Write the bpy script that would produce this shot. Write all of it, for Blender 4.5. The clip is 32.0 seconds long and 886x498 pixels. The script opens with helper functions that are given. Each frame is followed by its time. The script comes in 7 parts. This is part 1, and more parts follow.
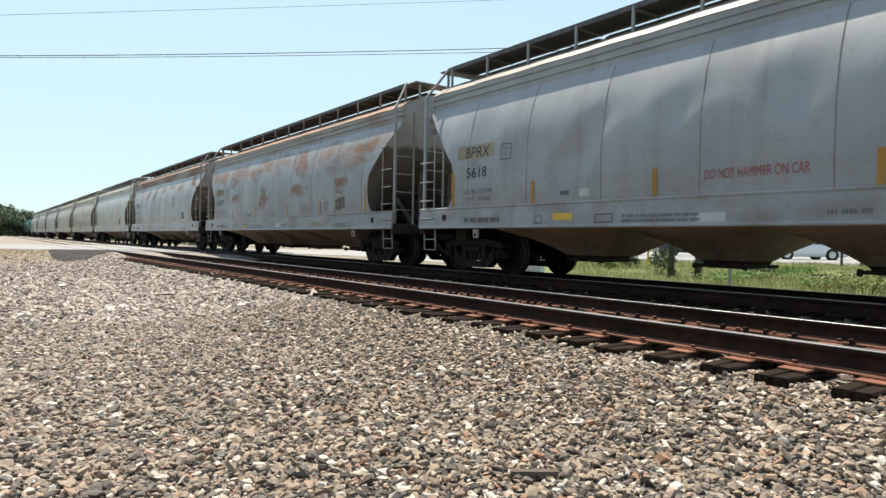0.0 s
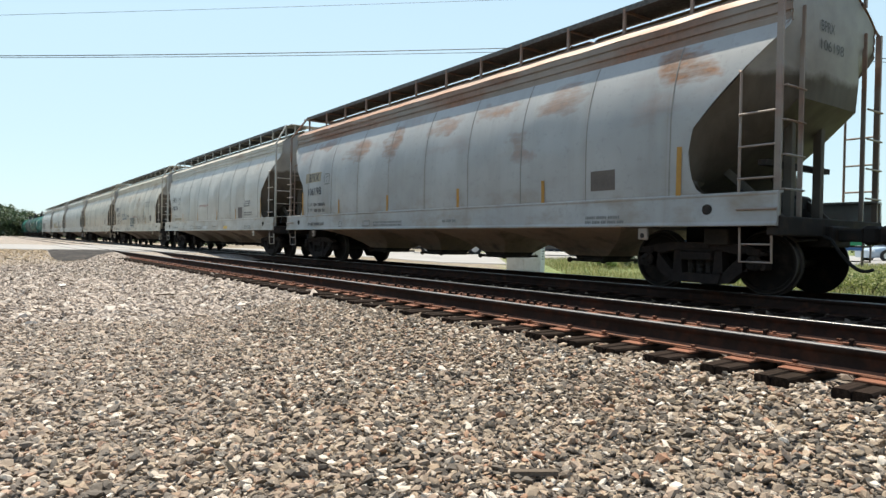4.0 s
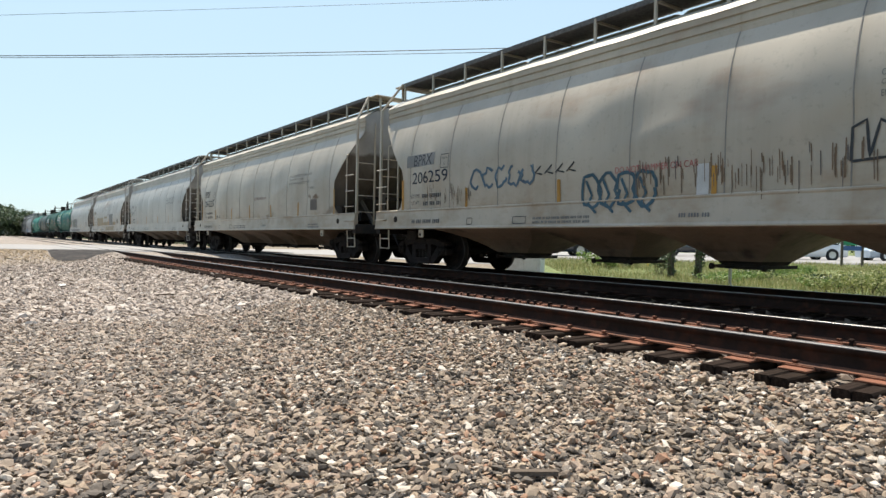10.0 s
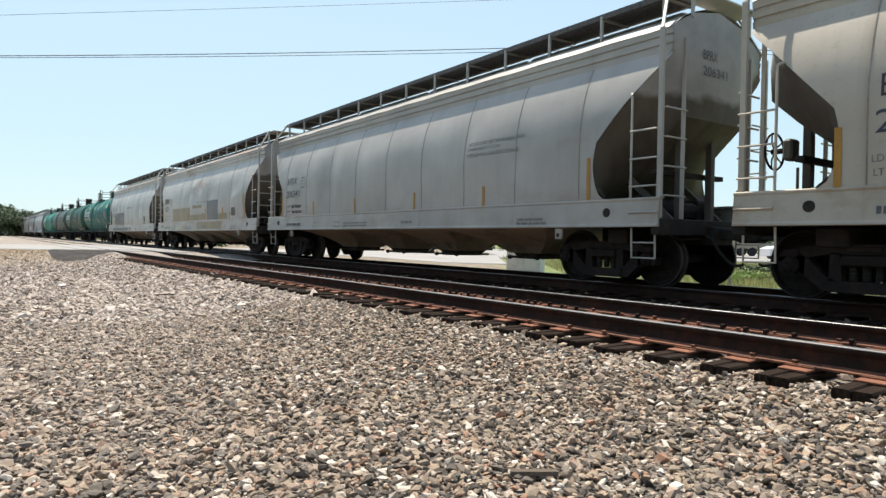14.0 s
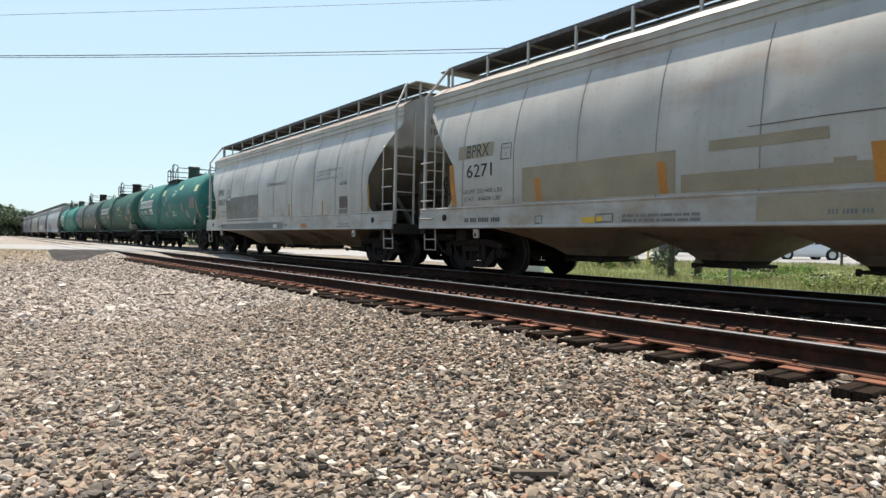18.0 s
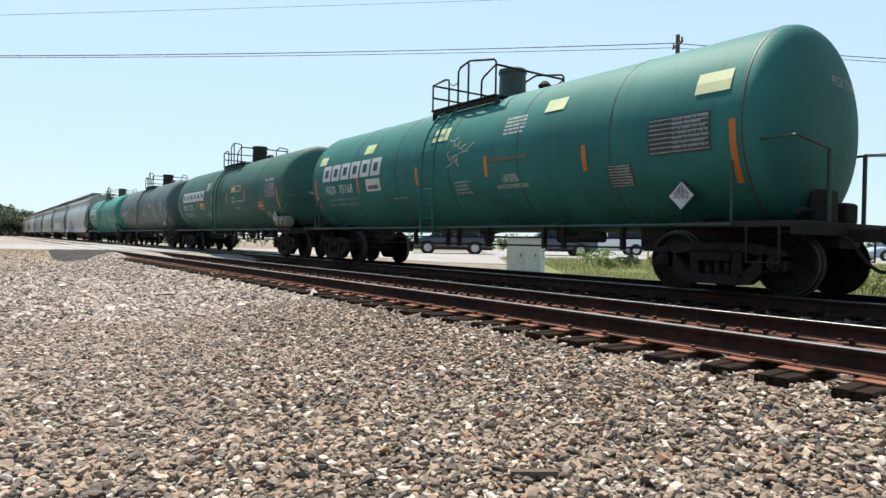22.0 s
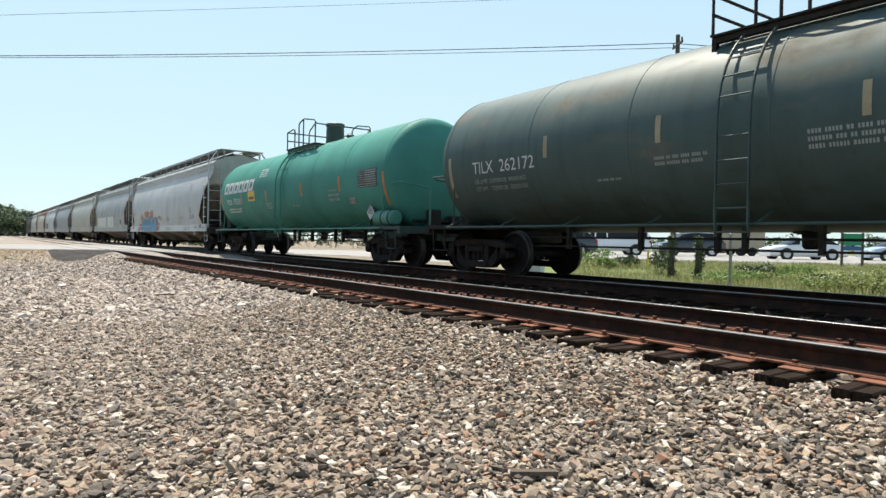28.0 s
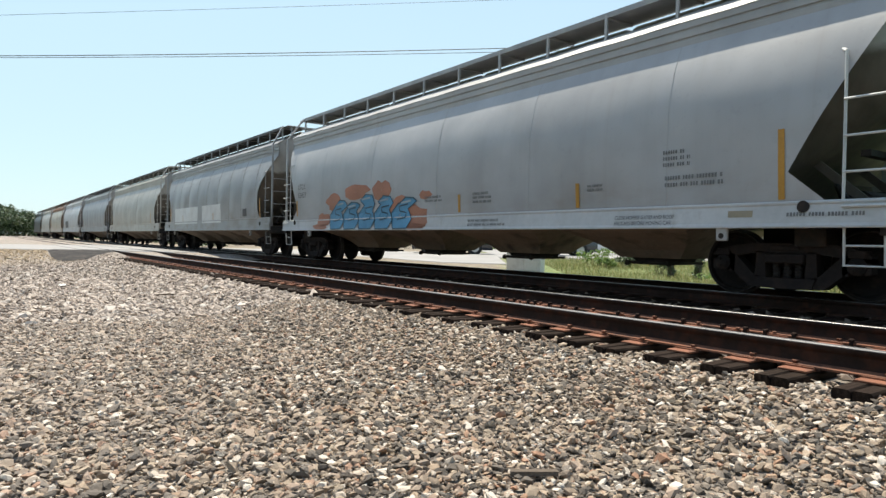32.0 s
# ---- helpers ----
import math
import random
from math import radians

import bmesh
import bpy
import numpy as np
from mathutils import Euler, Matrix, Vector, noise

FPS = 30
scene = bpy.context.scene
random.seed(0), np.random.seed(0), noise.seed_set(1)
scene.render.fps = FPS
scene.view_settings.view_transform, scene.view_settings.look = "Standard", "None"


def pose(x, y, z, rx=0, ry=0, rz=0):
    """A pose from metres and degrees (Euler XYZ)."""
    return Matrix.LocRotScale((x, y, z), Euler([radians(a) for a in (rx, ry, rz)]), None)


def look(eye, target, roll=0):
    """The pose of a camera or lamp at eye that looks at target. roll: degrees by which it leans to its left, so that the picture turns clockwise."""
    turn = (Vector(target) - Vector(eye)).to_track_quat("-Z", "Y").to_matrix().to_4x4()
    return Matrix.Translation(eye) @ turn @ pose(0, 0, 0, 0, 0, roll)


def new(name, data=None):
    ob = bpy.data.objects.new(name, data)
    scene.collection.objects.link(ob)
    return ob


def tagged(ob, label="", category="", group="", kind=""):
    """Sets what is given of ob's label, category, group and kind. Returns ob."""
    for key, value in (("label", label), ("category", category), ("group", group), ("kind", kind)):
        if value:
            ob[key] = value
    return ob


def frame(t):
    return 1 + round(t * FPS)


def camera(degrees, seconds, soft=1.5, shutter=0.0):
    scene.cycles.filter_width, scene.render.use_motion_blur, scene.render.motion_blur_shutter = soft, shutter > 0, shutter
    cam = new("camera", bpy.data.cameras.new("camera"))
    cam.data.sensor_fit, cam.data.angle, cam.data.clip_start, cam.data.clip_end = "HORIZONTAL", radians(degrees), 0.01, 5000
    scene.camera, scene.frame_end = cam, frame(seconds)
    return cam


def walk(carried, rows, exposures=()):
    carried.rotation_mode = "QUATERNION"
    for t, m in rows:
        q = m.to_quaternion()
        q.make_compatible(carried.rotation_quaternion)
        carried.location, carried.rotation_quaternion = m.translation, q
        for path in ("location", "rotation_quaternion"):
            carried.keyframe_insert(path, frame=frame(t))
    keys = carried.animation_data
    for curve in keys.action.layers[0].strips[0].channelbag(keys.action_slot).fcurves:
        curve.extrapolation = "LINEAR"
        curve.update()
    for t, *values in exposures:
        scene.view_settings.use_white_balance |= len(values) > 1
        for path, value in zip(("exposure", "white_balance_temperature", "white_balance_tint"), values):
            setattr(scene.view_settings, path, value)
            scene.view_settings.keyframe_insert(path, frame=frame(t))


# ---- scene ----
# One plan: x runs along the tracks (the train moves towards +x), y away from the camera, z up from the rail tops.
cam = camera(68.56, 32.0, soft=1.45)
EYE = (0.0, 0.0, 0.685)
VIEW = look(EYE, (-8.1387, 5.8092, 0.5635), 1.07)
walk(cam, [(0.0, VIEW), (32.0, VIEW)], exposures=[(0.0, 0.66, 7100, 7), (6.0, 0.64, 7100, 7), (9.0, 0.61, 7050, 9), (20.5, 0.61, 7050, 9), (22.0, 0.61, 6950, 9), (25.0, 0.64, 7050, 7), (32.0, 0.64, 7050, 7)])

SPEED = 6.82            # of the train, metres a second
TRAIN_Y = 9.971         # centre line of the far track, on which the train runs
NEAR_Y = 5.696          # centre line of the near, empty track
GAUGE = 1.505           # rail centre to rail centre
FWD = Vector((-0.814, 0.581))      # the way across the plan in which the road lies ahead
SIDE = Vector((0.581, 0.814))      # the way along the crossing road

# ---- world and sun ----
SUN_TO = Vector((-0.41, 0.11, 0.905)).normalized()
world = bpy.data.worlds.new("sky")
scene.world = world
world.use_nodes = True
wn = world.node_tree
sky = wn.nodes.new("ShaderNodeTexSky")
sky.sky_type = "NISHITA"
sky.sun_disc = False
sky.sun_elevation = math.asin(SUN_TO.z)
sky.sun_rotation = math.atan2(SUN_TO.x, SUN_TO.y)
sky.altitude = 50
sky.air_density = 1.0
sky.dust_density = 0.5
sky.ozone_density = 4.0
wn.nodes["Background"].inputs[1].default_value = 0.155
veil = wn.nodes.new("ShaderNodeMix")          # summer haze over the whole sky
veil.data_type = "RGBA"
aim_at = wn.nodes.new("ShaderNodeTexCoord")     # the haze is thickest towards the horizon
split = wn.nodes.new("ShaderNodeSeparateXYZ")
thin = wn.nodes.new("ShaderNodeMapRange")
thin.interpolation_type = "SMOOTHSTEP"
for k, v in ((1, 0.12), (2, 0.85), (3, 0.82), (4, 0.12)):
    thin.inputs[k].default_value = v
wn.links.new(aim_at.outputs["Generated"], split.inputs[0])
wn.links.new(split.outputs[2], thin.inputs[0])
wn.links.new(thin.outputs[0], veil.inputs[0])
veil.inputs[7].default_value = (2.55, 3.5, 4.1, 1)
wn.links.new(sky.outputs[0], veil.inputs[6])
wn.links.new(veil.outputs[2], wn.nodes["Background"].inputs[0])

lamp = bpy.data.lights.new("sun", "SUN")
lamp.energy = 5.0
lamp.angle = radians(0.53)
lamp.color = (1.0, 0.955, 0.88)
new("sun", lamp).matrix_world = look(tuple(SUN_TO * 100), (0, 0, 0))


# ---- materials ----
def shader(name, rough=0.6, metal=0.0, color=(0.5, 0.5, 0.5), spec=0.5):
    m = bpy.data.materials.new(name)
    m.use_nodes = True
    b = m.node_tree.nodes["Principled BSDF"]
    b.inputs["Roughness"].default_value = rough
    b.inputs["Metallic"].default_value = metal
    b.inputs["Base Color"].default_value = (*color, 1)
    b.inputs["Specular IOR Level"].default_value = spec
    return m


def thin_leaf(m, share=0.4):
    """Leaves and blades let part of the sun through."""
    t = m.node_tree
    b = t.nodes["Principled BSDF"]
    tr = t.nodes.new("ShaderNodeBsdfTranslucent")
    t.links.new(b.inputs["Base Color"].links[0].from_socket, tr.inputs["Color"])
    mix = t.nodes.new("ShaderNodeMixShader")
    mix.inputs[0].default_value = share
    t.links.new(b.outputs[0], mix.inputs[1])
    t.links.new(tr.outputs[0], mix.inputs[2])
    t.links.new(mix.outputs[0], t.nodes["Material Output"].inputs["Surface"])


class Nodes:
    """Short ways to wire a material."""

    def __init__(self, m):
        self.t = m.node_tree
        self.b = self.t.nodes["Principled BSDF"]
        self.co = self.t.nodes.new("ShaderNodeTexCoord")

    def add(self, kind, **props):
        n = self.t.nodes.new(kind)
        for k, v in props.items():
            setattr(n, k, v)
        return n

    def link(self, a, b):
        self.t.links.new(a, b)

    def coords(self, scale=(1, 1, 1), shift=(0, 0, 0), space="Object"):
        n = self.add("ShaderNodeMapping")
        n.inputs["Scale"].default_value = scale
        n.inputs["Location"].default_value = shift
        self.link(self.co.outputs[space], n.inputs[0])
        return n.outputs[0]

    def noise(self, scale, stretch=(1, 1, 1), shift=(0, 0, 0), detail=4, rough=0.6, space="Object"):
        n = self.add("ShaderNodeTexNoise")
        n.inputs["Scale"].default_value = scale
        n.inputs["Detail"].default_value = detail
        n.inputs["Roughness"].default_value = rough
        self.link(self.coords(stretch, shift, space), n.inputs["Vector"])
        return n.outputs[0]

    def ramp(self, fac, stops):
        n = self.add("ShaderNodeValToRGB")
        e = n.color_ramp.elements
        while len(e) < len(stops):
            e.new(0.5)
        for el, (p, c) in zip(e, stops):
            el.position = p
            el.color = (*c, 1) if isinstance(c, tuple) else (c, c, c, 1)
        self.link(fac, n.inputs[0])
        return n.outputs[0]

    def mix(self, fac, a, b, mode="MIX"):
        n = self.add("ShaderNodeMix", data_type="RGBA", blend_type=mode)
        for sock, v in ((n.inputs[0], fac), (n.inputs[6], a), (n.inputs[7], b)):
            if isinstance(v, (int, float)):
                sock.default_value = v if sock is n.inputs[0] else (v, v, v, 1)
            elif isinstance(v, tuple):
                sock.default_value = (*v, 1)
            else:
                self.link(v, sock)
        return n.outputs[2]

    def math(self, op, a, b=0.0):
        n = self.add("ShaderNodeMath", operation=op)
        for sock, v in ((n.inputs[0], a), (n.inputs[1], b)):
            if isinstance(v, (int, float)):
                sock.default_value = v
            else:
                self.link(v, sock)
        return n.outputs[0]

    def bump(self, height, strength=0.3, distance=0.01):
        n = self.add("ShaderNodeBump")
        n.inputs["Strength"].default_value = strength
        n.inputs["Distance"].default_value = distance
        self.link(height, n.inputs["Height"])
        self.link(n.outputs[0], self.b.inputs["Normal"])

    def color(self, c):
        self.link(c, self.b.inputs["Base Color"])

    def rough(self, r):
        self.link(r, self.b.inputs["Roughness"])


def grained(name, color, rough=0.6, metal=0.0, scale=6.0, amount=0.35, bump=0.0, dirt=None, dirt_at=0.55, space="Object", spec=0.5):
    """A plain surface with large and small variation, and patches of dirt."""
    m = shader(name, rough, metal, spec=spec)
    n = Nodes(m)
    big = n.noise(scale * 0.25, detail=3, space=space)
    small = n.noise(scale * 5, detail=5, space=space)
    lo = tuple(c * (1 - amount) for c in color)
    hi = tuple(min(1.0, c * (1 + amount * 0.6)) for c in color)
    c = n.ramp(n.math("ADD", n.math("MULTIPLY", big, 0.6), n.math("MULTIPLY", small, 0.4)), [(0.3, lo), (0.7, hi)])
    if dirt:
        c = n.mix(n.ramp(n.noise(scale * 0.8, detail=6, shift=(3, 1, 7), space=space), [(dirt_at - 0.07, 0.0), (dirt_at + 0.13, 1.0)]), c, dirt)
    n.color(c)
    n.rough(n.math("ADD", n.math("MULTIPLY", small, 0.25), rough - 0.12))
    if bump:
        n.bump(small, bump, 0.01)
    return m


def car_paint(name, color, rust=0.0, seed=0, rough=0.42, grime=0.35, streak=0.25, rust_color=(0.27, 0.135, 0.075), stains=(), spec=0.5):
    """Weathered paint on a rail car: faded patches, vertical streaks, grime along the foot and rust blooms."""
    m = shader(name, rough, spec=spec)
    n = Nodes(m)
    s = (seed * 3.7, seed * 1.3, seed * 2.1)
    color = tuple(k * 0.88 for k in color)
    fade = n.noise(0.55, shift=s, detail=3)
    lo, hi = tuple(c * 0.82 for c in color), tuple(min(1, c * 1.12) for c in color)
    c = n.ramp(fade, [(0.3, lo), (0.7, hi)])
    run = n.noise(1.0, stretch=(3.2, 1, 0.22), shift=s, detail=5)
    pos = n.add("ShaderNodeSeparateXYZ")
    n.link(n.co.outputs["Object"], pos.inputs[0])
    c = n.mix(n.math("MULTIPLY", n.ramp(run, [(0.5, 0.0), (0.75, 1.0)]), streak), c, tuple(k * f for k, f in zip(color, (0.55, 0.47, 0.38))))
    seam = n.math("ABSOLUTE", n.math("SUBTRACT", n.math("FRACT", n.math("ADD", n.math("MULTIPLY", pos.outputs[0], 0.6135), 10.5)), 0.5))
    seam = n.math("MULTIPLY", n.ramp(seam, [(0.0, 1.0), (0.012, 0.55), (0.075, 0.0)]), n.ramp(n.noise(0.8, stretch=(1, 1, 0.5), shift=s, detail=4), [(0.4, 0.0), (0.68, 1.0)]))
    c = n.mix(n.math("MULTIPLY", seam, streak * 2.2), c, tuple(k * f for k, f in zip(color, (0.62, 0.52, 0.4))))
    speck = n.noise(9.0, shift=s, detail=6, rough=0.7)
    c = n.mix(n.math("MULTIPLY", n.ramp(speck, [(0.56, 0.0), (0.7, 1.0)]), grime), c, tuple(k * 0.5 for k in color))
    # mud and rust splashed over the sill and the foot of the side
    foot = n.ramp(n.math("MULTIPLY", pos.outputs[2], 0.25), [(0.345, 1.0), (0.48, 0.0)])
    splash = n.ramp(n.noise(1.5, stretch=(0.8, 1, 1.5), shift=(s[0] + 5, s[1], s[2]), detail=6), [(0.44, 0.0), (0.68, 1.0)])
    c = n.mix(n.math("MULTIPLY", n.math("MULTIPLY", foot, splash), min(1.0, grime * 1.9)), c, tuple(k * f for k, f in zip(color, (0.62, 0.47, 0.32))))
    if rust > 0:
        bloom = n.noise(0.75, stretch=(0.6, 1, 1.7), shift=(s[0] + 9, s[1], s[2] + 4), detail=5, rough=0.5)
        upper = n.ramp(n.math("MULTIPLY", pos.outputs[2], 0.25), [(0.3, 0.0), (0.85, 1.0)])
        bloom = n.math("ADD", bloom, n.math("MULTIPLY", upper, 0.12))
        bloom = n.math("ADD", bloom, n.math("MULTIPLY", n.math("SUBTRACT", run, 0.5), 0.07))
        mask = n.ramp(bloom, [(0.74 - rust * 0.22, 0.0), (0.92 - rust * 0.2, 1.0)])
        rc = n.ramp(speck, [(0.3, tuple(k * 0.6 for k in rust_color)), (0.5, rust_color), (0.72, tuple(min(1, k * 1.6) for k in rust_color))])
        c = n.mix(n.math("MULTIPLY", mask, min(0.8, 0.45 + rust * 0.33)), c, rc)
        n.rough(n.math("ADD", n.math("MULTIPLY", mask, 0.35), rough))
    if stains:
        # rust stains where the coating has failed, each with a ragged, sideways-brushed edge
        ragged = n.noise(2.6, stretch=(0.55, 1, 1.5), shift=s, detail=6, rough=0.65)
        brushed = n.noise(3.0, stretch=(0.35, 1, 3.2), shift=(s[0] + 2, s[1], s[2]), detail=4)
        edge = n.math("MULTIPLY", n.math("SUBTRACT", n.math("ADD", n.math("MULTIPLY", ragged, 0.65), n.math("MULTIPLY", brushed, 0.35)), 0.5), 5.2)
        wx = n.math("ADD", pos.outputs[0], n.math("MULTIPLY", n.math("SUBTRACT", n.noise(1.5, shift=(s[0], 0, 5), detail=3), 0.5), 1.3))
        wz = n.math("ADD", pos.outputs[2], n.math("MULTIPLY", n.math("SUBTRACT", n.noise(1.7, stretch=(0.7, 1, 1), shift=(s[0], 3, 9), detail=3), 0.5), 0.75))
        total = None
        for x, z, rx, rz, weight in stains:
            dx = n.math("POWER", n.math("MULTIPLY", n.math("ABSOLUTE", n.math("SUBTRACT", wx, x)), 0.9 / rx), 3.0)
            dz = n.math("POWER", n.math("MULTIPLY", n.math("ABSOLUTE", n.math("SUBTRACT", wz, z)), 0.9 / rz), 3.0)
            d = n.math("ADD", dx, dz)
            k = n.math("MULTIPLY", n.ramp(n.math("MULTIPLY", n.math("ADD", n.math("SUBTRACT", 2.0, d), edge), 0.25), [(0.26, 0.0), (0.56, 1.0)]), weight)
            total = k if total is None else n.math("MAXIMUM", total, k)
        rc = n.ramp(n.math("ADD", n.math("MULTIPLY", speck, 0.5), n.math("MULTIPLY", ragged, 0.5)), [(0.34, tuple(k * 0.42 for k in rust_color)), (0.5, tuple(k * 0.8 for k in rust_color)), (0.66, tuple(min(1, k * 1.35) for k in rust_color))])
        c = n.mix(total, c, rc)
        n.rough(n.math("ADD", n.math("MULTIPLY", total, 0.4), rough))
    n.color(c)
    n.bump(n.math("ADD", n.math("MULTIPLY", fade, 1.0), n.math("MULTIPLY", speck, 0.04)), 0.12, 0.05)
    return m


steel_rail_side = grained("rusted_rail_steel", (0.03, 0.018, 0.014), 0.85, 0.0, 7, 0.5, 0.3, (0.06, 0.026, 0.016), spec=0.12)
rail_top = shader("worn_rail_steel", 0.22, 1.0)
_n = Nodes(rail_top)
_n.color(_n.ramp(_n.noise(3.0, stretch=(1, 6, 1)), [(0.3, (0.1, 0.095, 0.09)), (0.7, (0.2, 0.195, 0.19))]))
_n.rough(_n.ramp(_n.noise(14.0, stretch=(0.3, 4, 1)), [(0.3, 0.28), (0.7, 0.52)]))
dull_top = grained("dull_rail_top", (0.15, 0.145, 0.145), 0.55, 0.6, 5, 0.35)
rust_orange = grained("orange_rusted_steel", (0.2, 0.074, 0.037), 0.85, 0.0, 9, 0.5, 0.3, (0.07, 0.03, 0.018))
tie_wood = shader("creosoted_timber", 0.95, spec=0.08)
_n = Nodes(tie_wood)
_g = _n.noise(2.2, stretch=(16, 0.8, 9), detail=6)
_i = _n.add("ShaderNodeObjectInfo")
_c = _n.ramp(_g, [(0.3, (0.006, 0.0045, 0.004)), (0.5, (0.022, 0.015, 0.011)), (0.75, (0.058, 0.04, 0.029))])
_n.color(_n.mix(_n.math("MULTIPLY", _i.outputs["Random"], 0.5), _c, (0.03, 0.02, 0.016)))
_n.bump(_g, 0.8, 0.02)
dark_iron = grained("dark_iron", (0.025, 0.022, 0.02), 0.8, 0.0, 5, 0.5, 0.2, (0.045, 0.032, 0.025), spec=0.25)
wheel_steel = grained("wheel_steel", (0.014, 0.012, 0.0115), 0.75, 0.0, 6, 0.5, 0.15, (0.03, 0.022, 0.018), spec=0.15)
tread_steel = grained("worn_wheel_rim", (0.055, 0.048, 0.044), 0.5, 0.3, 6, 0.4)
truck_iron = grained("brown_dusted_cast_steel", (0.026, 0.021, 0.02), 0.85, 0.0, 4, 0.5, 0.3, (0.04, 0.029, 0.024), spec=0.15)
black_hose = grained("black_rubber", (0.015, 0.015, 0.015), 0.8, 0, 9, 0.3)
end_grime = shader("grimed_end_paint", 0.7)
_n = Nodes(end_grime)
_pos = _n.add("ShaderNodeSeparateXYZ")
_n.link(_n.co.outputs["Object"], _pos.inputs[0])
_tide = _n.math("ADD", _pos.outputs[2], _n.math("MULTIPLY", _n.noise(1.1, detail=5), 0.5))
_dirty = _n.ramp(_n.noise(3.0, stretch=(1, 1, 0.3), detail=6), [(0.3, (0.07, 0.058, 0.046)), (0.7, (0.13, 0.11, 0.088))])
_clean = _n.ramp(_n.noise(2.0, detail=5), [(0.3, (0.28, 0.275, 0.265)), (0.7, (0.38, 0.37, 0.35))])
_n.color(_n.mix(_n.ramp(_n.math("MULTIPLY", _tide, 0.2), [(0.655, 0.0), (0.675, 1.0)]), _dirty, _clean))
walkway = shader("weathered_walkway_steel", 0.75, 0.0)
_n = Nodes(walkway)
_n.color(_n.ramp(_n.noise(14, detail=3), [(0.3, (0.06, 0.055, 0.055)), (0.7, (0.13, 0.125, 0.12))]))
black_letters = grained("black_stencil_paint", (0.035, 0.037, 0.045), 0.6, 0, 12, 0.5)
blue_letters = grained("navy_stencil_paint", (0.035, 0.045, 0.066), 0.6, 0, 12, 0.4)
grey_letters = grained("faded_grey_stencil_paint", (0.1, 0.1, 0.1), 0.6, 0, 12, 0.4)
red_letters = grained("faded_red_stencil_paint", (0.42, 0.12, 0.11), 0.6, 0, 12, 0.4)
faint_letters = grained("faint_grey_print", (0.17, 0.17, 0.165), 0.6, 0, 12, 0.3)
white_letters = grained("white_stencil_paint", (0.6, 0.6, 0.58), 0.55, 0, 8, 0.2)
cream_patch = grained("cream_patch_paint", (0.33, 0.275, 0.185), 0.6, 0, 6, 0.25)
yellow_tape = grained("amber_reflective_tape", (0.45, 0.22, 0.03), 0.45, 0, 6, 0.3)
orange_tape = grained("orange_reflective_tape", (0.55, 0.17, 0.03), 0.45, 0, 6, 0.3)
deep_tape = grained("deep_orange_tape", (0.5, 0.2, 0.03), 0.45, 0, 6, 0.35)
yellow_sign = grained("yellow_decal", (0.72, 0.45, 0.05), 0.5, 0, 8, 0.15)
white_sign = grained("white_decal", (0.55, 0.55, 0.53), 0.5, 0, 8, 0.2)
grey_patch = grained("pale_grey_patch_paint", (0.22, 0.213, 0.2), 0.6, 0, 6, 0.25)
pale_print = grained("pale_tank_print", (0.3, 0.34, 0.32), 0.6, 0, 12, 0.3)
dark_decal = grained("dark_decal", (0.05, 0.045, 0.05), 0.55, 0, 8, 0.3)
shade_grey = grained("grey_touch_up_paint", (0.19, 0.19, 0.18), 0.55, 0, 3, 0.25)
seam_grime = grained("grimy_weld_seam", (0.25, 0.23, 0.205), 0.7, 0, 3, 0.5)
tan_bay = grained("tan_stained_hopper_steel", (0.24, 0.185, 0.14), 0.7, 0, 2, 0.5, 0.1, (0.07, 0.05, 0.038), 0.6)


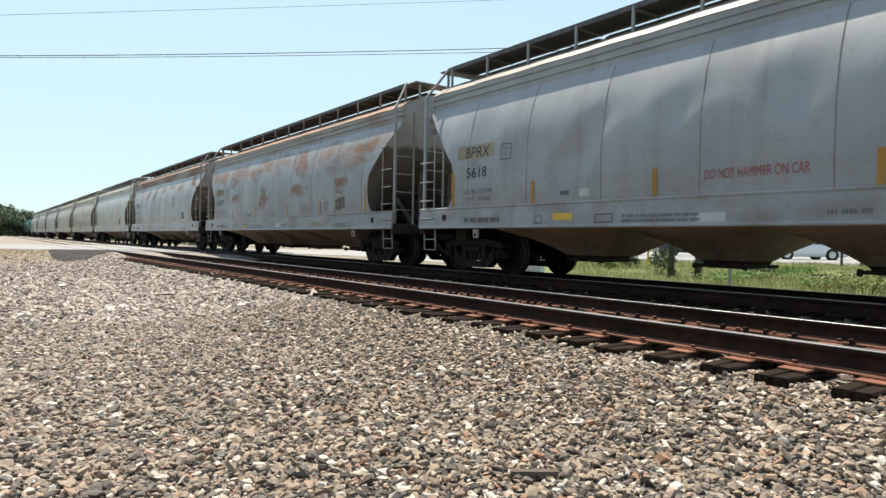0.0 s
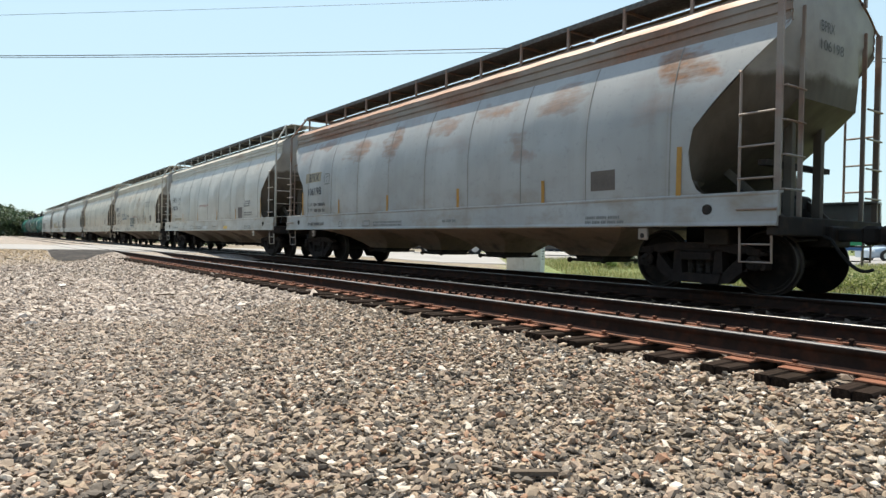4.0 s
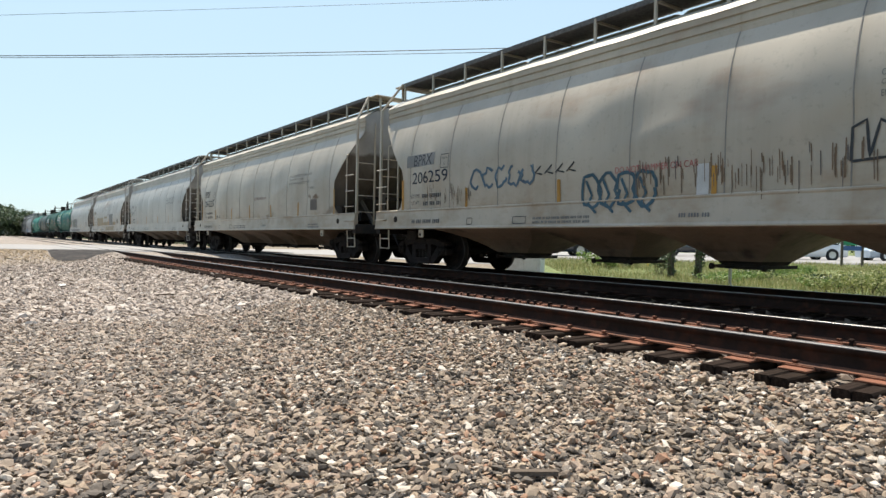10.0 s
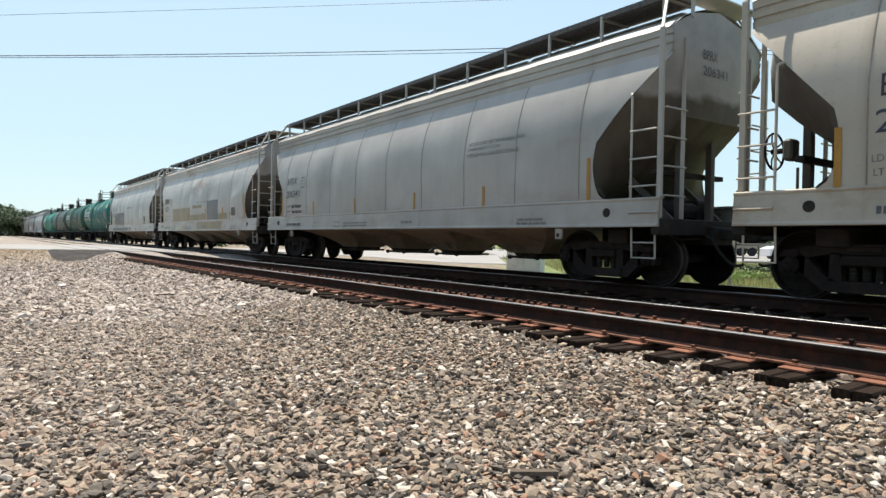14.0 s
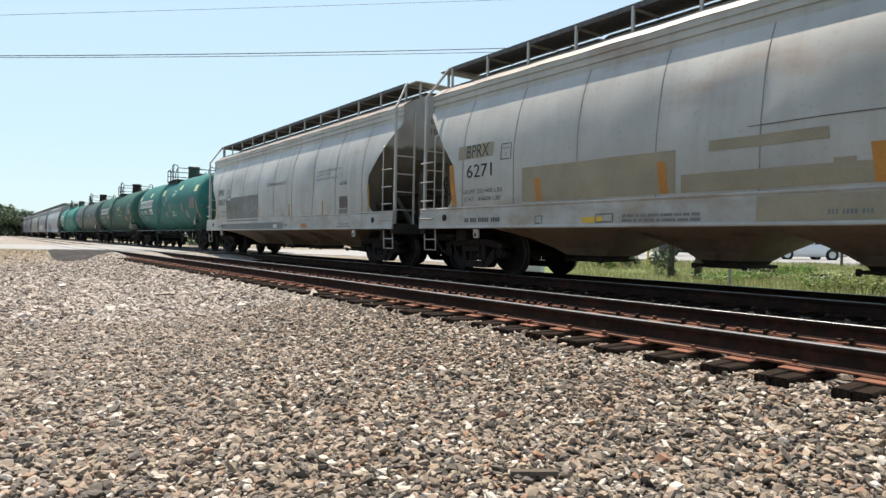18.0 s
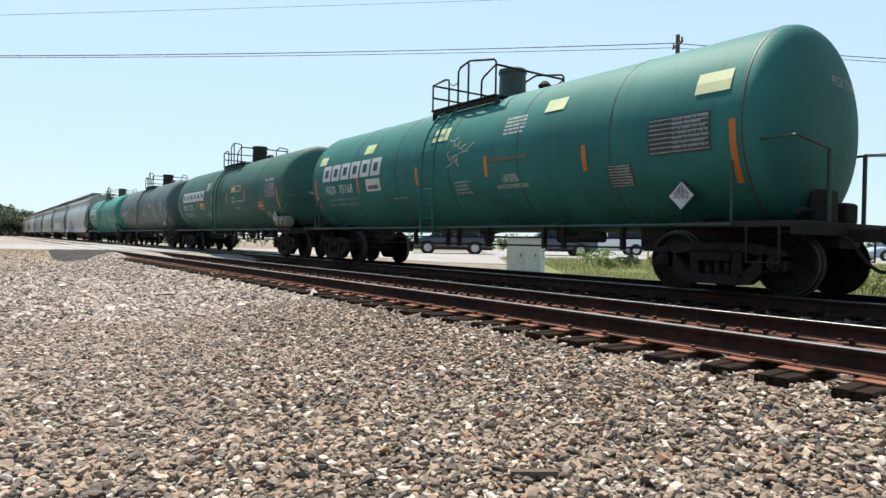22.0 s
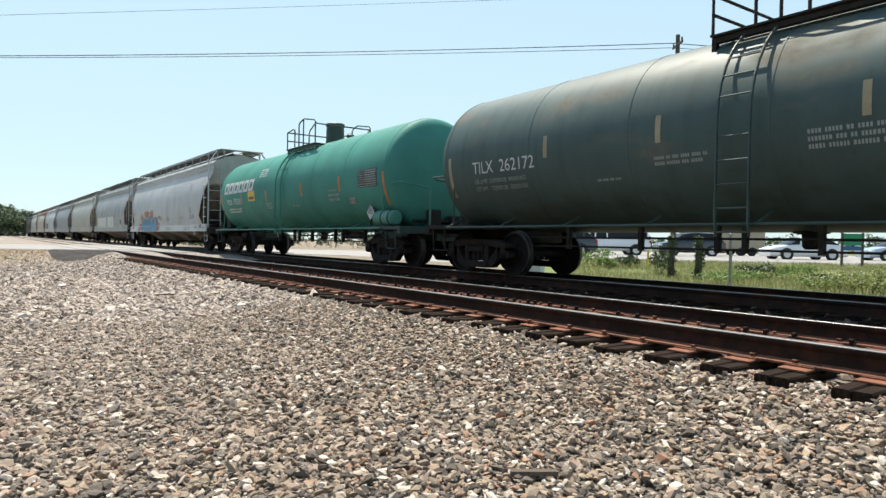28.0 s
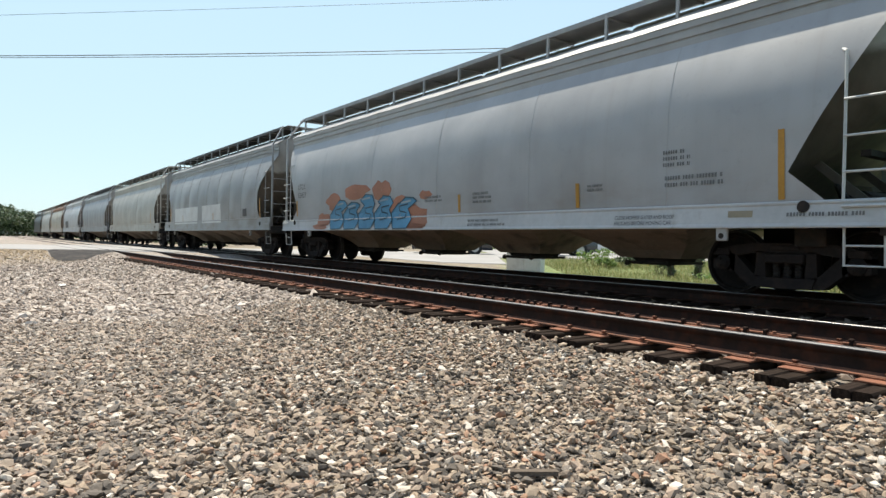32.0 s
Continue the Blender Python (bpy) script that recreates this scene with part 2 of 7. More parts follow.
# ---- mesh builders ----
class Geo:
    """Collects vertices and faces of one mesh."""

    def __init__(self):
        self.v, self.f = [], []

    def quad_grid(self, rows, close=False):
        """rows: lists of points of one length, joined into quads."""
        base, w = len(self.v), len(rows[0])
        for r in rows:
            self.v += [tuple(p) for p in r]
        for i in range(len(rows) - 1):
            for j in range(w if close else w - 1):
                k = (j + 1) % w
                self.f.append((base + i * w + j, base + i * w + k, base + (i + 1) * w + k, base + (i + 1) * w + j))
        return self

    def box(self, x0, x1, y0, y1, z0, z1, bevel=0.0):
        if bevel <= 0:
            b = len(self.v)
            self.v += [(x, y, z) for x in (x0, x1) for y in (y0, y1) for z in (z0, z1)]
            self.f += [tuple(b + i for i in q) for q in ((0, 1, 3, 2), (4, 6, 7, 5), (0, 4, 5, 1), (2, 3, 7, 6), (0, 2, 6, 4), (1, 5, 7, 3))]
            return self
        e = bevel
        ring = [(x0 + e, y0), (x1 - e, y0), (x1, y0 + e), (x1, y1 - e), (x1 - e, y1), (x0 + e, y1), (x0, y1 - e), (x0, y0 + e)]
        cx, cy = (x0 + x1) / 2, (y0 + y1) / 2
        sx, sy = max(0.0, 1 - 2 * e / max(1e-6, x1 - x0)), max(0.0, 1 - 2 * e / max(1e-6, y1 - y0))
        inner = [(cx + (x - cx) * sx, cy + (y - cy) * sy) for x, y in ring]
        rows = [[(x, y, z0) for x, y in inner], [(x, y, z0 + e) for x, y in ring], [(x, y, z1 - e) for x, y in ring], [(x, y, z1) for x, y in inner]]
        b = len(self.v)
        self.quad_grid(rows, True)
        self.f += [tuple(b + 7 - i for i in range(8)), tuple(b + 24 + i for i in range(8))]
        return self

    def hull_box(self, pts):
        """Eight corners, given as for box()."""
        b = len(self.v)
        self.v += [tuple(p) for p in pts]
        self.f += [tuple(b + i for i in q) for q in ((0, 1, 3, 2), (4, 6, 7, 5), (0, 4, 5, 1), (2, 3, 7, 6), (0, 2, 6, 4), (1, 5, 7, 3))]
        return self

    def rod(self, a, b, r, n=8, r2=None, caps=True):
        a, b = Vector(a), Vector(b)
        d = (b - a).normalized()
        u = d.cross(Vector((0, 0, 1)) if abs(d.z) < 0.9 else Vector((1, 0, 0))).normalized()
        w = d.cross(u)
        ring = [(math.cos(2 * math.pi * i / n), math.sin(2 * math.pi * i / n)) for i in range(n)]
        k = len(self.v)
        self.quad_grid([[a + (u * c + w * s) * r for c, s in ring], [b + (u * c + w * s) * (r if r2 is None else r2) for c, s in ring]], True)
        if caps:
            self.f += [tuple(k + n - 1 - i for i in range(n)), tuple(k + n + i for i in range(n))]
        return self

    def bar(self, pts, r, n=6):
        """A bent round bar swept through the points in one piece."""
        pts = [Vector(p) for p in pts]
        u, rows = None, []
        for i, p in enumerate(pts):
            a, b = pts[max(0, i - 1)], pts[min(len(pts) - 1, i + 1)]
            d = (b - a).normalized()
            if u is None:
                u = d.cross(Vector((0, 0, 1)) if abs(d.z) < 0.9 else Vector((1, 0, 0)))
            u = (u - d * u.dot(d)).normalized()
            w = d.cross(u)
            rows.append([p + (u * math.cos(6.2832 * k / n) + w * math.sin(6.2832 * k / n)) * r for k in range(n)])
        k = len(self.v)
        self.quad_grid(rows, True)
        last = k + (len(rows) - 1) * n
        self.f += [tuple(k + n - 1 - i for i in range(n)), tuple(last + i for i in range(n))]
        return self

    def flat_bar(self, a, b, w, t, axis=(0, 1, 0)):
        """A flat bar from a to b, w wide in the plane square to axis, t thick along axis."""
        a, b, ax = Vector(a), Vector(b), Vector(axis).normalized()
        s = (b - a).normalized().cross(ax).normalized() * w / 2
        h = ax * t / 2
        return self.hull_box([a - s - h, a - s + h, a + s - h, a + s + h, b - s - h, b - s + h, b + s - h, b + s + h])

    def turned(self, profile, n=24, axis="y"):
        """A body of revolution; profile rows of (along, radius)."""
        rows = []
        for h, r in profile:
            ring = []
            for i in range(n):
                a = 2 * math.pi * i / n
                c, s = math.cos(a) * r, math.sin(a) * r
                ring.append({"y": (c, h, s), "x": (h, c, s), "z": (c, s, h)}[axis])
            rows.append(ring)
        k = len(self.v)
        self.quad_grid(rows, True)
        last = k + (len(rows) - 1) * n
        self.f += [tuple(k + n - 1 - i for i in range(n)), tuple(last + i for i in range(n))]
        return self

    def plate(self, outline, y0, y1):
        """A polygon of (x, z) with thickness along y."""
        n, k = len(outline), len(self.v)
        self.v += [(x, y0, z) for x, z in outline] + [(x, y1, z) for x, z in outline]
        self.f += [tuple(k + i for i in range(n)), tuple(k + 2 * n - 1 - i for i in range(n))]
        self.f += [(k + i, k + n + i, k + n + (i + 1) % n, k + (i + 1) % n) for i in range(n)]
        return self

    def mesh(self, name="mesh", smooth=False):
        me = bpy.data.meshes.new(name)
        me.from_pydata([tuple(p) for p in self.v], [], self.f)
        bm = bmesh.new()
        bm.from_mesh(me)
        bmesh.ops.recalc_face_normals(bm, faces=bm.faces)
        bm.to_mesh(me)
        bm.free()
        if smooth:
            me.polygons.foreach_set("use_smooth", [True] * len(me.polygons))
            me.set_sharp_from_angle(angle=radians(40))
        return me


CACHE = {}


def shared(key, build, smooth=False):
    """A mesh built once and shared by all the alike pieces."""
    if key not in CACHE:
        CACHE[key] = build().mesh(str(key), smooth)
    return CACHE[key]


def part(name, shape, material, parent=None, label="", at=None, smooth=False):
    """Links a mesh as one object under a thing or a part; its material belongs to the object, so that meshes can be shared."""
    me = shape.mesh(name, smooth) if isinstance(shape, Geo) else shape
    if not me.materials:
        me.materials.append(None)
    ob = new(name, me)
    ob.material_slots[0].link = "OBJECT"
    ob.material_slots[0].material = material
    if parent is not None:
        ob.parent = parent
    if at is not None:
        ob.matrix_basis = at if isinstance(at, Matrix) else Matrix.Translation(at)
    if label:
        ob["label"] = label
    return ob


def thing(name, at, label, category, group="", kind=""):
    ob = new(name)
    ob.empty_display_size = 0.2
    ob.matrix_basis = at if isinstance(at, Matrix) else Matrix.Translation(at)
    return tagged(ob, label, category, group, kind)


def words(text, height, width):
    """Lettering as a flat mesh in the x-z plane, of that height and width, lower left corner at the origin, facing -y."""
    key = ("words", text, height, width)
    if key not in CACHE:
        cu = bpy.data.curves.new("words", "FONT")
        cu.body = text
        cu.resolution_u = 4
        cu.offset = 0.001
        ob = new("words", cu)
        bpy.context.view_layer.update()
        me = bpy.data.meshes.new_from_object(ob.evaluated_get(bpy.context.evaluated_depsgraph_get()))
        bpy.data.objects.remove(ob)
        co = np.empty(len(me.vertices) * 3)
        me.vertices.foreach_get("co", co)
        co = co.reshape(-1, 3)
        x, y = co[:, 0].copy(), co[:, 1].copy()
        co[:, 0] = (x - x.min()) / (x.max() - x.min()) * width
        co[:, 2] = (y - y.min()) / (y.max() - y.min()) * height
        co[:, 1] = 0
        me.vertices.foreach_set("co", co.ravel())
        me.materials.clear()
        CACHE[key] = me
    return CACHE[key]


def smoothstep(a, b, x):
    t = min(1.0, max(0.0, (x - a) / (b - a)))
    return t * t * (3 - 2 * t)


# ---- the ground ----
def ground_z(x, y):
    """Height of the ground: trackbed, gravel yard, the crossing road's hump and the verge beyond."""
    depth = x * FWD.x + y * FWD.y
    z = -0.47 + 0.2 * smoothstep(2.4, 4.25, y)
    z = z - 0.25 * smoothstep(11.7, 13.6, y)
    z += 0.03 * noise.noise((x * 0.35, y * 0.35, 0.0)) * (1 - smoothstep(3.6, 4.3, y) + smoothstep(12.5, 14.0, y))
    road = -0.03 - 0.27 * smoothstep(13.0, 18.0, y) * (1 - smoothstep(30.5, 38.0, depth)) - 0.1 * (1 - smoothstep(-12, 3, y))
    z += (road - 0.02 - z) * smoothstep(23.5, 29.5, depth)
    return z


def sheet(name, xs, ys, zfun, material, smooth=True):
    g = Geo()
    g.quad_grid([[(x, y, zfun(x, y)) for x in xs] for y in ys])
    me = g.mesh(name)
    me.polygons.foreach_set("use_smooth", [smooth] * len(me.polygons))
    return part(name, me, material)


gravel = shader("crushed_stone_bed", 0.95)
_n = Nodes(gravel)
_v = _n.add("ShaderNodeTexVoronoi")
_v.inputs["Scale"].default_value = 21.0
_n.link(_n.coords((1, 1, 0.6)), _v.inputs["Vector"])
_sep = _n.add("ShaderNodeSeparateColor")
_n.link(_v.outputs["Color"], _sep.inputs[0])
_c = _n.ramp(_sep.outputs[0], [(0.0, (0.085, 0.072, 0.064)), (0.35, (0.215, 0.18, 0.155)), (0.7, (0.31, 0.26, 0.22)), (1.0, (0.42, 0.37, 0.325))])
_px = _n.add("ShaderNodeSeparateXYZ")
_n.link(_n.co.outputs["Object"], _px.inputs[0])
_c = _n.mix(_n.ramp(_n.math("MULTIPLY", _n.math("ADD", _px.outputs[0], 26.0), 0.1), [(0.1, 0.0), (0.5, 0.7)]), _c, (0.13, 0.108, 0.083))
_dust = _n.ramp(_n.noise(0.35, detail=5), [(0.42, 0.0), (0.65, 1.0)])
_c = _n.mix(_n.math("MULTIPLY", _dust, 0.25), _c, (0.40, 0.35, 0.29))
# greener, earthier ground off the trackbed on the far side, bare earth far out
_pos = _n.add("ShaderNodeSeparateXYZ")
_n.link(_n.co.outputs["Object"], _pos.inputs[0])
_edge = _n.math("ADD", _pos.outputs[1], _n.math("MULTIPLY", _n.noise(0.8), 2.0))
_far = _n.ramp(_n.math("MULTIPLY", _n.math("SUBTRACT", _edge, 12.0), 0.4), [(0.4, 0.0), (0.75, 1.0)])
_green = _n.ramp(_n.noise(1.6, detail=6), [(0.3, (0.08, 0.115, 0.035)), (0.55, (0.15, 0.185, 0.06)), (0.75, (0.26, 0.26, 0.12))])
_along = _n.math("ADD", _n.math("ADD", _n.math("MULTIPLY", _pos.outputs[0], 0.581), _n.math("MULTIPLY", _pos.outputs[1], 0.814)), _n.math("MULTIPLY", _n.noise(0.5), 3.0))
_dry = _n.ramp(_n.noise(2.0, detail=6), [(0.3, (0.15, 0.12, 0.085)), (0.7, (0.27, 0.225, 0.165))])
_green = _n.mix(_n.ramp(_n.math("MULTIPLY", _along, 0.1), [(0.38, 0.0), (0.5, 1.0)]), _dry, _green)
_c = _n.mix(_far, _c, _green)
_back = _n.ramp(_n.math("MULTIPLY", _n.math("ADD", _pos.outputs[1], 9.0), 0.2), [(0.2, 1.0), (0.6, 0.0)])   # unseen ground behind, coloured dark green to weaken its bounced light
_c = _n.mix(_back, _c, (0.07, 0.09, 0.03))
_n.color(_c)
_n.bump(_v.outputs["Distance"], 0.9, 0.03)

xs = [-900, -500, -300, -200, -140, -100, -80, -66] + [-56 + 1.0 * i for i in range(62)] + [10, 16, 26, 45, 90, 200, 500, 900]
ys = [-900, -400, -200, -100, -50, -25, -14, -8] + [-5 + 0.5 * i for i in range(40)] + [15.5 + 1.5 * i for i in range(24)] + [56, 66, 80, 110, 160, 250, 450, 900]
ground = tagged(sheet("ground", xs, ys, ground_z, gravel), "grey-tan crushed stone ballast and grassy verge beside the tracks", "ground", kind="structure")

concrete = shader("sunlit_worn_concrete", 0.85)
_n = Nodes(concrete)
_b = _n.noise(0.5, detail=4)
_s = _n.noise(30, detail=4)
_c = _n.ramp(_b, [(0.3, (0.22, 0.212, 0.203)), (0.7, (0.29, 0.28, 0.268))])
_c = _n.mix(_n.math("MULTIPLY", _s, 0.35), _c, (0.33, 0.31, 0.29))
_n.color(_c)
_n.bump(_s, 0.3, 0.004)
asphalt = grained("grey_asphalt", (0.05, 0.047, 0.046), 0.95, 0, 3, 0.35, 0.6, (0.09, 0.08, 0.072), spec=0.05)


def band(name, s0, s1, d0, d1, lift, material, ds=1.5, dd=1.5, ragged=0.0):
    """A paved strip laid over the ground, with sides; s along the road, d ahead."""
    g = Geo()
    n, m = max(2, int((s1 - s0) / ds)), max(2, int((d1 - d0) / dd))
    rows = []
    for j in range(m + 1):
        row = []
        for i in range(n + 1):
            s, d = s0 + (s1 - s0) * i / n, d0 + (d1 - d0) * j / m
            if j in (0, m):
                d += ragged * noise.noise((s * 0.9, d, 3.0))
            p = SIDE * s + FWD * d
            row.append((p.x, p.y, ground_z(p.x, p.y) + lift))
        rows.append(row)
    under = [(x, y, z - 0.25) for x, y, z in rows[0]]
    over = [(x, y, z - 0.25) for x, y, z in rows[-1]]
    g.quad_grid([under] + rows + [over])
    me = g.mesh(name)
    me.polygons.foreach_set("use_smooth", [True] * len(me.polygons))
    return part(name, me, material)


tagged(band("road", 3.0, 150, 34.5, 42.0, 0.02, concrete, ragged=0.4), "pale concrete road leading away behind the verge", "road", kind="structure")
tagged(band("road", -120, 3.0, 29.3, 42.0, 0.02, concrete, ragged=0.25), "pale sun-bleached concrete road crossing the tracks", "road", kind="structure")
tagged(band("parking_lot", 3, 110, 42.0, 66.0, 0.015, concrete), "pale concrete parking lot behind the road", "parking lot", kind="structure")
g = Geo()
rows = []
for j in range(13):
    t = j / 12
    d = 25.2 + 4.4 * t
    a, b = -14.75 - 3.3 * t ** 0.8, -13.85 - 0.75 * t
    rows.append([SIDE * (a + (b - a) * i / 10) + FWD * (d + 0.25 * noise.noise((i * 0.6, t * 3, 2.0)) * (1 - t)) for i in range(11)])
g.quad_grid([[(p.x, p.y, ground_z(p.x, p.y) + (0.035 if 0 < i < 10 else -0.01)) for i, p in enumerate(r)] for r in rows])
tagged(part("asphalt_apron", g, asphalt, smooth=True), "patched grey asphalt apron beside the road", "pavement", kind="structure")


# ---- the tracks ----
def rail_mesh(length):
    prof = [(-0.07, -0.181), (0.07, -0.181), (0.07, -0.168), (0.018, -0.148), (0.009, -0.13), (0.009, -0.062), (0.03, -0.045),
            (0.037, -0.036), (0.037, -0.008), (0.031, 0.0), (-0.031, 0.0), (-0.037, -0.008), (-0.037, -0.036), (-0.03, -0.045),
            (-0.009, -0.062), (-0.009, -0.13), (-0.018, -0.148), (-0.07, -0.168)]
    g = Geo()
    n = int(length / 12)
    g.quad_grid([[(-length + length * i / n, y, z) for y, z in prof] for i in range(n + 1)], True)
    return g


def rail_crown(length):
    """The worn, slightly domed running surface."""
    arc = [(-0.0378, -0.009), (-0.0365, -0.004), (-0.033, -0.0005), (-0.026, 0.001), (-0.014, 0.0018), (0.0, 0.002), (0.014, 0.0018), (0.026, 0.001), (0.033, -0.0005), (0.0365, -0.004), (0.0378, -0.009)]
    g = Geo()
    n = int(length / 12)
    return g.quad_grid([[(-length + length * i / n, y, z) for y, z in arc] for i in range(n + 1)])


def rail_foot(length):
    """The rusty upper faces of the foot, a shell whose brighter orange paints in sunlight."""
    g = Geo()
    for k in (-1, 1):
        g.quad_grid([[(x, k * 0.0715, -0.1805), (x, k * 0.0715, -0.166), (x, k * 0.019, -0.1455)] for x in (-length, -length * 0.5, -60, -20, 0)])
    return g


def tie_piece():
    g = Geo()
    # a weathered timber, split along its length and dished by wear
    for a, b, dz, e in ((-0.118, -0.006, 0.0, 0.0), (-0.001, 0.116, -0.004, 0.009)):
        n = 14
        rows = []
        for i in range(n + 1):
            y = -1.295 + e + (2.59 - e) * i / n
            t = 0.012 * noise.noise((y * 2.1, a * 30, 1.0))
            u = 0.008 * noise.noise((y * 3.3, b * 20, 5.0))
            rows.append([(a, y, -0.18), (a + u, y, dz - 0.014), (a + 0.012 + u, y, dz + t * 0.5), (b - 0.012 + u, y, dz + t), (b + u, y, dz - 0.014), (b, y, -0.18)])
        k = len(g.v)
        g.quad_grid(rows, True)
        g.f += [tuple(k + 5 - i for i in range(6)), tuple(k + 6 * n + i for i in range(6))]
    return g


def tie_plate():
    g = Geo()
    g.box(-0.105, 0.105, -0.2, 0.2, 0.0, 0.018, 0.004)
    g.box(-0.1, 0.1, -0.095, -0.075, 0.018, 0.03)
    g.box(-0.1, 0.1, 0.075, 0.095, 0.018, 0.03)
    return g


def spike():
    g = Geo()
    g.box(-0.012, 0.012, -0.012, 0.012, 0.0, 0.03)
    g.box(-0.02, 0.02, -0.03, 0.018, 0.03, 0.045, 0.004)
    return g


def anchor():
    g = Geo()
    g.box(-0.012, 0.012, -0.085, 0.085, -0.012, 0.008)
    g.box(-0.016, 0.016, 0.07, 0.1, -0.01, 0.045, 0.006)
    g.box(-0.022, 0.022, 0.045, 0.098, 0.03, 0.056, 0.008)
    return g


def railway(name, yc, label, near, x_right, count, spacing, rails_to):
    """A track of two rails on timber ties with plates, spikes and anchors."""
    tr = thing(name, (0, yc, 0), label, "railway track", kind="structure")
    r = random.Random(int(yc * 10))
    for side in (-1, 1):
        crown_mat = dull_top if near and side < 0 else rail_top
        rail = part("rail", shared(("rail", rails_to), lambda: rail_mesh(rails_to), True), steel_rail_side, tr, "", (14, side * GAUGE / 2, 0))
        part("rail_head", shared(("crown", rails_to), lambda: rail_crown(rails_to), True), crown_mat, rail, "worn running surface")
        # near foot in bright orange rust as if sunlit, far foot kept dark
        part("rail_foot", shared(("foot", rails_to), lambda: rail_foot(rails_to)), rust_orange if near else steel_rail_side, rail, "rust on the rail foot, coloured brighter as sunlit on the near track")
    for i in range(count):
        x = x_right - i * spacing + r.uniform(-0.02, 0.02)
        m = Matrix.Translation((x, r.uniform(-0.05, 0.05), -0.2 + r.uniform(-0.008, 0.004))) @ Matrix.Rotation(r.uniform(-0.02, 0.02), 4, "Z")
        tie = part("tie", shared("tie", tie_piece), tie_wood, tr, at=m)
        if near or i < 60:
            for side in (-1, 1):
                part("tie_plate", shared("tie_plate", tie_plate), rust_orange if near else steel_rail_side, tie, at=(0, side * GAUGE / 2 - m.translation.y, 0.0))
        if near and i < 46:
            for side in (-1, 1):
                for dy in (-0.092, 0.092):
                    k = Matrix.Translation((r.choice((-0.05, 0.05)), side * GAUGE / 2 + dy * 1.05, 0.018)) @ Matrix.Rotation(0 if dy > 0 else math.pi, 4, "Z")
                    part("spike", shared("spike", spike), rust_orange, tie, at=k)
        if near and i < 60:
            for side in (-1, 1):
                for dx in (-0.14, 0.14):
                    if r.random() < 0.25:
                        continue
                    dx += r.uniform(-0.025, 0.025)
                    part("rail_anchor", shared("anchor", anchor), steel_rail_side, tie, at=Matrix.Translation((dx, side * GAUGE / 2 - m.translation.y, 0.02)) @ Matrix.Rotation(0 if side < 0 else math.pi, 4, "Z"))
    return tr


railway("near_track", NEAR_Y, "empty track with rusty rails on dark creosoted ties", True, 1.9, 78, 0.467, 420)
railway("far_track", TRAIN_Y, "shaded track under the freight train", False, 1.5, 84, 0.49, 420)

# crossing panels between the rails at the road
for name, yc in (("near_track", NEAR_Y), ("far_track", TRAIN_Y)):
    g = Geo()
    xm = -(29.3 - 0.581 * yc) / 0.814
    x0, x1 = xm - 17.0, xm - (2.4 if yc == NEAR_Y else 0.3)
    g.box(x0, x1, yc - 0.67, yc + 0.67, -0.15, -0.006, 0.02)
    g.box(x0, x1, yc - 1.9, yc - 0.80, -0.15, -0.006, 0.02)
    g.box(x0, x1, yc + 0.80, yc + 2.2, -0.15, -0.006, 0.02)
    # the far panels take a dark colour that stands for the train's shadow
    tagged(part("crossing_panel", g, concrete if yc == NEAR_Y else asphalt), "worn pale crossing panels laid flush with the rails" if yc == NEAR_Y else "crossing panels coloured dark for the train's shadow, laid flush with the rails", "crossing", kind="structure")


# ---- rail cars: shared running gear ----
WHEEL_R = 0.457
WHEELSETS, CARS, SKINS = [], [], {}


def wheelset_mesh():
    g = Geo()
    for s in (-1, 1):
        prof = [(0.66, 0.10), (0.675, 0.37), (0.665, 0.485), (0.70, 0.485), (0.705, 0.458), (0.79, 0.452), (0.797, 0.436), (0.80, 0.395), (0.755, 0.375),
                (0.735, 0.22), (0.76, 0.13), (0.80, 0.115), (0.80, 0.08)]
        g.turned([(s * h, r) for h, r in prof], 32)
    g.rod((0, -1.0, 0), (0, 1.0, 0), 0.075, 12)
    for s in (-1, 1):
        g.turned([(s * 1.0, 0.115), (s * 1.13, 0.115), (s * 1.15, 0.09)], 12)
        for k in range(3):
            a = k * 2.0944
            g.rod((math.cos(a) * 0.06, s * 1.14, math.sin(a) * 0.06), (math.cos(a) * 0.06, s * 1.175, math.sin(a) * 0.06), 0.02, 6)
    return g


def wheelset_shape():
    """The shared wheelset; the rims are worn bright."""
    if "wheelset" not in CACHE:
        me = shared("wheelset", wheelset_mesh, True)
        me.materials.append(None)
        me.materials.append(tread_steel)
        for p in me.polygons:
            r = math.hypot(p.center.x, p.center.z)
            p.material_index = 1 if r > 0.437 and abs(p.center.y) > 0.69 else 0
    return CACHE["wheelset"]


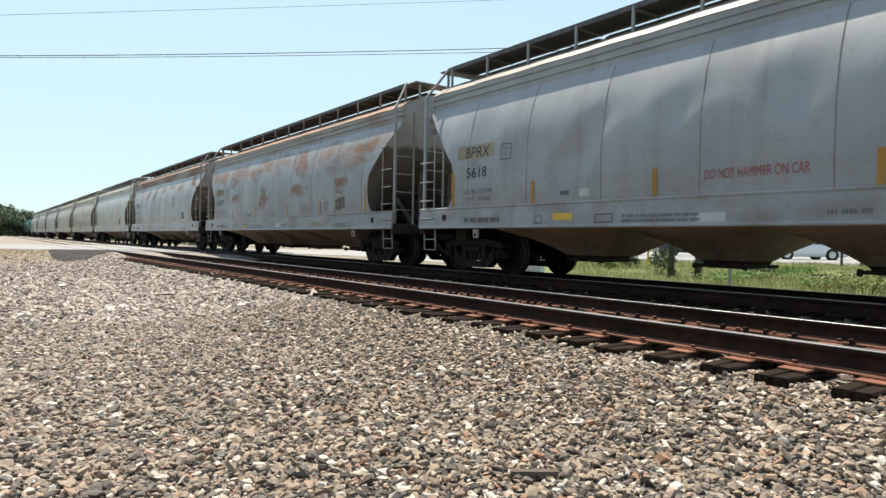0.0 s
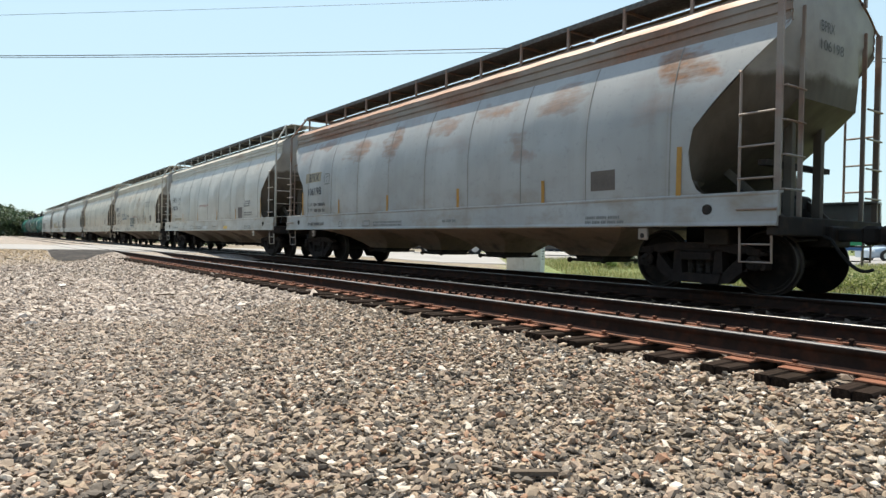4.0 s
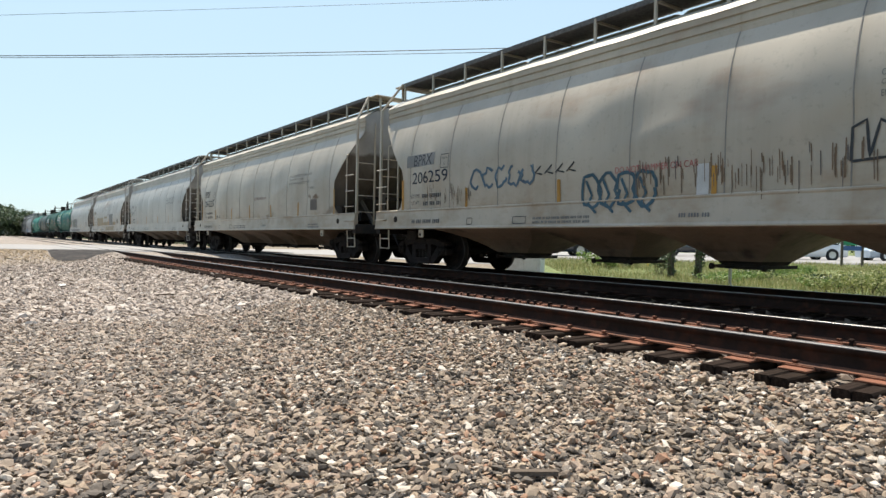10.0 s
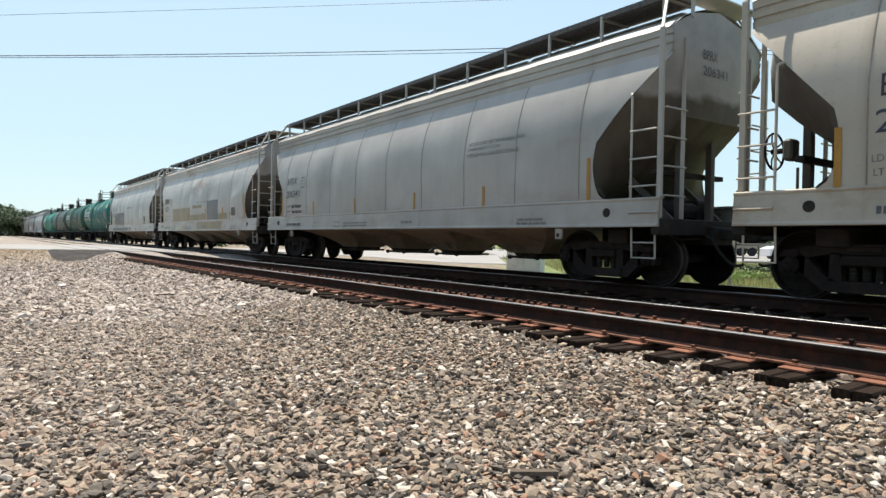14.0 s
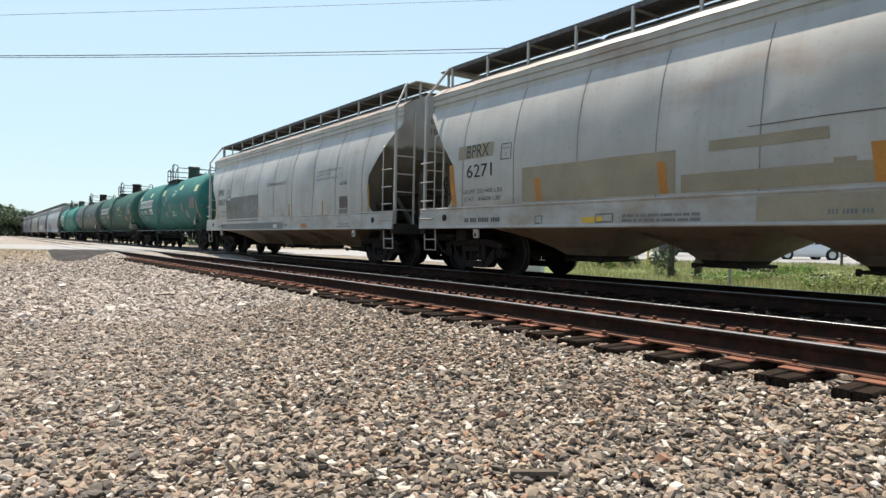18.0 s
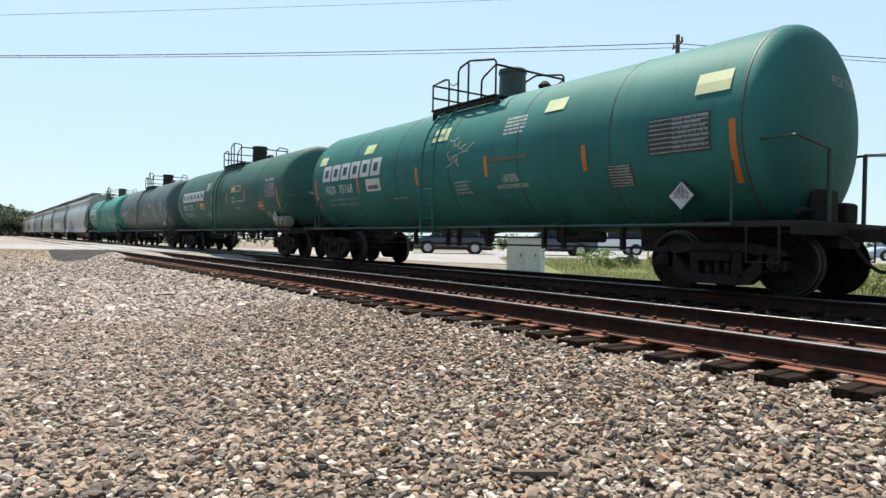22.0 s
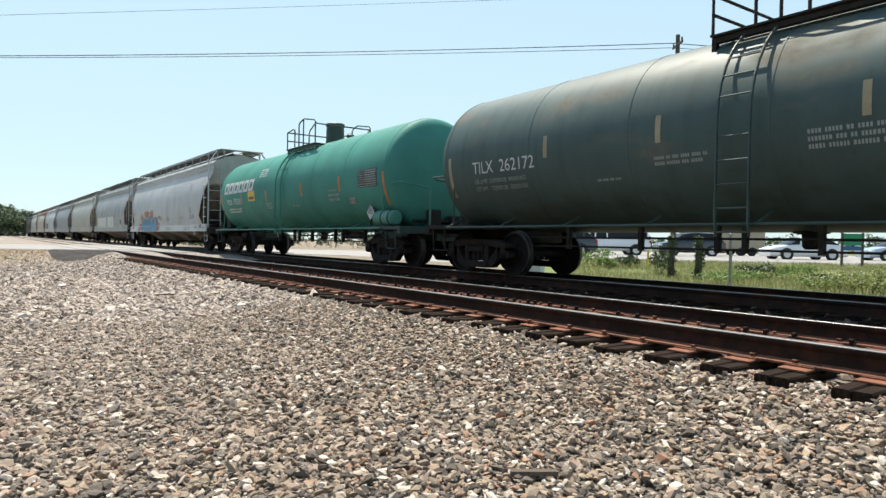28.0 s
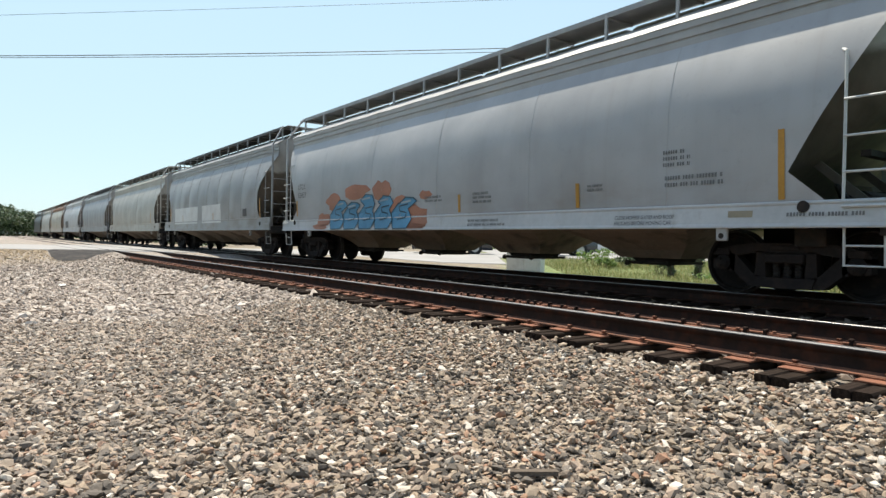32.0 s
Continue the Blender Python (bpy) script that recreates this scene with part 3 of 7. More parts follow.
def side_frame_mesh():
    """A cast side frame: arched top chord, two windows, a spring pocket and jaws over the journals."""
    g = Geo()
    y0, y1 = -0.09, 0.09
    g.plate([(-0.5, 0.74), (0.5, 0.74), (0.86, 0.68), (1.05, 0.60), (1.05, 0.50), (0.74, 0.55), (0.42, 0.61), (-0.42, 0.61), (-0.74, 0.55), (-1.05, 0.50), (-1.05, 0.60), (-0.86, 0.68)], y0, y1)
    g.plate([(-0.36, 0.13), (0.36, 0.13), (0.4, 0.27), (-0.4, 0.27)], y0 - 0.03, y1)
    for s in (-1, 1):
        for outline in ([(0.34, 0.13), (0.5, 0.14), (0.84, 0.42), (1.0, 0.53), (0.78, 0.60), (0.68, 0.55), (0.44, 0.31), (0.34, 0.28)], [(0.26, 0.26), (0.42, 0.26), (0.4, 0.63), (0.28, 0.63)], [(0.72, 0.33), (0.79, 0.33), (0.8, 0.58), (0.71, 0.58)], [(0.98, 0.35), (1.05, 0.37), (1.05, 0.56), (0.97, 0.56)]):
            g.plate([(s * x, z) for x, z in outline], y0, y1)
        g.box(s * 0.89 - 0.1, s * 0.89 + 0.1, y0 - 0.03, y1, 0.56, 0.66, 0.012)
    g.box(-0.26, 0.26, y0 - 0.05, y1, 0.47, 0.6, 0.015)
    g.box(-0.2, 0.2, y0 - 0.02, y1, 0.64, 0.71, 0.01)
    return g


def spring_mesh():
    g = Geo()
    prof = []
    for i in range(11):
        prof.append((0.28 + i * 0.022, 0.045 if i % 2 else 0.055))
    g.turned(prof, 8, "z")
    return g


def truck(car, x, y=0.0):
    bol = part("truck", shared("bolster", lambda: Geo().box(-0.2, 0.2, -1.0, 1.0, 0.44, 0.64, 0.03).box(-0.16, 0.16, -0.5, 0.5, 0.62, 0.8, 0.02)
                               .box(-0.95, 0.95, -0.05, 0.05, 0.4, 0.46)), dark_iron, car, "black cast-steel wheel truck", (x, y, 0))
    for s in (-1, 1):
        part("side_frame", shared("side_frame", side_frame_mesh), truck_iron, bol, at=(0, s * 1.02, 0))
        for dx in (-0.15, 0.0, 0.15):
            part("spring", shared("spring", spring_mesh), dark_iron, bol, at=(dx, s * 1.03, 0))
    for dx in (-0.89, 0.89):
        ws = part("wheelset", wheelset_shape(), wheel_steel, bol, "steel wheels on their axle", (dx, 0, WHEEL_R))
        WHEELSETS.append((ws, dx))
    return bol


def coupler_mesh():
    g = Geo()
    g.box(-0.3, 0.42, -0.09, 0.09, 0.78, 0.96, 0.02)
    g.box(0.4, 0.62, -0.16, 0.16, 0.74, 1.0, 0.04)
    return g


def hose_mesh():
    g = Geo()
    pts = [(0.0, -0.35, 0.85)]
    for i in range(9):
        a = i / 8
        pts.append((0.12 + a * 0.5, -0.36 + 0.1 * a, 0.80 - 0.42 * math.sin(a * math.pi * 0.62)))
    return g.bar(pts, 0.025, 6)


def end_gear(car, half, s):
    """Coupler and air hose at the end s = -1 or 1."""
    m = Matrix.Translation((s * half, 0, 0)) @ Matrix.Rotation(0 if s > 0 else math.pi, 4, "Z")
    part("coupler", shared("coupler", coupler_mesh), dark_iron, car, "rusty knuckle coupler", m)
    part("air_hose", shared("hose", hose_mesh, True), black_hose, car, "black rubber brake hose", m)


# ---- covered hopper ----
SIDE_Z = [1.22, 1.42, 1.5, 1.65] + [1.75 + 0.09 * i for i in range(22)] + [3.73]


def side_y(z):
    """Half width of a hopper's rounded side at the height z."""
    t = (z - 2.25) / 1.45
    if t < 0:
        return 1.59 - 0.03 * (t / 0.7) ** 2
    return 1.59 - 0.33 * t ** 2.2


def hopper_edge(z, half, straight=False):
    """How far the side sheet reaches at the height z: it is cut away over the end platforms."""
    if z >= 3.61:
        return half - 0.04
    if straight:
        return half - 0.04 - (1.16 * (3.61 - z) / 1.96 if z > 1.65 else 1.16 - 0.45 * (1.65 - z) / 0.38)
    if z >= 2.38:
        return half - 0.04 - 1.22 * ((3.61 - z) / 1.23) ** 0.92
    if z >= 1.65:
        return half - 1.26 - 0.06 * math.sin((2.38 - z) / 0.73 * math.pi)
    t = (1.65 - z) / 0.38
    return half - 1.26 + 0.55 * t ** 2.2


def hopper_surf(half, s, seed, ribs, dent=0.4):
    """The side's half width at (x, z), with shallow oil-canning between the welded seams."""
    def at(x, z):
        ph = (x + half) / (2 * half) * ribs
        mid = max(0.0, 1 - abs(z - 2.3) / 1.2)
        y = side_y(z)
        y += 0.045 * mid * (0.5 - 0.5 * math.cos(2 * math.pi * ph)) * (0.6 + noise.noise((math.floor(ph) * 3.1 + 0.5, seed + 0.3, s + 0.4))) - 0.015 * mid
        y += dent * mid * max(0.0, noise.noise((x * 0.75, z * 0.9, seed * 7.0 + s)) - 0.12) * -0.22
        return y + 0.03 * mid * noise.noise((x * 0.7, z * 0.8, seed * 5.0 + s))
    return at


def hopper_side(half, s, seed, ribs, straight=False, dent=0.4):
    g = Geo()
    n = 144
    surf = hopper_surf(half, s, seed, ribs, dent)
    rows = []
    for z in SIDE_Z:
        e = hopper_edge(z, half, straight)
        row = []
        for i in range(n + 1):
            x = -e + 2 * e * i / n
            y = surf(x, z)
            row.append((x, s * y, z))
        rows.append(row)
    return g.quad_grid(rows)


def hopper_seam(half, s, x, surf):
    """One upright welded seam on the side, at x."""
    g = Geo()
    rows = [[], [], [], []]
    for z in SIDE_Z:
        if abs(x) > hopper_edge(z, half) - 0.03:
            continue
        y = surf(x, z)
        for r, (dx, dy) in zip(rows, ((-0.013, -0.004), (-0.007, 0.005), (0.007, 0.005), (0.013, -0.004))):
            r.append((dx, s * (y + dy), z))
    return g.quad_grid(rows)


def hopper_plate(half, s):
    """The ribbed top plate along the eaves."""
    prof = [(1.22, 3.70), (1.252, 3.712), (1.258, 3.795), (1.236, 3.805), (1.238, 3.835), (1.264, 3.845), (1.268, 3.93), (1.244, 3.94), (1.246, 3.97), (1.272, 3.98), (1.278, 4.072), (1.24, 4.087)]
    g = Geo()
    xs_ = [-half + 2 * half * i / 12 for i in range(13)]
    g.quad_grid([[(x, s * y, z) for x in xs_] for y, z in prof])
    return g


def hopper_roof(half):
    g = Geo()
    prof = [(-1.29, 4.078), (-1.15, 4.19), (-0.96, 4.31), (-0.72, 4.42), (-0.4, 4.52), (0, 4.55), (0.4, 4.52), (0.72, 4.42), (0.96, 4.31), (1.15, 4.19), (1.29, 4.078)]
    n = 40
    g.quad_grid([[(-half + 2 * half * i / n, y, z + 0.006 * math.sin(i * 1.57)) for y, z in prof] for i in range(n + 1)])
    return g


def hopper_end(half):
    """The end sheet: upright at the top, sloping in below, at the car's +x end."""
    h = half - 0.05
    rows = []
    yy = [-1.45, -1.2, -0.8, 0, 0.8, 1.2, 1.45]
    for z, mid, edge in ((4.075, 0, 0), (3.73, 0, 0.0), (3.2, 0.0, 0.42), (2.75, 0.05, 0.86), (2.38, 0.45, 1.22), (2.0, 0.95, 1.28), (1.65, 1.45, 1.26), (1.27, 2.0, 0.8)):
        row = []
        for y in yy:
            t = smoothstep(0.75, 1.45, abs(y))
            yb = y / 1.45 * (1.268 if z > 3.72 else side_y(z) - 0.01)
            row.append((h - mid - (edge - mid) * t, yb, z))
        rows.append(row)
    top = [(x, y, 4.075 + 0.475 * (1 - (y / 1.28) ** 2)) for x, y, z in rows[0]]
    return Geo().quad_grid([top] + rows)


def sill_mesh(half, z0, z1):
    """A rolled channel from z0 to z1: one web, a narrow foot flange and a sloping shelf on top."""
    sec = [(0.09, z1 + 0.012), (-0.03, z1), (-0.052, z1 - 0.012), (-0.055, z1 - 0.03), (-0.042, z1 - 0.055), (-0.066, z0 + 0.06), (-0.076, z0 + 0.035), (-0.08, z0 + 0.03), (-0.08, z0 + 0.006), (-0.075, z0), (0.09, z0), (0.09, z0 + 0.025), (0.0, z0 + 0.035), (0.0, z1 - 0.035), (0.09, z1 - 0.02)]
    g = Geo()
    n = 24
    g.quad_grid([[(-half + 2 * half * i / n, y + 0.004 * noise.noise((i * 0.9, y, 2.0)), z) for y, z in sec] for i in range(n + 1)], True)
    m = len(sec)
    g.f += [tuple(range(m))[::-1], tuple(n * m + i for i in range(m))]
    return g


def bay_mesh(w0, w1, zb, kb=0.3):
    """One hopper bay under the sill, tapering to its outlet."""
    g = Geo()
    rows = []
    for z, k, yk in ((1.2, 1.0, 1.47), (0.955, 1.0, 1.46), (0.88, 0.8 + kb * 0.2, 1.18), (0.76, 0.52 + kb * 0.48, 0.86), (0.6, 0.22 + kb * 0.78, 0.6), (0.46, kb, 0.46)):
        c, hw = (w0 + w1) / 2, (w1 - w0) / 2 * k
        rows.append([(c - hw, -yk, z), (c + hw, -yk, z), (c + hw, yk, z), (c - hw, yk, z)])
    k = len(g.v)
    g.quad_grid(rows, True)
    g.f.append(tuple(k + 4 * 5 + i for i in range(4)))
    return g


def outlet_mesh():
    g = Geo()
    g.box(-0.27, 0.27, -0.44, 0.44, 0.28, 0.36, 0.015)
    g.hull_box([(-0.32, -0.4, 0.34), (-0.42, -0.5, 0.48), (-0.32, 0.4, 0.34), (-0.42, 0.5, 0.48), (0.32, -0.4, 0.34), (0.42, -0.5, 0.48), (0.32, 0.4, 0.34), (0.42, 0.5, 0.48)])
    g.box(-0.4, -0.36, -0.54, 0.54, 0.29, 0.34)
    g.box(0.36, 0.4, -0.54, 0.54, 0.29, 0.34)
    g.rod((-0.4, -0.5, 0.31), (0.4, -0.5, 0.31), 0.022, 8)
    g.rod((-0.45, -0.5, 0.31), (-0.4, -0.5, 0.31), 0.05, 8)
    g.rod((0.4, -0.5, 0.31), (0.45, -0.5, 0.31), 0.05, 8)
    return g


def brake_wheel_mesh():
    g = Geo()
    n = 20
    ring = [(0.0, math.cos(2 * math.pi * i / n) * 0.26, math.sin(2 * math.pi * i / n) * 0.26) for i in range(n + 1)]
    g.bar(ring, 0.016, 6)
    for i in range(5):
        a = 2 * math.pi * i / 5
        g.bar([(0, 0, 0), (0.02, math.cos(a) * 0.13, math.sin(a) * 0.13), (0, math.cos(a) * 0.26, math.sin(a) * 0.26)], 0.012, 5)
    g.rod((-0.25, 0, 0), (0.04, 0, 0), 0.04, 8)
    return g


def onto(me, x0, z0, surf, lift=0.006, s=-1):
    """Lays a flat mesh of the x-z plane on a curved side, as a mesh of its own."""
    me = me.copy()
    n = len(me.vertices)
    co = np.empty(n * 3)
    me.vertices.foreach_get("co", co)
    co = co.reshape(-1, 3)
    co[:, 0] += x0
    co[:, 2] += z0
    co[:, 1] = [s * (surf(x, z) + lift) for x, z in zip(co[:, 0], co[:, 2])]
    me.vertices.foreach_set("co", co.ravel())
    return me


def patch(x0, x1, z0, z1, surf, lift=0.004, slant=0.0, s=-1, th=0.0):
    """A painted or stuck-on rectangle that follows the side."""
    n = max(1, int((z1 - z0) / 0.12))
    m = max(1, int((x1 - x0) / 0.17))
    rows = []
    for i in range(n + 1):
        z = z0 + (z1 - z0) * i / n
        rows.append([(x0 + (x1 - x0) * j / m + slant * (z - z0), s * (surf(x0 + (x1 - x0) * j / m, z) + lift), z) for j in range(m + 1)])
    return Geo().quad_grid(rows)


def text_lines(x, z, w, rows, h, surf, seed, gap=1.7, lift=0.007):
    """Small print that cannot be read: short bars in rows."""
    r = random.Random(seed)
    g = Geo()
    for i in range(rows):
        zz = z - i * h * gap
        xx = x
        while xx < x + w * r.uniform(0.8, 1.0):
            for _ in range(r.randint(2, 7)):
                l = h * r.uniform(0.42, 0.6)
                xe = min(xx + l, x + w)
                if xe - xx < h * 0.2:
                    break
                g.quad_grid([[(xx, -(surf(xx, zz) + lift), zz), (xe, -(surf(xe, zz) + lift), zz)], [(xx, -(surf(xx, zz + h) + lift), zz + h), (xe, -(surf(xe, zz + h) + lift), zz + h)]])
                xx += l + h * 0.26
            xx += h * 0.6
    return g


def hopper(name, left, length, paint, label, spec):
    """A covered hopper. left: the end of its sill at the start; spec: its lettering and marks, measured from its left end."""
    half = length / 2
    car = thing(name, (left + half, TRAIN_Y, 0), label, "hopper car", "freight cars of the train")
    CARS.append((car, left + half))
    k = round(length, 2)
    seed = spec.get("seed", 1)
    ribs = spec.get("ribs", 10)
    trim = spec.get("trim", paint)
    dent = spec.get("dent", 0.4)
    sill0, sill1 = spec.get("sill_z", (0.965, 1.425))
    roofm = spec.get("roof", paint)
    for s in (-1, 1):
        part("side_panel", hopper_side(half, s, seed, ribs, spec.get("straight", False), dent), paint, car, smooth=True)
        for i in range(1, ribs):
            x = -half + 2 * half * i / ribs
            part("weld_seam", hopper_seam(half, s, x, hopper_surf(half, s, seed, ribs, dent)), spec.get("seam", seam_grime), car, at=(x, 0, 0))
        part("top_plate", shared(("plate", k, s), lambda: hopper_plate(half - 0.03, s)), trim, car, "ribbed steel top plate")
        part("side_sill", shared(("sill", k, sill0, sill1), lambda: sill_mesh(half, sill0, sill1)), spec.get("sill", paint), car, at=Matrix.Translation((0, s * 1.535, 0)) @ Matrix.Rotation(0 if s < 0 else math.pi, 4, "Z"))
    part("roof", shared(("roof", k), lambda: hopper_roof(half - 0.03), True), roofm, car)
    hatch = Geo()
    for i in range(4):
        x0 = -half + 0.45 + i * (2 * half - 0.9) / 4
        hatch.box(x0, x0 + (2 * half - 0.9) / 4 - 0.06, -0.3, 0.3, 4.36, 4.66, 0.05)
    part("roof_hatch", CACHE.setdefault(("hatch", k), hatch.mesh("hatch")), roofm, car, "long trough hatch covers")
    # running boards on their posts
    for s in (-1, 1):
        def board():
            sec = [(1.015, 4.66), (1.015, 4.755), (0.985, 4.755), (0.985, 4.735), (0.22, 4.735), (0.22, 4.70), (0.985, 4.70), (0.985, 4.66)]
            g = Geo()
            n = 14
            g.quad_grid([[(-half + 0.35 + (2 * half - 0.7) * i / n, s * y, z) for y, z in sec] for i in range(n + 1)], True)
            g.f += [tuple(range(8)), tuple(n * 8 + 7 - i for i in range(8))]
            return g
        part("running_board", shared(("board", k, s), board), spec.get("board", walkway), car, "dark grated roof walkway")
    nb = 13
    for i in range(nb):
        x = -half + 0.4 + (2 * half - 0.8) * i / (nb - 1)
        for s in (-1, 1):
            part("board_bracket", shared(("bracket", s), lambda: Geo().box(-0.025, 0.025, s * 1.0 - 0.02, s * 1.0 + 0.02, 4.2, 4.72)
                                         .box(-0.022, 0.022, min(s * 0.3, s * 1.0), max(s * 0.3, s * 1.0), 4.655, 4.695)), trim, car, at=(x, 0, 0))
    for e in (-1, 1):
        turn = Matrix.Rotation(0 if e > 0 else math.pi, 4, "Z")
        part("end_sheet", shared(("end", k), lambda: hopper_end(half), True), spec.get("endmat", end_grime), car, "sloping end sheet stained with brown grime", turn)
        part("end_platform", shared(("deck", k), lambda: Geo().box(half - 1.9, half, -1.5, 1.5, 0.98, 1.03).box(half - 0.16, half + 0.02, -1.56, 1.56, 0.84, 1.1, 0.015)
                                    .box(half - 2.2, half + 0.1, -0.3, 0.3, 0.7, 1.0, 0.02).box(half - 1.3, half - 0.9, -1.2, 1.2, 0.7, 0.95, 0.02)), dark_iron, car, "", turn)
        # corner posts bend over the roof into handholds
        for s in (-1, 1):
            part("corner_post", shared(("post", k, s), lambda: Geo().flat_bar((half - 0.06, s * 1.49, 0.95), (half - 0.06, s * 1.49, 4.02), 0.08, 0.05)
                                       .flat_bar((half - 0.06, s * 1.5, 4.0), (half - 0.32, s * 1.02, 4.74), 0.05, 0.04, (1, 0.4, 0))), trim, car, "", turn)
            part("side_ladder", shared(("ladder", s), lambda: Geo().rod((-0.52, s * 1.56, 1.2), (-0.52, s * 1.56, 3.05), 0.019, 6)
                                       .bar([(-0.52, s * 1.56, 1.2), (-0.02, s * 1.56, 1.2)], 0.016)
                                       .bar([(-0.52, s * 1.6, 1.19), (0.02, s * 1.6, 1.19)], 0.02)
                                       .bar([(-0.52, s * 1.6, 1.6), (-0.02, s * 1.6, 1.6)], 0.016)
                                       .bar([(-0.52, s * 1.6, 2.03), (-0.02, s * 1.6, 2.03)], 0.016)
                                       .bar([(-0.52, s * 1.6, 2.47), (-0.02, s * 1.6, 2.47)], 0.016)
                                       .bar([(-0.52, s * 1.56, 3.05), (-0.62, s * 1.45, 3.12)], 0.019)), spec.get("iron", trim), car, "", turn @ Matrix.Translation((half - 0.03, 0, 0)))
            part("end_ladder", shared(("eladder", s), lambda: Geo().flat_bar((0, s * 0.95, 1.0), (0, s * 0.95, 3.95), 0.06, 0.03)
                                      .bar([(0.02, s * 1.47, 1.45), (0.06, s * 1.47, 1.45), (0.06, s * 0.95, 1.45)], 0.015)
                                      .bar([(0.02, s * 1.47, 1.9), (0.06, s * 1.47, 1.9), (0.06, s * 0.95, 1.9)], 0.015)
                                      .bar([(0.02, s * 1.47, 2.35), (0.06, s * 1.47, 2.35), (0.06, s * 0.95, 2.35)], 0.015)
                                      .bar([(0.02, s * 1.47, 2.8), (0.06, s * 1.47, 2.8), (0.06, s * 0.95, 2.8)], 0.015)), trim, car, "", turn @ Matrix.Translation((half - 0.04, 0, 0)))
            part("sill_step", shared(("step", s), lambda: Geo().bar([(-0.5, s * 1.52, 0.95), (-0.5, s * 1.5, 0.48), (-0.06, s * 1.5, 0.48), (-0.06, s * 1.52, 0.95)], 0.018)
                                     .bar([(-0.5, s * 1.51, 0.72), (-0.06, s * 1.51, 0.72)], 0.014)), spec.get("iron", trim), car, "", turn @ Matrix.Translation((half - 0.05, 0, 0)))
            part("jacking_pad", shared(("jack", s), lambda: Geo().box(-0.085, 0.085, s * 1.555 - 0.03, s * 1.555 + 0.03, 0.76, 0.95, 0.015)), trim, car, "", turn @ Matrix.Translation((half - 2.1, 0, 0)))
            # solid dark discs paint the shade inside the pad's hole and the sill's slot
            part("pad_hole", shared(("padhole", s), lambda: Geo().turned([(s * 1.58, 0.04), (s * 1.589, 0.04)], 10)), dark_iron, car, "", turn @ Matrix.Translation((half - 2.1, 0, 0.83)))
            part("sill_opening", shared(("hole", s), lambda: Geo().turned([(s * 1.565, 0.075), (s * 1.6, 0.075)], 14)), dark_iron, car, "dark disc for the shade inside a sill slot", turn @ Matrix.Translation((half - 1.0, 0, 1.2)))
        # inner frame of the platform and the brake rigging
        for y in (-0.7, 0.7):
            part("end_brace", shared(("brace", k, y), lambda: Geo().flat_bar((half - 0.3, y, 1.0), (half - 1.5, y, 2.05), 0.11, 0.05)), end_grime, car, "", turn)
        for y in (-0.44, 0.44):
            part("end_upright", shared(("upright", k, y), lambda: Geo().box(half - 0.5, half - 0.38, y - 0.06, y + 0.06, 1.0, 2.6, 0.01)), end_grime, car, "", turn)
        part("crossover_board", shared(("cross", k), lambda: Geo().box(half - 0.34, half + 0.1, -1.0, 1.0, 4.7, 4.735, 0.008).box(half - 0.02, half + 0.02, -0.85, -0.8, 4.3, 4.7).box(half - 0.02, half + 0.02, 0.8, 0.85, 4.3, 4.7)), trim, car, "grated crossover step at the roof's end", turn)
        part("air_cylinder", shared(("cyl", k), lambda: Geo().rod((half - 0.75, -0.62, 1.28), (half - 0.75, 0.35, 1.28), 0.17, 10)), dark_iron, car, "black brake cylinder", turn)
        part("control_valve", shared(("cvalve", k), lambda: Geo().box(half - 1.1, half - 0.7, 0.45, 0.85, 1.03, 1.5, 0.04)), dark_iron, car, "", turn)
        part("cross_bar", shared(("xbar", k), lambda: Geo().box(half - 0.62, half - 0.5, -0.95, 0.95, 1.85, 1.93)), dark_iron, car, "", turn)
        part("brake_pipe", shared(("bpipe", k), lambda: Geo().bar([(half - 0.6, -1.1, 1.2), (half - 0.9, -0.9, 1.5), (half - 1.1, -0.5, 1.55), (half - 1.3, 0.2, 1.35)], 0.025)), dark_iron, car, "", turn)
        part("release_rod", shared(("rrod", k), lambda: Geo().bar([(half - 0.2, -1.2, 0.95), (half - 0.1, -0.9, 0.78), (half - 0.05, -0.4, 0.8)], 0.022)), dark_iron, car, "", turn)
        end_gear(car, half, e)
    be = spec.get("brake", -1)
    bturn = Matrix.Rotation(0 if be > 0 else math.pi, 4, "Z")
    gear = part("brake_gear", shared(("gear", k), lambda: Geo().box(half - 0.4, half - 0.26, 0.6, 0.84, 1.9, 2.2, 0.03)
                                          .rod((half - 0.42, 0.7, 1.05), (half - 0.42, 0.7, 1.8), 0.02, 6)), end_grime, car, "hand brake housing and air cylinder", bturn)
    part("brake_wheel", shared("brake_wheel", brake_wheel_mesh, True), dark_iron, gear, "spoked hand brake wheel", (half - 0.1, 0.72, 2.05))
    # bays and their outlets
    bl = spec.get("bays", [(-5.6, -2.43), (-2.43, 0.0), (0.0, 2.43), (2.43, 5.6)])
    for w0, w1 in bl:
        bay = part("hopper_bay", shared(("bay", w0, w1, spec.get("kb", 0.3)), lambda: bay_mesh(w0, w1, 0.3, spec.get("kb", 0.3))), spec.get("baymat", tan_bay), car, "tapering discharge bay")
        part("outlet_gate", shared("outlet", outlet_mesh), dark_iron, bay, "black outlet gate", ((w0 + w1) / 2, 0, 0.06))
    for x in (-half + 1.45, half - 1.45):
        truck(car, x)
    # lettering and marks
    L0 = -half
    dented = hopper_surf(half, -1, seed, ribs, dent)

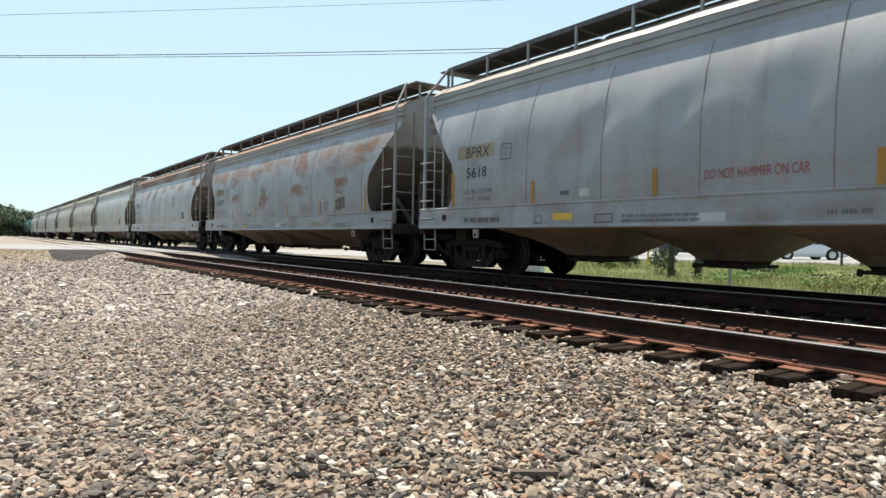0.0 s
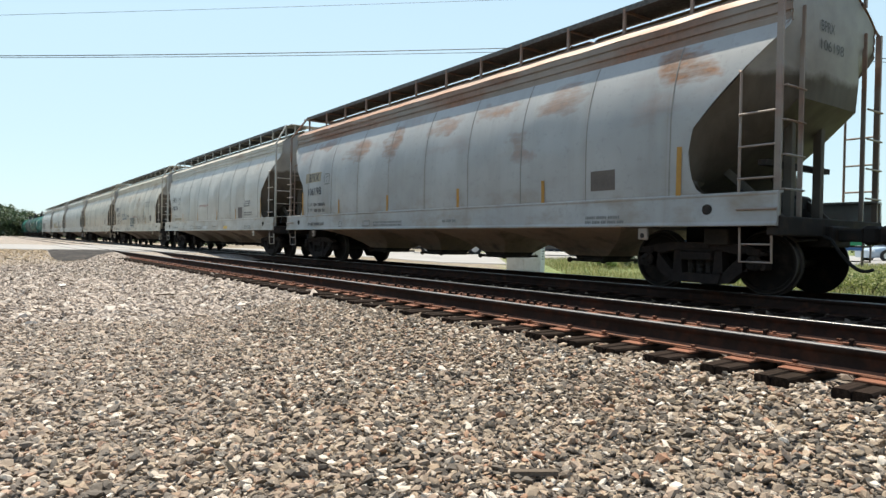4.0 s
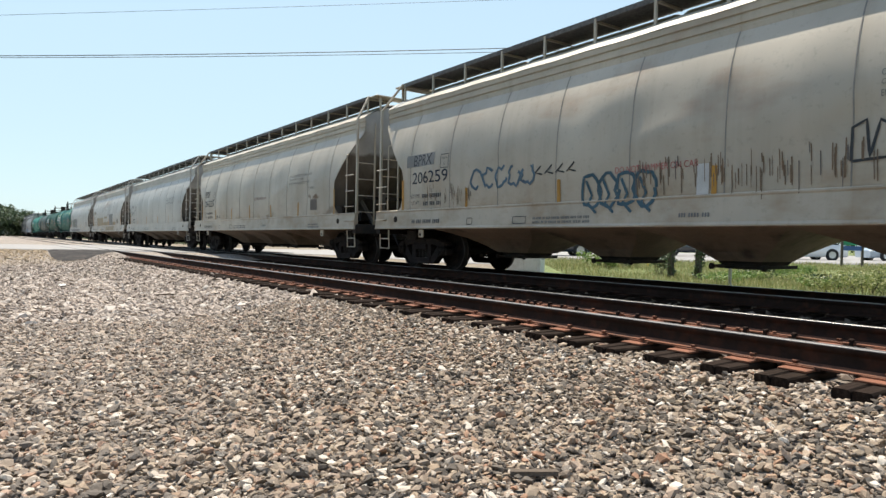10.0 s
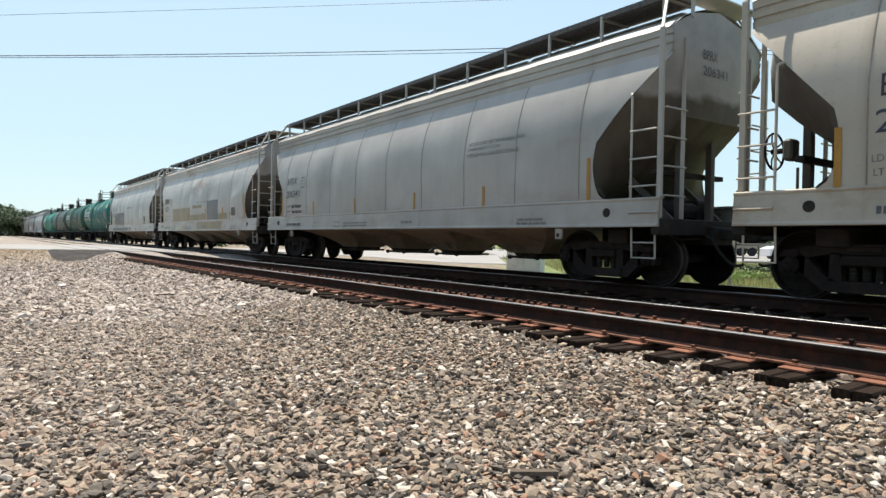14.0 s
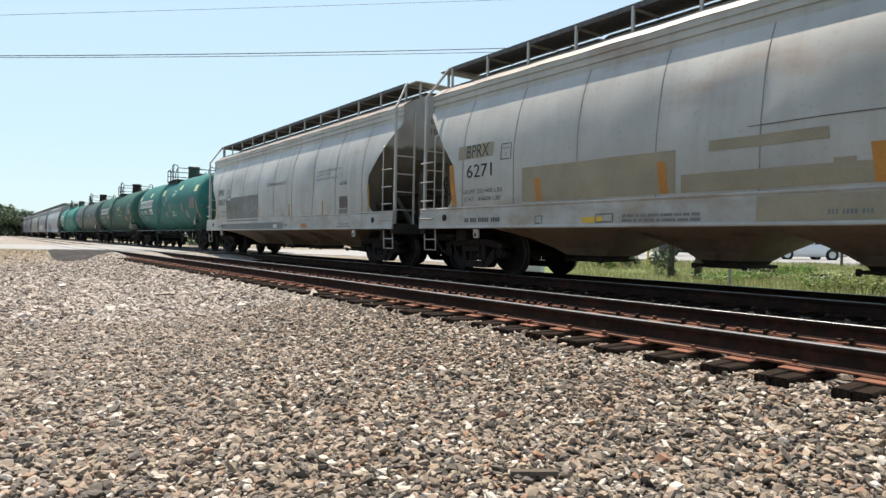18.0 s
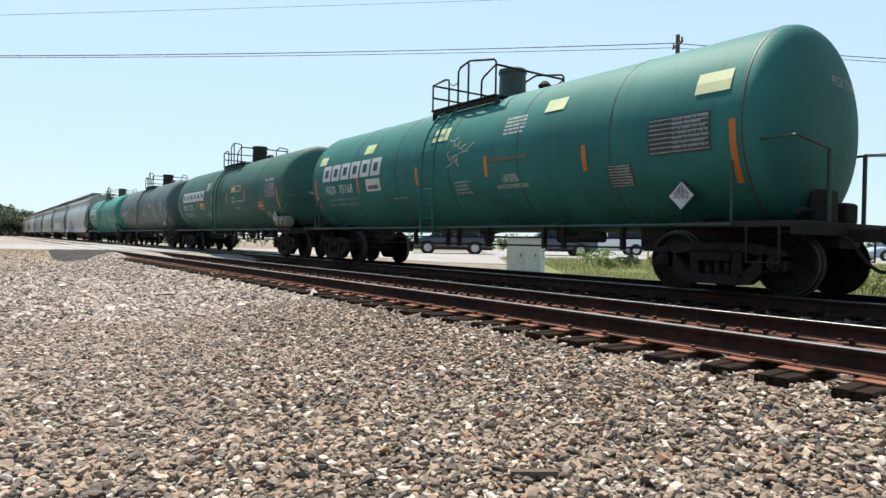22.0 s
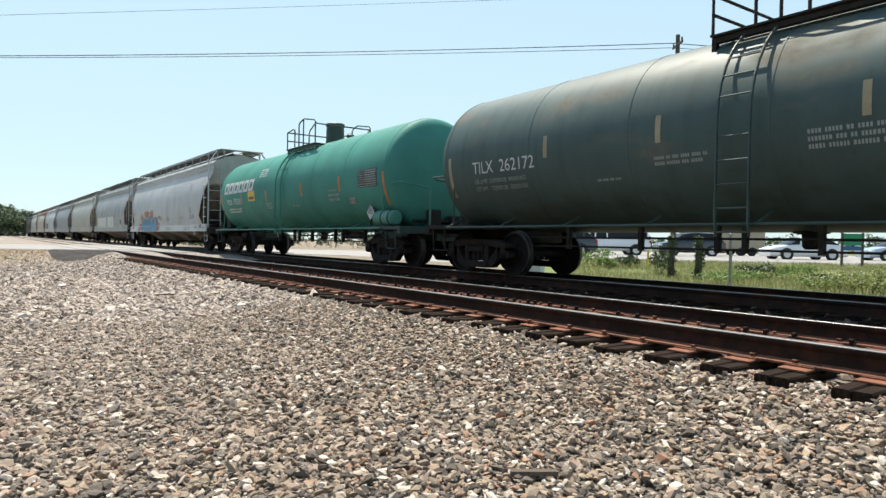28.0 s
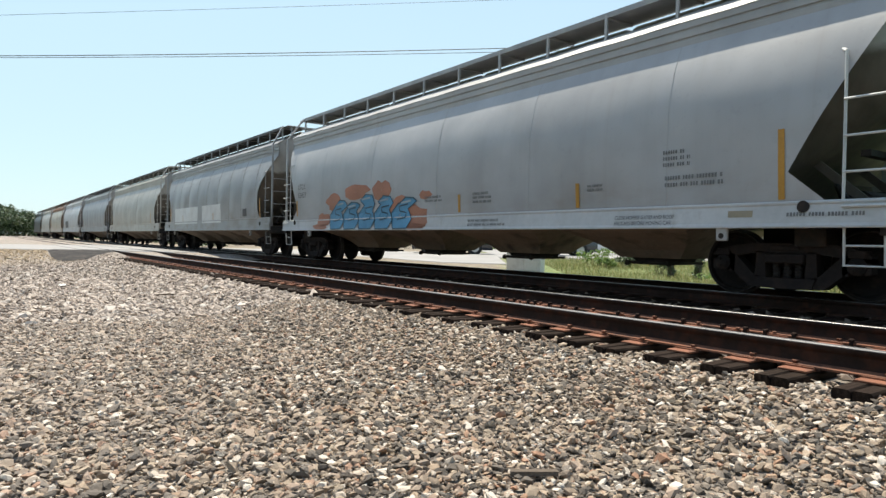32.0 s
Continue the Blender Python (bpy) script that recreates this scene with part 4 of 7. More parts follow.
    def skin(x, z):
        return dented(x, z) if z > sill1 + 0.01 else 1.577 + 0.024 * (sill1 - 0.055 - z) / (sill1 - sill0 - 0.115)

    for txt, h, w, x, z, mat in spec.get("words", []):
        part("lettering", onto(words(txt, h, w), L0 + x, z, skin, 0.01), mat, car, "painted lettering")
    for x, z, w, rows, h, mat in spec.get("print", []):
        tagged(part("small_print", text_lines(L0 + x, z, w, rows, h, skin, int(x * 100), 1.7, 0.009), mat, car), "rows of small stencilled print", kind="stuff")
    for i, (x0, x1, z0, z1, mat) in enumerate(spec.get("patches", [])):
        part("paint_patch", patch(L0 + x0, L0 + x1, z0, z1, skin, 0.0055 + 0.0004 * i), mat, car, "patch of different paint")
    for x, z, w, h in spec.get("boxes", []):
        part("stencil_box", ribbon([(L0 + x, z), (L0 + x + w, z), (L0 + x + w, z + h), (L0 + x, z + h), (L0 + x, z)], 0.018, 0.009, skin), grey_letters, car, "outlined stencil box")
    for x, z, h in spec.get("tapes", []):
        part("reflector", patch(L0 + x, L0 + x + spec.get("tape_w", 0.085), z, z + h, skin, 0.0095, spec.get("tape_lean", 0.0)), spec.get("tape_mat", yellow_tape), car, "amber reflective strip")
    for line, (txt, h, w) in enumerate(spec.get("end_words", [])):
        me = words(txt, h, w)
        part("end_lettering", me, grey_letters, car, "faded end lettering", Matrix.Translation((half - 0.035, -0.45, 3.72 - 0.26 * line)) @ Matrix.Rotation(math.pi / 2, 4, "Z"))
    SKINS[car.name] = skin
    return car


# ---- painted tags ----
def ribbon(points, width, lift, surf):
    """A sprayed line laid on a car's side through points of (x, z)."""
    fine = []
    lift += 0.005
    for (x0, z0), (x1, z1) in zip(points, points[1:]):
        n = max(1, int(math.hypot(x1 - x0, z1 - z0) / 0.08))
        fine += [(x0 + (x1 - x0) * i / n, z0 + (z1 - z0) * i / n) for i in range(n)]
    fine.append(points[-1])
    a, b = [], []
    for i, (x, z) in enumerate(fine):
        xa, za = fine[max(0, i - 1)]
        xb, zb = fine[min(len(fine) - 1, i + 1)]
        l = math.hypot(xb - xa, zb - za) or 1
        nx, nz = -(zb - za) / l * width / 2, (xb - xa) / l * width / 2
        a.append((x + nx, -(surf(x + nx, z + nz) + lift), z + nz))
        b.append((x - nx, -(surf(x - nx, z - nz) + lift), z - nz))
    return Geo().quad_grid([a, b])


def blob(points, lift, surf):
    """A filled sprayed shape, cut into a fan of thin strips from its foot to its top."""
    lift += 0.005
    cx = sum(p[0] for p in points) / len(points)
    cz = sum(p[1] for p in points) / len(points)
    rings = []
    for k in (0.02, 0.35, 0.7, 1.0):
        rings.append([(cx + (x - cx) * k, -(surf(cx + (x - cx) * k, cz + (z - cz) * k) + lift), cz + (z - cz) * k) for x, z in points])
    return Geo().quad_grid(rings, True)


def loop(cx, cz, rx, rz, n=14, wob=0.0, seed=0, a0=0.0, a1=6.2832):
    r = random.Random(seed)
    return [(cx + rx * math.cos(a0 + (a1 - a0) * i / n) * (1 + r.uniform(-wob, wob)), cz + rz * math.sin(a0 + (a1 - a0) * i / n) * (1 + r.uniform(-wob, wob))) for i in range(n + 1)]


# ---- tank car ----
TANK_R, TANK_Z = 1.535, 2.445
HEAD = 0.46            # depth of the dished heads


def tank_y(z):
    return math.sqrt(max(0.02, TANK_R ** 2 - (z - TANK_Z) ** 2))


def tank_skin(x, z):
    return tank_y(z)


def tank_shell(half):
    """The straight shell between two dished heads with rounded knuckles."""
    prof = []
    half -= 0.1
    head = []
    for i in range(19):
        a = math.pi / 2 * i / 18
        head.append((HEAD * math.cos(a) ** 0.77, max(0.02, TANK_R * math.sin(a) ** 0.77)))
    for d, r in head:
        prof.append((-half - d, r))
    for i in range(1, 8):
        prof.append((-half + 2 * half * i / 8, TANK_R))
    for d, r in reversed(head):
        prof.append((half + d, r))
    g = Geo().turned(prof, 56, "x")
    g.v = [(x, y, z + TANK_Z) for x, y, z in g.v]
    return g


def ring_seam(x, w=0.02, h=0.007):
    g = Geo().turned([(x - w, TANK_R - 0.004), (x - w * 0.5, TANK_R + h), (x + w * 0.5, TANK_R + h), (x + w, TANK_R - 0.004)], 56, "x")
    g.f = g.f[:-2]
    g.v = [(a, b, c + TANK_Z) for a, b, c in g.v]
    return g


def underframe_mesh(half):
    e = half + 0.67
    return Geo().box(half - 1.9, e, -0.33, 0.33, 0.68, 0.955, 0.02)


def tank_deck(half):
    e = half + 0.67
    sec = [(e - 1.9, 0.96), (e - 1.9, 1.04), (e, 1.04), (e + 0.01, 1.03), (e + 0.01, 0.86), (e - 0.1, 0.86), (e - 0.1, 0.96)]
    return Geo().plate(sec, -1.5, 1.5)


def saddle_mesh():
    g = Geo()
    pts = []
    for i in range(9):
        a = radians(-30 + 60 * i / 8)
        pts.append((math.sin(a) * (TANK_R + 0.02), TANK_Z - math.cos(a) * (TANK_R + 0.02)))
    k = len(g.v)
    for x in (-0.16, 0.16):
        g.v += [(x, y, z) for y, z in pts] + [(x, -0.6, 0.95), (x, 0.6, 0.95)][::-1]
    n = 11
    g.f += [tuple(k + i for i in range(n)), tuple(k + 2 * n - 1 - i for i in range(n))]
    g.f += [(k + i, k + n + i, k + n + (i + 1) % n, k + (i + 1) % n) for i in range(n)]
    return g


def platform_pieces(car, x, iron):
    """The grated platform round the manway: bearers, planks and bent pipe railings, each a part."""
    z = TANK_Z + TANK_R + 0.05
    for y in (-0.95, 0.95):
        part("platform_bearer", shared(("bearer", y), lambda: Geo().plate([(-1.05, z - 0.42), (-0.98, z - 0.42), (-0.98, z - 0.3), (1.28, z - 0.3), (1.28, z - 0.42), (1.35, z - 0.42), (1.35, z - 0.22), (-1.05, z - 0.22)], y - 0.05, y + 0.05)), iron, car, "", (x, 0, 0))
    for y in (-1.05, -0.9, -0.75, -0.6, 0.49, 0.64, 0.79, 0.94):
        part("platform_plank", shared("tplank", lambda: Geo().box(-1.05, 1.35, 0, 0.11, z - 0.21, z - 0.18)), iron, car, "", (x, y, 0))
    z0, z1 = TANK_Z + TANK_R - 0.17, TANK_Z + TANK_R + 0.52
    pieces = []
    for y in (-1.02, 1.02):
        pieces += [[(-1.02, y, z0), (-1.02, y, z1 - 0.05), (-0.5, y, z1), (-0.38, y, z1 - 0.03), (-0.36, y, z1 - 0.1), (-0.36, y, z0)],
                   [(0.85, y, z0), (0.86, y, z1 - 0.28), (0.95, y, z1 - 0.2), (1.34, y, z1 - 0.02), (1.34, y, z0)],
                   [(0.0, y, z0), (0.0, y, z1 + 0.08), (0.08, y, z1 + 0.17), (0.42, y, z1 + 0.25), (1.28, y, z1 + 0.1), (1.34, y, z1 + 0.04), (1.34, y, z1 - 0.1)]]
    pieces += [[(-1.02, -1.02, z1 - 0.05), (-1.02, 1.02, z1 - 0.05)], [(-1.02, -1.02, (z0 + z1) / 2), (-1.02, 1.02, (z0 + z1) / 2)], [(0.38, -1.02, z0), (0.38, -1.02, z1 + 0.21)], [(1.34, -1.02, z1 - 0.02), (1.34, 1.02, z1 - 0.02)]]
    for i, pts in enumerate(pieces):
        part("railing", shared(("trail", i), lambda: Geo().bar(pts, 0.024), True), iron, car, "bent pipe safety railing", (x, 0, 0))
    part("safety_chain", shared("chain", lambda: Geo().bar([(-0.36, -1.02, z1 - 0.1), (-0.2, -1.02, z1 - 0.2), (-0.05, -1.02, z1 - 0.18), (0.0, -1.02, z1 - 0.08)], 0.009, 5)), iron, car, "", (x, 0, 0))


def manway_mesh():
    g = Geo()
    z = TANK_Z + TANK_R - 0.05
    g.turned([(z, 0.32), (z + 0.6, 0.30), (z + 0.62, 0.325), (z + 0.7, 0.325), (z + 0.73, 0.29), (z + 0.75, 0.05)], 24, "z")
    return g


def valve_mesh():
    z = TANK_Z + TANK_R - 0.05
    return Geo().turned([(z, 0.1), (z + 0.16, 0.1), (z + 0.17, 0.14), (z + 0.22, 0.14), (z + 0.3, 0.06)], 10, "z")


def tank_ladder():
    """Curved ladder from the walkway to the platform on the near side."""
    g = Geo()
    for x in (-0.24, 0.24):
        pts = [(x, -1.6, 0.82), (x, -TANK_R - 0.1, 1.0), (x, -TANK_R - 0.1, TANK_Z)]
        for i in range(1, 7):
            a = radians(i * 9.5)
            pts.append((x, -(TANK_R + 0.1) * math.cos(a), TANK_Z + (TANK_R + 0.1) * math.sin(a)))
        for a, b in zip(pts, pts[1:]):
            g.flat_bar(a, b, 0.045, 0.02, (1, 0, 0))
    for i in range(8):
        z = 0.88 + i * 0.33
        if z < 2.45:
            g.rod((-0.24, -TANK_R - 0.1, z), (0.24, -TANK_R - 0.1, z), 0.014, 6)
    for i in range(1, 6):
        a = radians(i * 11)
        y, z = -(TANK_R + 0.1) * math.cos(a), TANK_Z + (TANK_R + 0.1) * math.sin(a)
        g.rod((-0.24, y, z), (0.24, y, z), 0.014, 6)
    return g


def handrail_mesh(half):
    """The long pipe handrail along the foot of the tank."""
    e = half - 0.2
    g = Geo()
    n = 8
    for i in range(n):
        a, b = -e + 2 * e * i / n, -e + 2 * e * (i + 1) / n
        g.rod((a, -1.55, 0.99), (b, -1.55, 0.99), 0.024, 8)
        g.rod((a, -1.55, 0.99), (a, -1.1, 1.18), 0.02, 6)
    return g


def hang_pipes(car, half):
    """Brake rods, their hangers and tanks below the belly, each a part."""
    e = half - 1.6
    for z, r in ((0.80, 0.022), (0.63, 0.02)):
        part("brake_rod", shared(("rod", round(e, 2), z), lambda: Geo().rod((-e, -0.55, z), (e, -0.55, z), r, 6)), dark_iron, car)
    for x in (-4.3, -2.6, -1.15, -0.7, 0.4, 2.2, 2.75, 4.2):
        part("rod_hanger", shared("hanger", lambda: Geo().box(-0.035, 0.035, -0.6, -0.5, 0.58, 1.16)), dark_iron, car, at=(x, 0, 0))
    part("brake_cylinder", shared("bcyl", lambda: Geo().turned([(-0.3, 0.06), (-0.28, 0.11), (0.28, 0.11), (0.3, 0.06)], 14, "x"), True), dark_iron, car, at=(3.3, -0.35, 0.82))
    part("valve_box", shared("vbox", lambda: Geo().box(-0.14, 0.14, -0.4, 0.1, 0.7, 1.0, 0.04)), dark_iron, car, at=(2.5, 0, 0))
    part("valve_box", shared("vbox2", lambda: Geo().box(-0.3, 0.3, -0.4, 0.1, 0.58, 1.1, 0.04)), dark_iron, car, at=(4.75, 0, 0))


def outlet_valve():
    g = Geo()
    g.turned([(0.66, 0.08), (0.7, 0.12), (0.88, 0.13), (0.9, 0.24), (1.1, 0.28)], 16, "z")
    return g


def diamond(x, z, w, surf, lift):
    g = Geo()
    rows = []
    n = 6
    for i in range(n + 1):
        t = -1 + 2 * i / n
        zz = z + t * w
        h = w * (1 - abs(t)) + 0.002
        rows.append([(x - h, -(surf(zz) + lift), zz), (x + h, -(surf(zz) + lift), zz)])
    return g.quad_grid(rows)


def letter_blocks(x, z, w, h, n, surf, mat, car):
    """A maker's wordmark, drawn as plain slanted hollow blocks."""
    pitch = w / n
    for i in range(n):
        x0 = x + i * pitch
        x1 = x0 + pitch * 0.86
        sl = 0.12
        t = h * 0.31
        g = Geo()
        for a, b, c, d in ((x0, x0 + t, z, z + h), (x1 - t, x1, z + 0, z + h), (x0 + t, x1 - t, z + h - t * 0.8, z + h),
                           (x0 + t, x1 - t, z + 0, z + 0 + t * 0.8)):
            p = patch(a, b, c, d, surf, 0.006)
            k = len(g.v)
            g.v += [(vx + (vz - z) * sl, vy, vz) for vx, vy, vz in p.v]
            g.f += [tuple(k + q for q in f) for f in p.f]
        part("wordmark_block", g, mat, car, "block of a white painted wordmark")


def tank(name, left, right, paint, label, spec):
    """A tank car between two coupling planes."""
    half_all = (right - left) / 2
    half = half_all - 1.27
    c = (left + right) / 2
    car = thing(name, (c, TRAIN_Y, 0), label, "tank car", "freight cars of the train")
    CARS.append((car, c))
    k = round(half, 2)
    iron = spec.get("iron", dark_iron)
    part("tank_shell", shared(("tank", k), lambda: tank_shell(half), True), paint, car, spec.get("shell", ""))
    for i, x in enumerate((-half + 0.1, -half * 0.62, -half * 0.3, half * 0.02, half * 0.34, half * 0.66, half - 0.1)):
        part("ring_seam", shared(("ring", round(x, 2)), lambda: ring_seam(x), True), spec.get("seam", paint), car)
    for x in (-half + 1.0, half - 1.0):
        part("saddle", shared("saddle", saddle_mesh), dark_iron, car, at=(x, 0, 0))
    platform_pieces(car, spec.get("dome", 0.0), iron)
    mw = part("manway", shared("manway", manway_mesh, True), spec.get("manway", iron), car, "round manway dome", (spec.get("dome", 0.0) + 0.72, 0.0, 0))
    part("relief_valve", shared("valve", valve_mesh, True), iron, mw, at=(0.95, 0.1, 0))
    part("ladder", shared("tank_ladder", tank_ladder), spec.get("ladder", paint), car, at=(spec.get("dome", 0.0) - 0.3, 0, 0))
    part("handrail", shared(("handrail", k), lambda: handrail_mesh(half), True), spec.get("rail", iron), car, "long pipe handrail")
    hang_pipes(car, half)
    part("bottom_outlet", shared("outlet_valve", outlet_valve), dark_iron, car, at=(spec.get("dome", 0.0), 0, 0))
    e = half + 0.67
    for s in (-1, 1):
        turn = Matrix.Rotation(0 if s > 0 else math.pi, 4, "Z")
        part("draft_sill", shared(("uf", k), lambda: underframe_mesh(half)), iron, car, "", turn)
        part("end_platform", shared(("tdeck", k), lambda: tank_deck(half)), iron, car, "", turn)
        for y in (-1, 1):
            part("end_railing", shared(("erail", k, y), lambda: Geo().bar([(e - 0.95, y * 1.42, 1.04), (e - 0.95, y * 1.42, 2.05), (e - 0.88, y * 1.42, 2.15), (e - 0.1, y * 1.40, 2.15), (e - 0.06, y * 1.3, 2.12), (e - 0.06, y * 0.55, 2.05)], 0.022)
                                         .rod((e - 0.06, y * 0.55, 1.04), (e - 0.06, y * 0.55, 2.05), 0.03, 6)), spec.get("rail", iron), car, "bent pipe railing over the platform", turn)
            part("sill_step", shared(("tstep", k, y), lambda: Geo().bar([(e - 0.7, y * 1.48, 0.98), (e - 0.7, y * 1.46, 0.48), (e - 0.25, y * 1.46, 0.48), (e - 0.25, y * 1.48, 0.98)], 0.018)), iron, car, "", turn)
        gear = Geo().box(e - 0.35, e - 0.1, -0.5, -0.15, 1.04, 1.5, 0.03).rod((e - 0.3, -0.9, 1.2), (e - 0.3, 0.4, 1.2), 0.05, 8).box(e - 0.45, e - 0.15, 0.2, 0.6, 1.04, 1.35, 0.03)
        part("brake_fitting", CACHE.setdefault(("tgear", k), gear.mesh("gear")), dark_iron, car, "brake fittings on the platform", turn)
        m = Matrix.Translation((s * (e + 0.02), 0, 0)) @ Matrix.Rotation(0 if s > 0 else math.pi, 4, "Z")
        part("coupler", shared("coupler", coupler_mesh), dark_iron, car, "rusty knuckle coupler", m)
        part("air_hose", shared("hose", hose_mesh, True), black_hose, car, "black rubber brake hose", m)
    for x in spec.get("trucks", (-half + 0.71, half - 0.71)):
        truck(car, x)
    if spec.get("reservoir"):
        part("air_reservoir", shared("reservoir", lambda: Geo().turned([(-0.47, 0.05), (-0.46, 0.16), (-0.41, 0.205), (0.41, 0.205), (0.46, 0.16), (0.47, 0.05)], 18, "x"), True), spec["reservoir"], car, "cylindrical air tank", (half - 0.24, -1.32, 1.26))
        for dx in (-0.02, 0.34):
            part("tank_strap", shared("strap", lambda: Geo().turned([(-0.02, 0.2), (-0.02, 0.216), (0.02, 0.216), (0.02, 0.2)], 18, "x")), dark_iron, car, "", (half - 0.24 + dx, -1.32, 1.26))
    L0 = -half + 0.05
    for txt, h, w, x, z, mat in spec.get("words", []):
        part("lettering", onto(words(txt, h, w), L0 + x, z, tank_skin, 0.006), mat, car, "painted lettering")
    for x, z, w, rows, h, mat in spec.get("print", []):
        mat = pale_print if mat is faint_letters else mat
        tagged(part("small_print", text_lines(L0 + x, z, w, rows, h, tank_skin, int(x * 100), 1.7, 0.005), mat, car), "rows of small stencilled print", kind="stuff")
    for i, (x0, x1, z0, z1, mat) in enumerate(spec.get("patches", [])):
        part("paint_patch", patch(L0 + x0, L0 + x1, z0, z1, tank_skin, 0.004 + 0.0018 * i), mat, car, "stuck-on decal")
    for x, z, h in spec.get("tapes", []):
        part("reflector", patch(L0 + x, L0 + x + 0.1, z, z + h, tank_skin, 0.008), spec.get("tape_mat", orange_tape), car, "faded reflective strip")
    for line, (txt, h, w) in enumerate(spec.get("head_words", [])):
        me = words(txt, h, w).copy()
        for v in me.vertices:
            y, z = v.co.x + 0.05, v.co.z + 3.05 - 0.24 * line
            r = min(0.999, math.hypot(y, z - TANK_Z) / TANK_R)
            v.co = (half - 0.1 + HEAD * (1 - r ** 2.6) ** (1 / 2.6) + 0.012, y, z)
        part("head_lettering", me, pale_print, car, "white lettering on the tank's end")
    if spec.get("blocks"):
        x, z, w, h, n, mat = spec["blocks"]
        letter_blocks(L0 + x, z, w, h, n, tank_skin, mat, car)
    for x, z, w in spec.get("diamonds", []):
        flat = lambda *a: 1.34
        sign = part("placard", diamond(L0 + x, z, w, flat, 0.0), dark_decal, car, "diamond hazard placard")
        part("placard_face", diamond(L0 + x, z, w * 0.9, flat, 0.004), white_sign, sign)
        g = Geo()
        for i in range(-3, 4):
            q = patch(L0 + x + i * w * 0.13 - w * 0.035, L0 + x + i * w * 0.13 + w * 0.035, z + w * 0.22, z + w * (0.8 - abs(i) * 0.15), flat, 0.008)
            b = len(g.v)
            g.v += q.v
            g.f += [tuple(b + j for j in f) for f in q.f]
        part("placard_stripes", g, black_letters, sign)
        part("placard_number", onto(words("3082", w * 0.42, w * 1.2), L0 + x - w * 0.6, z - w * 0.2, flat, 0.01), black_letters, sign)
        part("placard_holder", Geo().box(L0 + x - 0.04, L0 + x + 0.04, -1.335, -0.95, z - 0.04, z + 0.04).box(L0 + x - 0.02, L0 + x + 0.02, -1.336, -1.31, 1.0, z), dark_iron, sign)
    for x, z, w, h in spec.get("tables", []):
        board_ = part("data_table", patch(L0 + x, L0 + x + w, z, z + h, tank_skin, 0.008), dark_decal, car, "dark table of white figures")
        g = Geo()
        for j in range(8):
            zz = z + h * (j + 0.5) / 8
            q = patch(L0 + x + 0.03, L0 + x + w - 0.03, zz - 0.008, zz + 0.008, tank_skin, 0.013)
            b = len(g.v)
            g.v += q.v
            g.f += [tuple(b + i for i in f) for f in q.f]
        q = text_lines(L0 + x + w * 0.42, z + h * 0.87, w * 0.55, 7, h * 0.07, tank_skin, int(x * 10), 1.75, 0.013)
        b = len(g.v)
        g.v += q.v
        g.f += [tuple(b + i for i in f) for f in q.f]
        part("table_print", g, pale_print, board_)
    return car


# ---- the train, from its front to its tail ----
TAN = (0.53, 0.465, 0.37)
TAPES = [(1.27, 1.42, 0.72), (3.8, 1.42, 0.4), (6.5, 1.42, 0.4), (9.5, 1.42, 0.4), (12.1, 1.42, 0.4), (14.93, 1.42, 0.72)]
SHORT = [(1.27, 1.42, 0.72), (3.8, 1.42, 0.3), (9.0, 1.42, 0.3), (14.93, 1.42, 0.72)]


def marks(owner, number, om, nm, patch_mat=None, oh=0.26, nh=0.26, ow=0.76, nw=1.3, extra_words=(), extra_patches=(), extra_print=(), weights=None, decal=(13.28, 13.8, 1.57, 1.9), caution=0):
    """The lettering that every hopper carries near its left end and along its sill."""
    pt = [(1.46, 2.66, 2.42, 2.71, patch_mat)] if patch_mat else []
    return {
        "words": [(owner, oh, ow, 1.76, 2.44, om), (number, nh, nw, 1.71 if len(number) > 4 else 1.78, 2.02, nm)] + [("CAUTION DO NOT USE STEAM OR BOILING WATER", 0.075, 1.75, 11.6, 2.68, faint_letters), ("OR SHARP OBJECTS TO CLEAN", 0.075, 1.05, 11.6, 2.56, faint_letters), ("ENTER CAR WITH CLEAN SOFT SOLED SHOES", 0.075, 1.6, 11.6, 2.44, faint_letters)][:3 * caution] + [("PLATE", 0.045, 0.17, 2.955, 2.51, grey_letters), ("C", 0.07, 0.055, 3.01, 2.38, grey_letters), ("LD LMT", 0.085, 0.38, 1.68, 1.69, faint_letters), ("LT WT", 0.085, 0.32, 1.7, 1.53, faint_letters)]
        + ([(weights[0], 0.085, 0.08 * len(weights[0]), 2.15, 1.69, faint_letters), (weights[1], 0.085, 0.08 * len(weights[1]), 2.18, 1.53, faint_letters)] if weights else []) + list(extra_words),
        "boxes": [(2.9, 2.32, 0.28, 0.3), (3.9, 1.05, 0.18, 0.13), (5.35, 1.05, 0.36, 0.13)],
        "end_words": [(owner, 0.15, 0.4), (number, 0.15, 0.115 * len(number))],
        "patches": pt + ([(*decal, brown_decal)] if decal else []) + list(extra_patches),
        "print": ([] if weights else [(2.15, 1.68, 0.8, 1, 0.09, grey_letters), (2.2, 1.50, 0.7, 1, 0.09, grey_letters)]) + [(5.9, 1.12, 1.5, 2, 0.045, faint_letters),
                  (9.0, 1.1, 0.5, 1, 0.06, faint_letters), (13.2, 1.1, 0.8, 2, 0.045, faint_letters), (1.75, 1.09, 1.3, 1, 0.09, grey_letters)] + list(extra_print),
    }


browned_red = grained("browned_red_stencil", (0.2, 0.07, 0.07), 0.6, 0, 12, 0.4)
hammer_red = [("DO NOT HAMMER ON CAR", 0.14, 1.45, 7.33, 1.63, red_letters)]

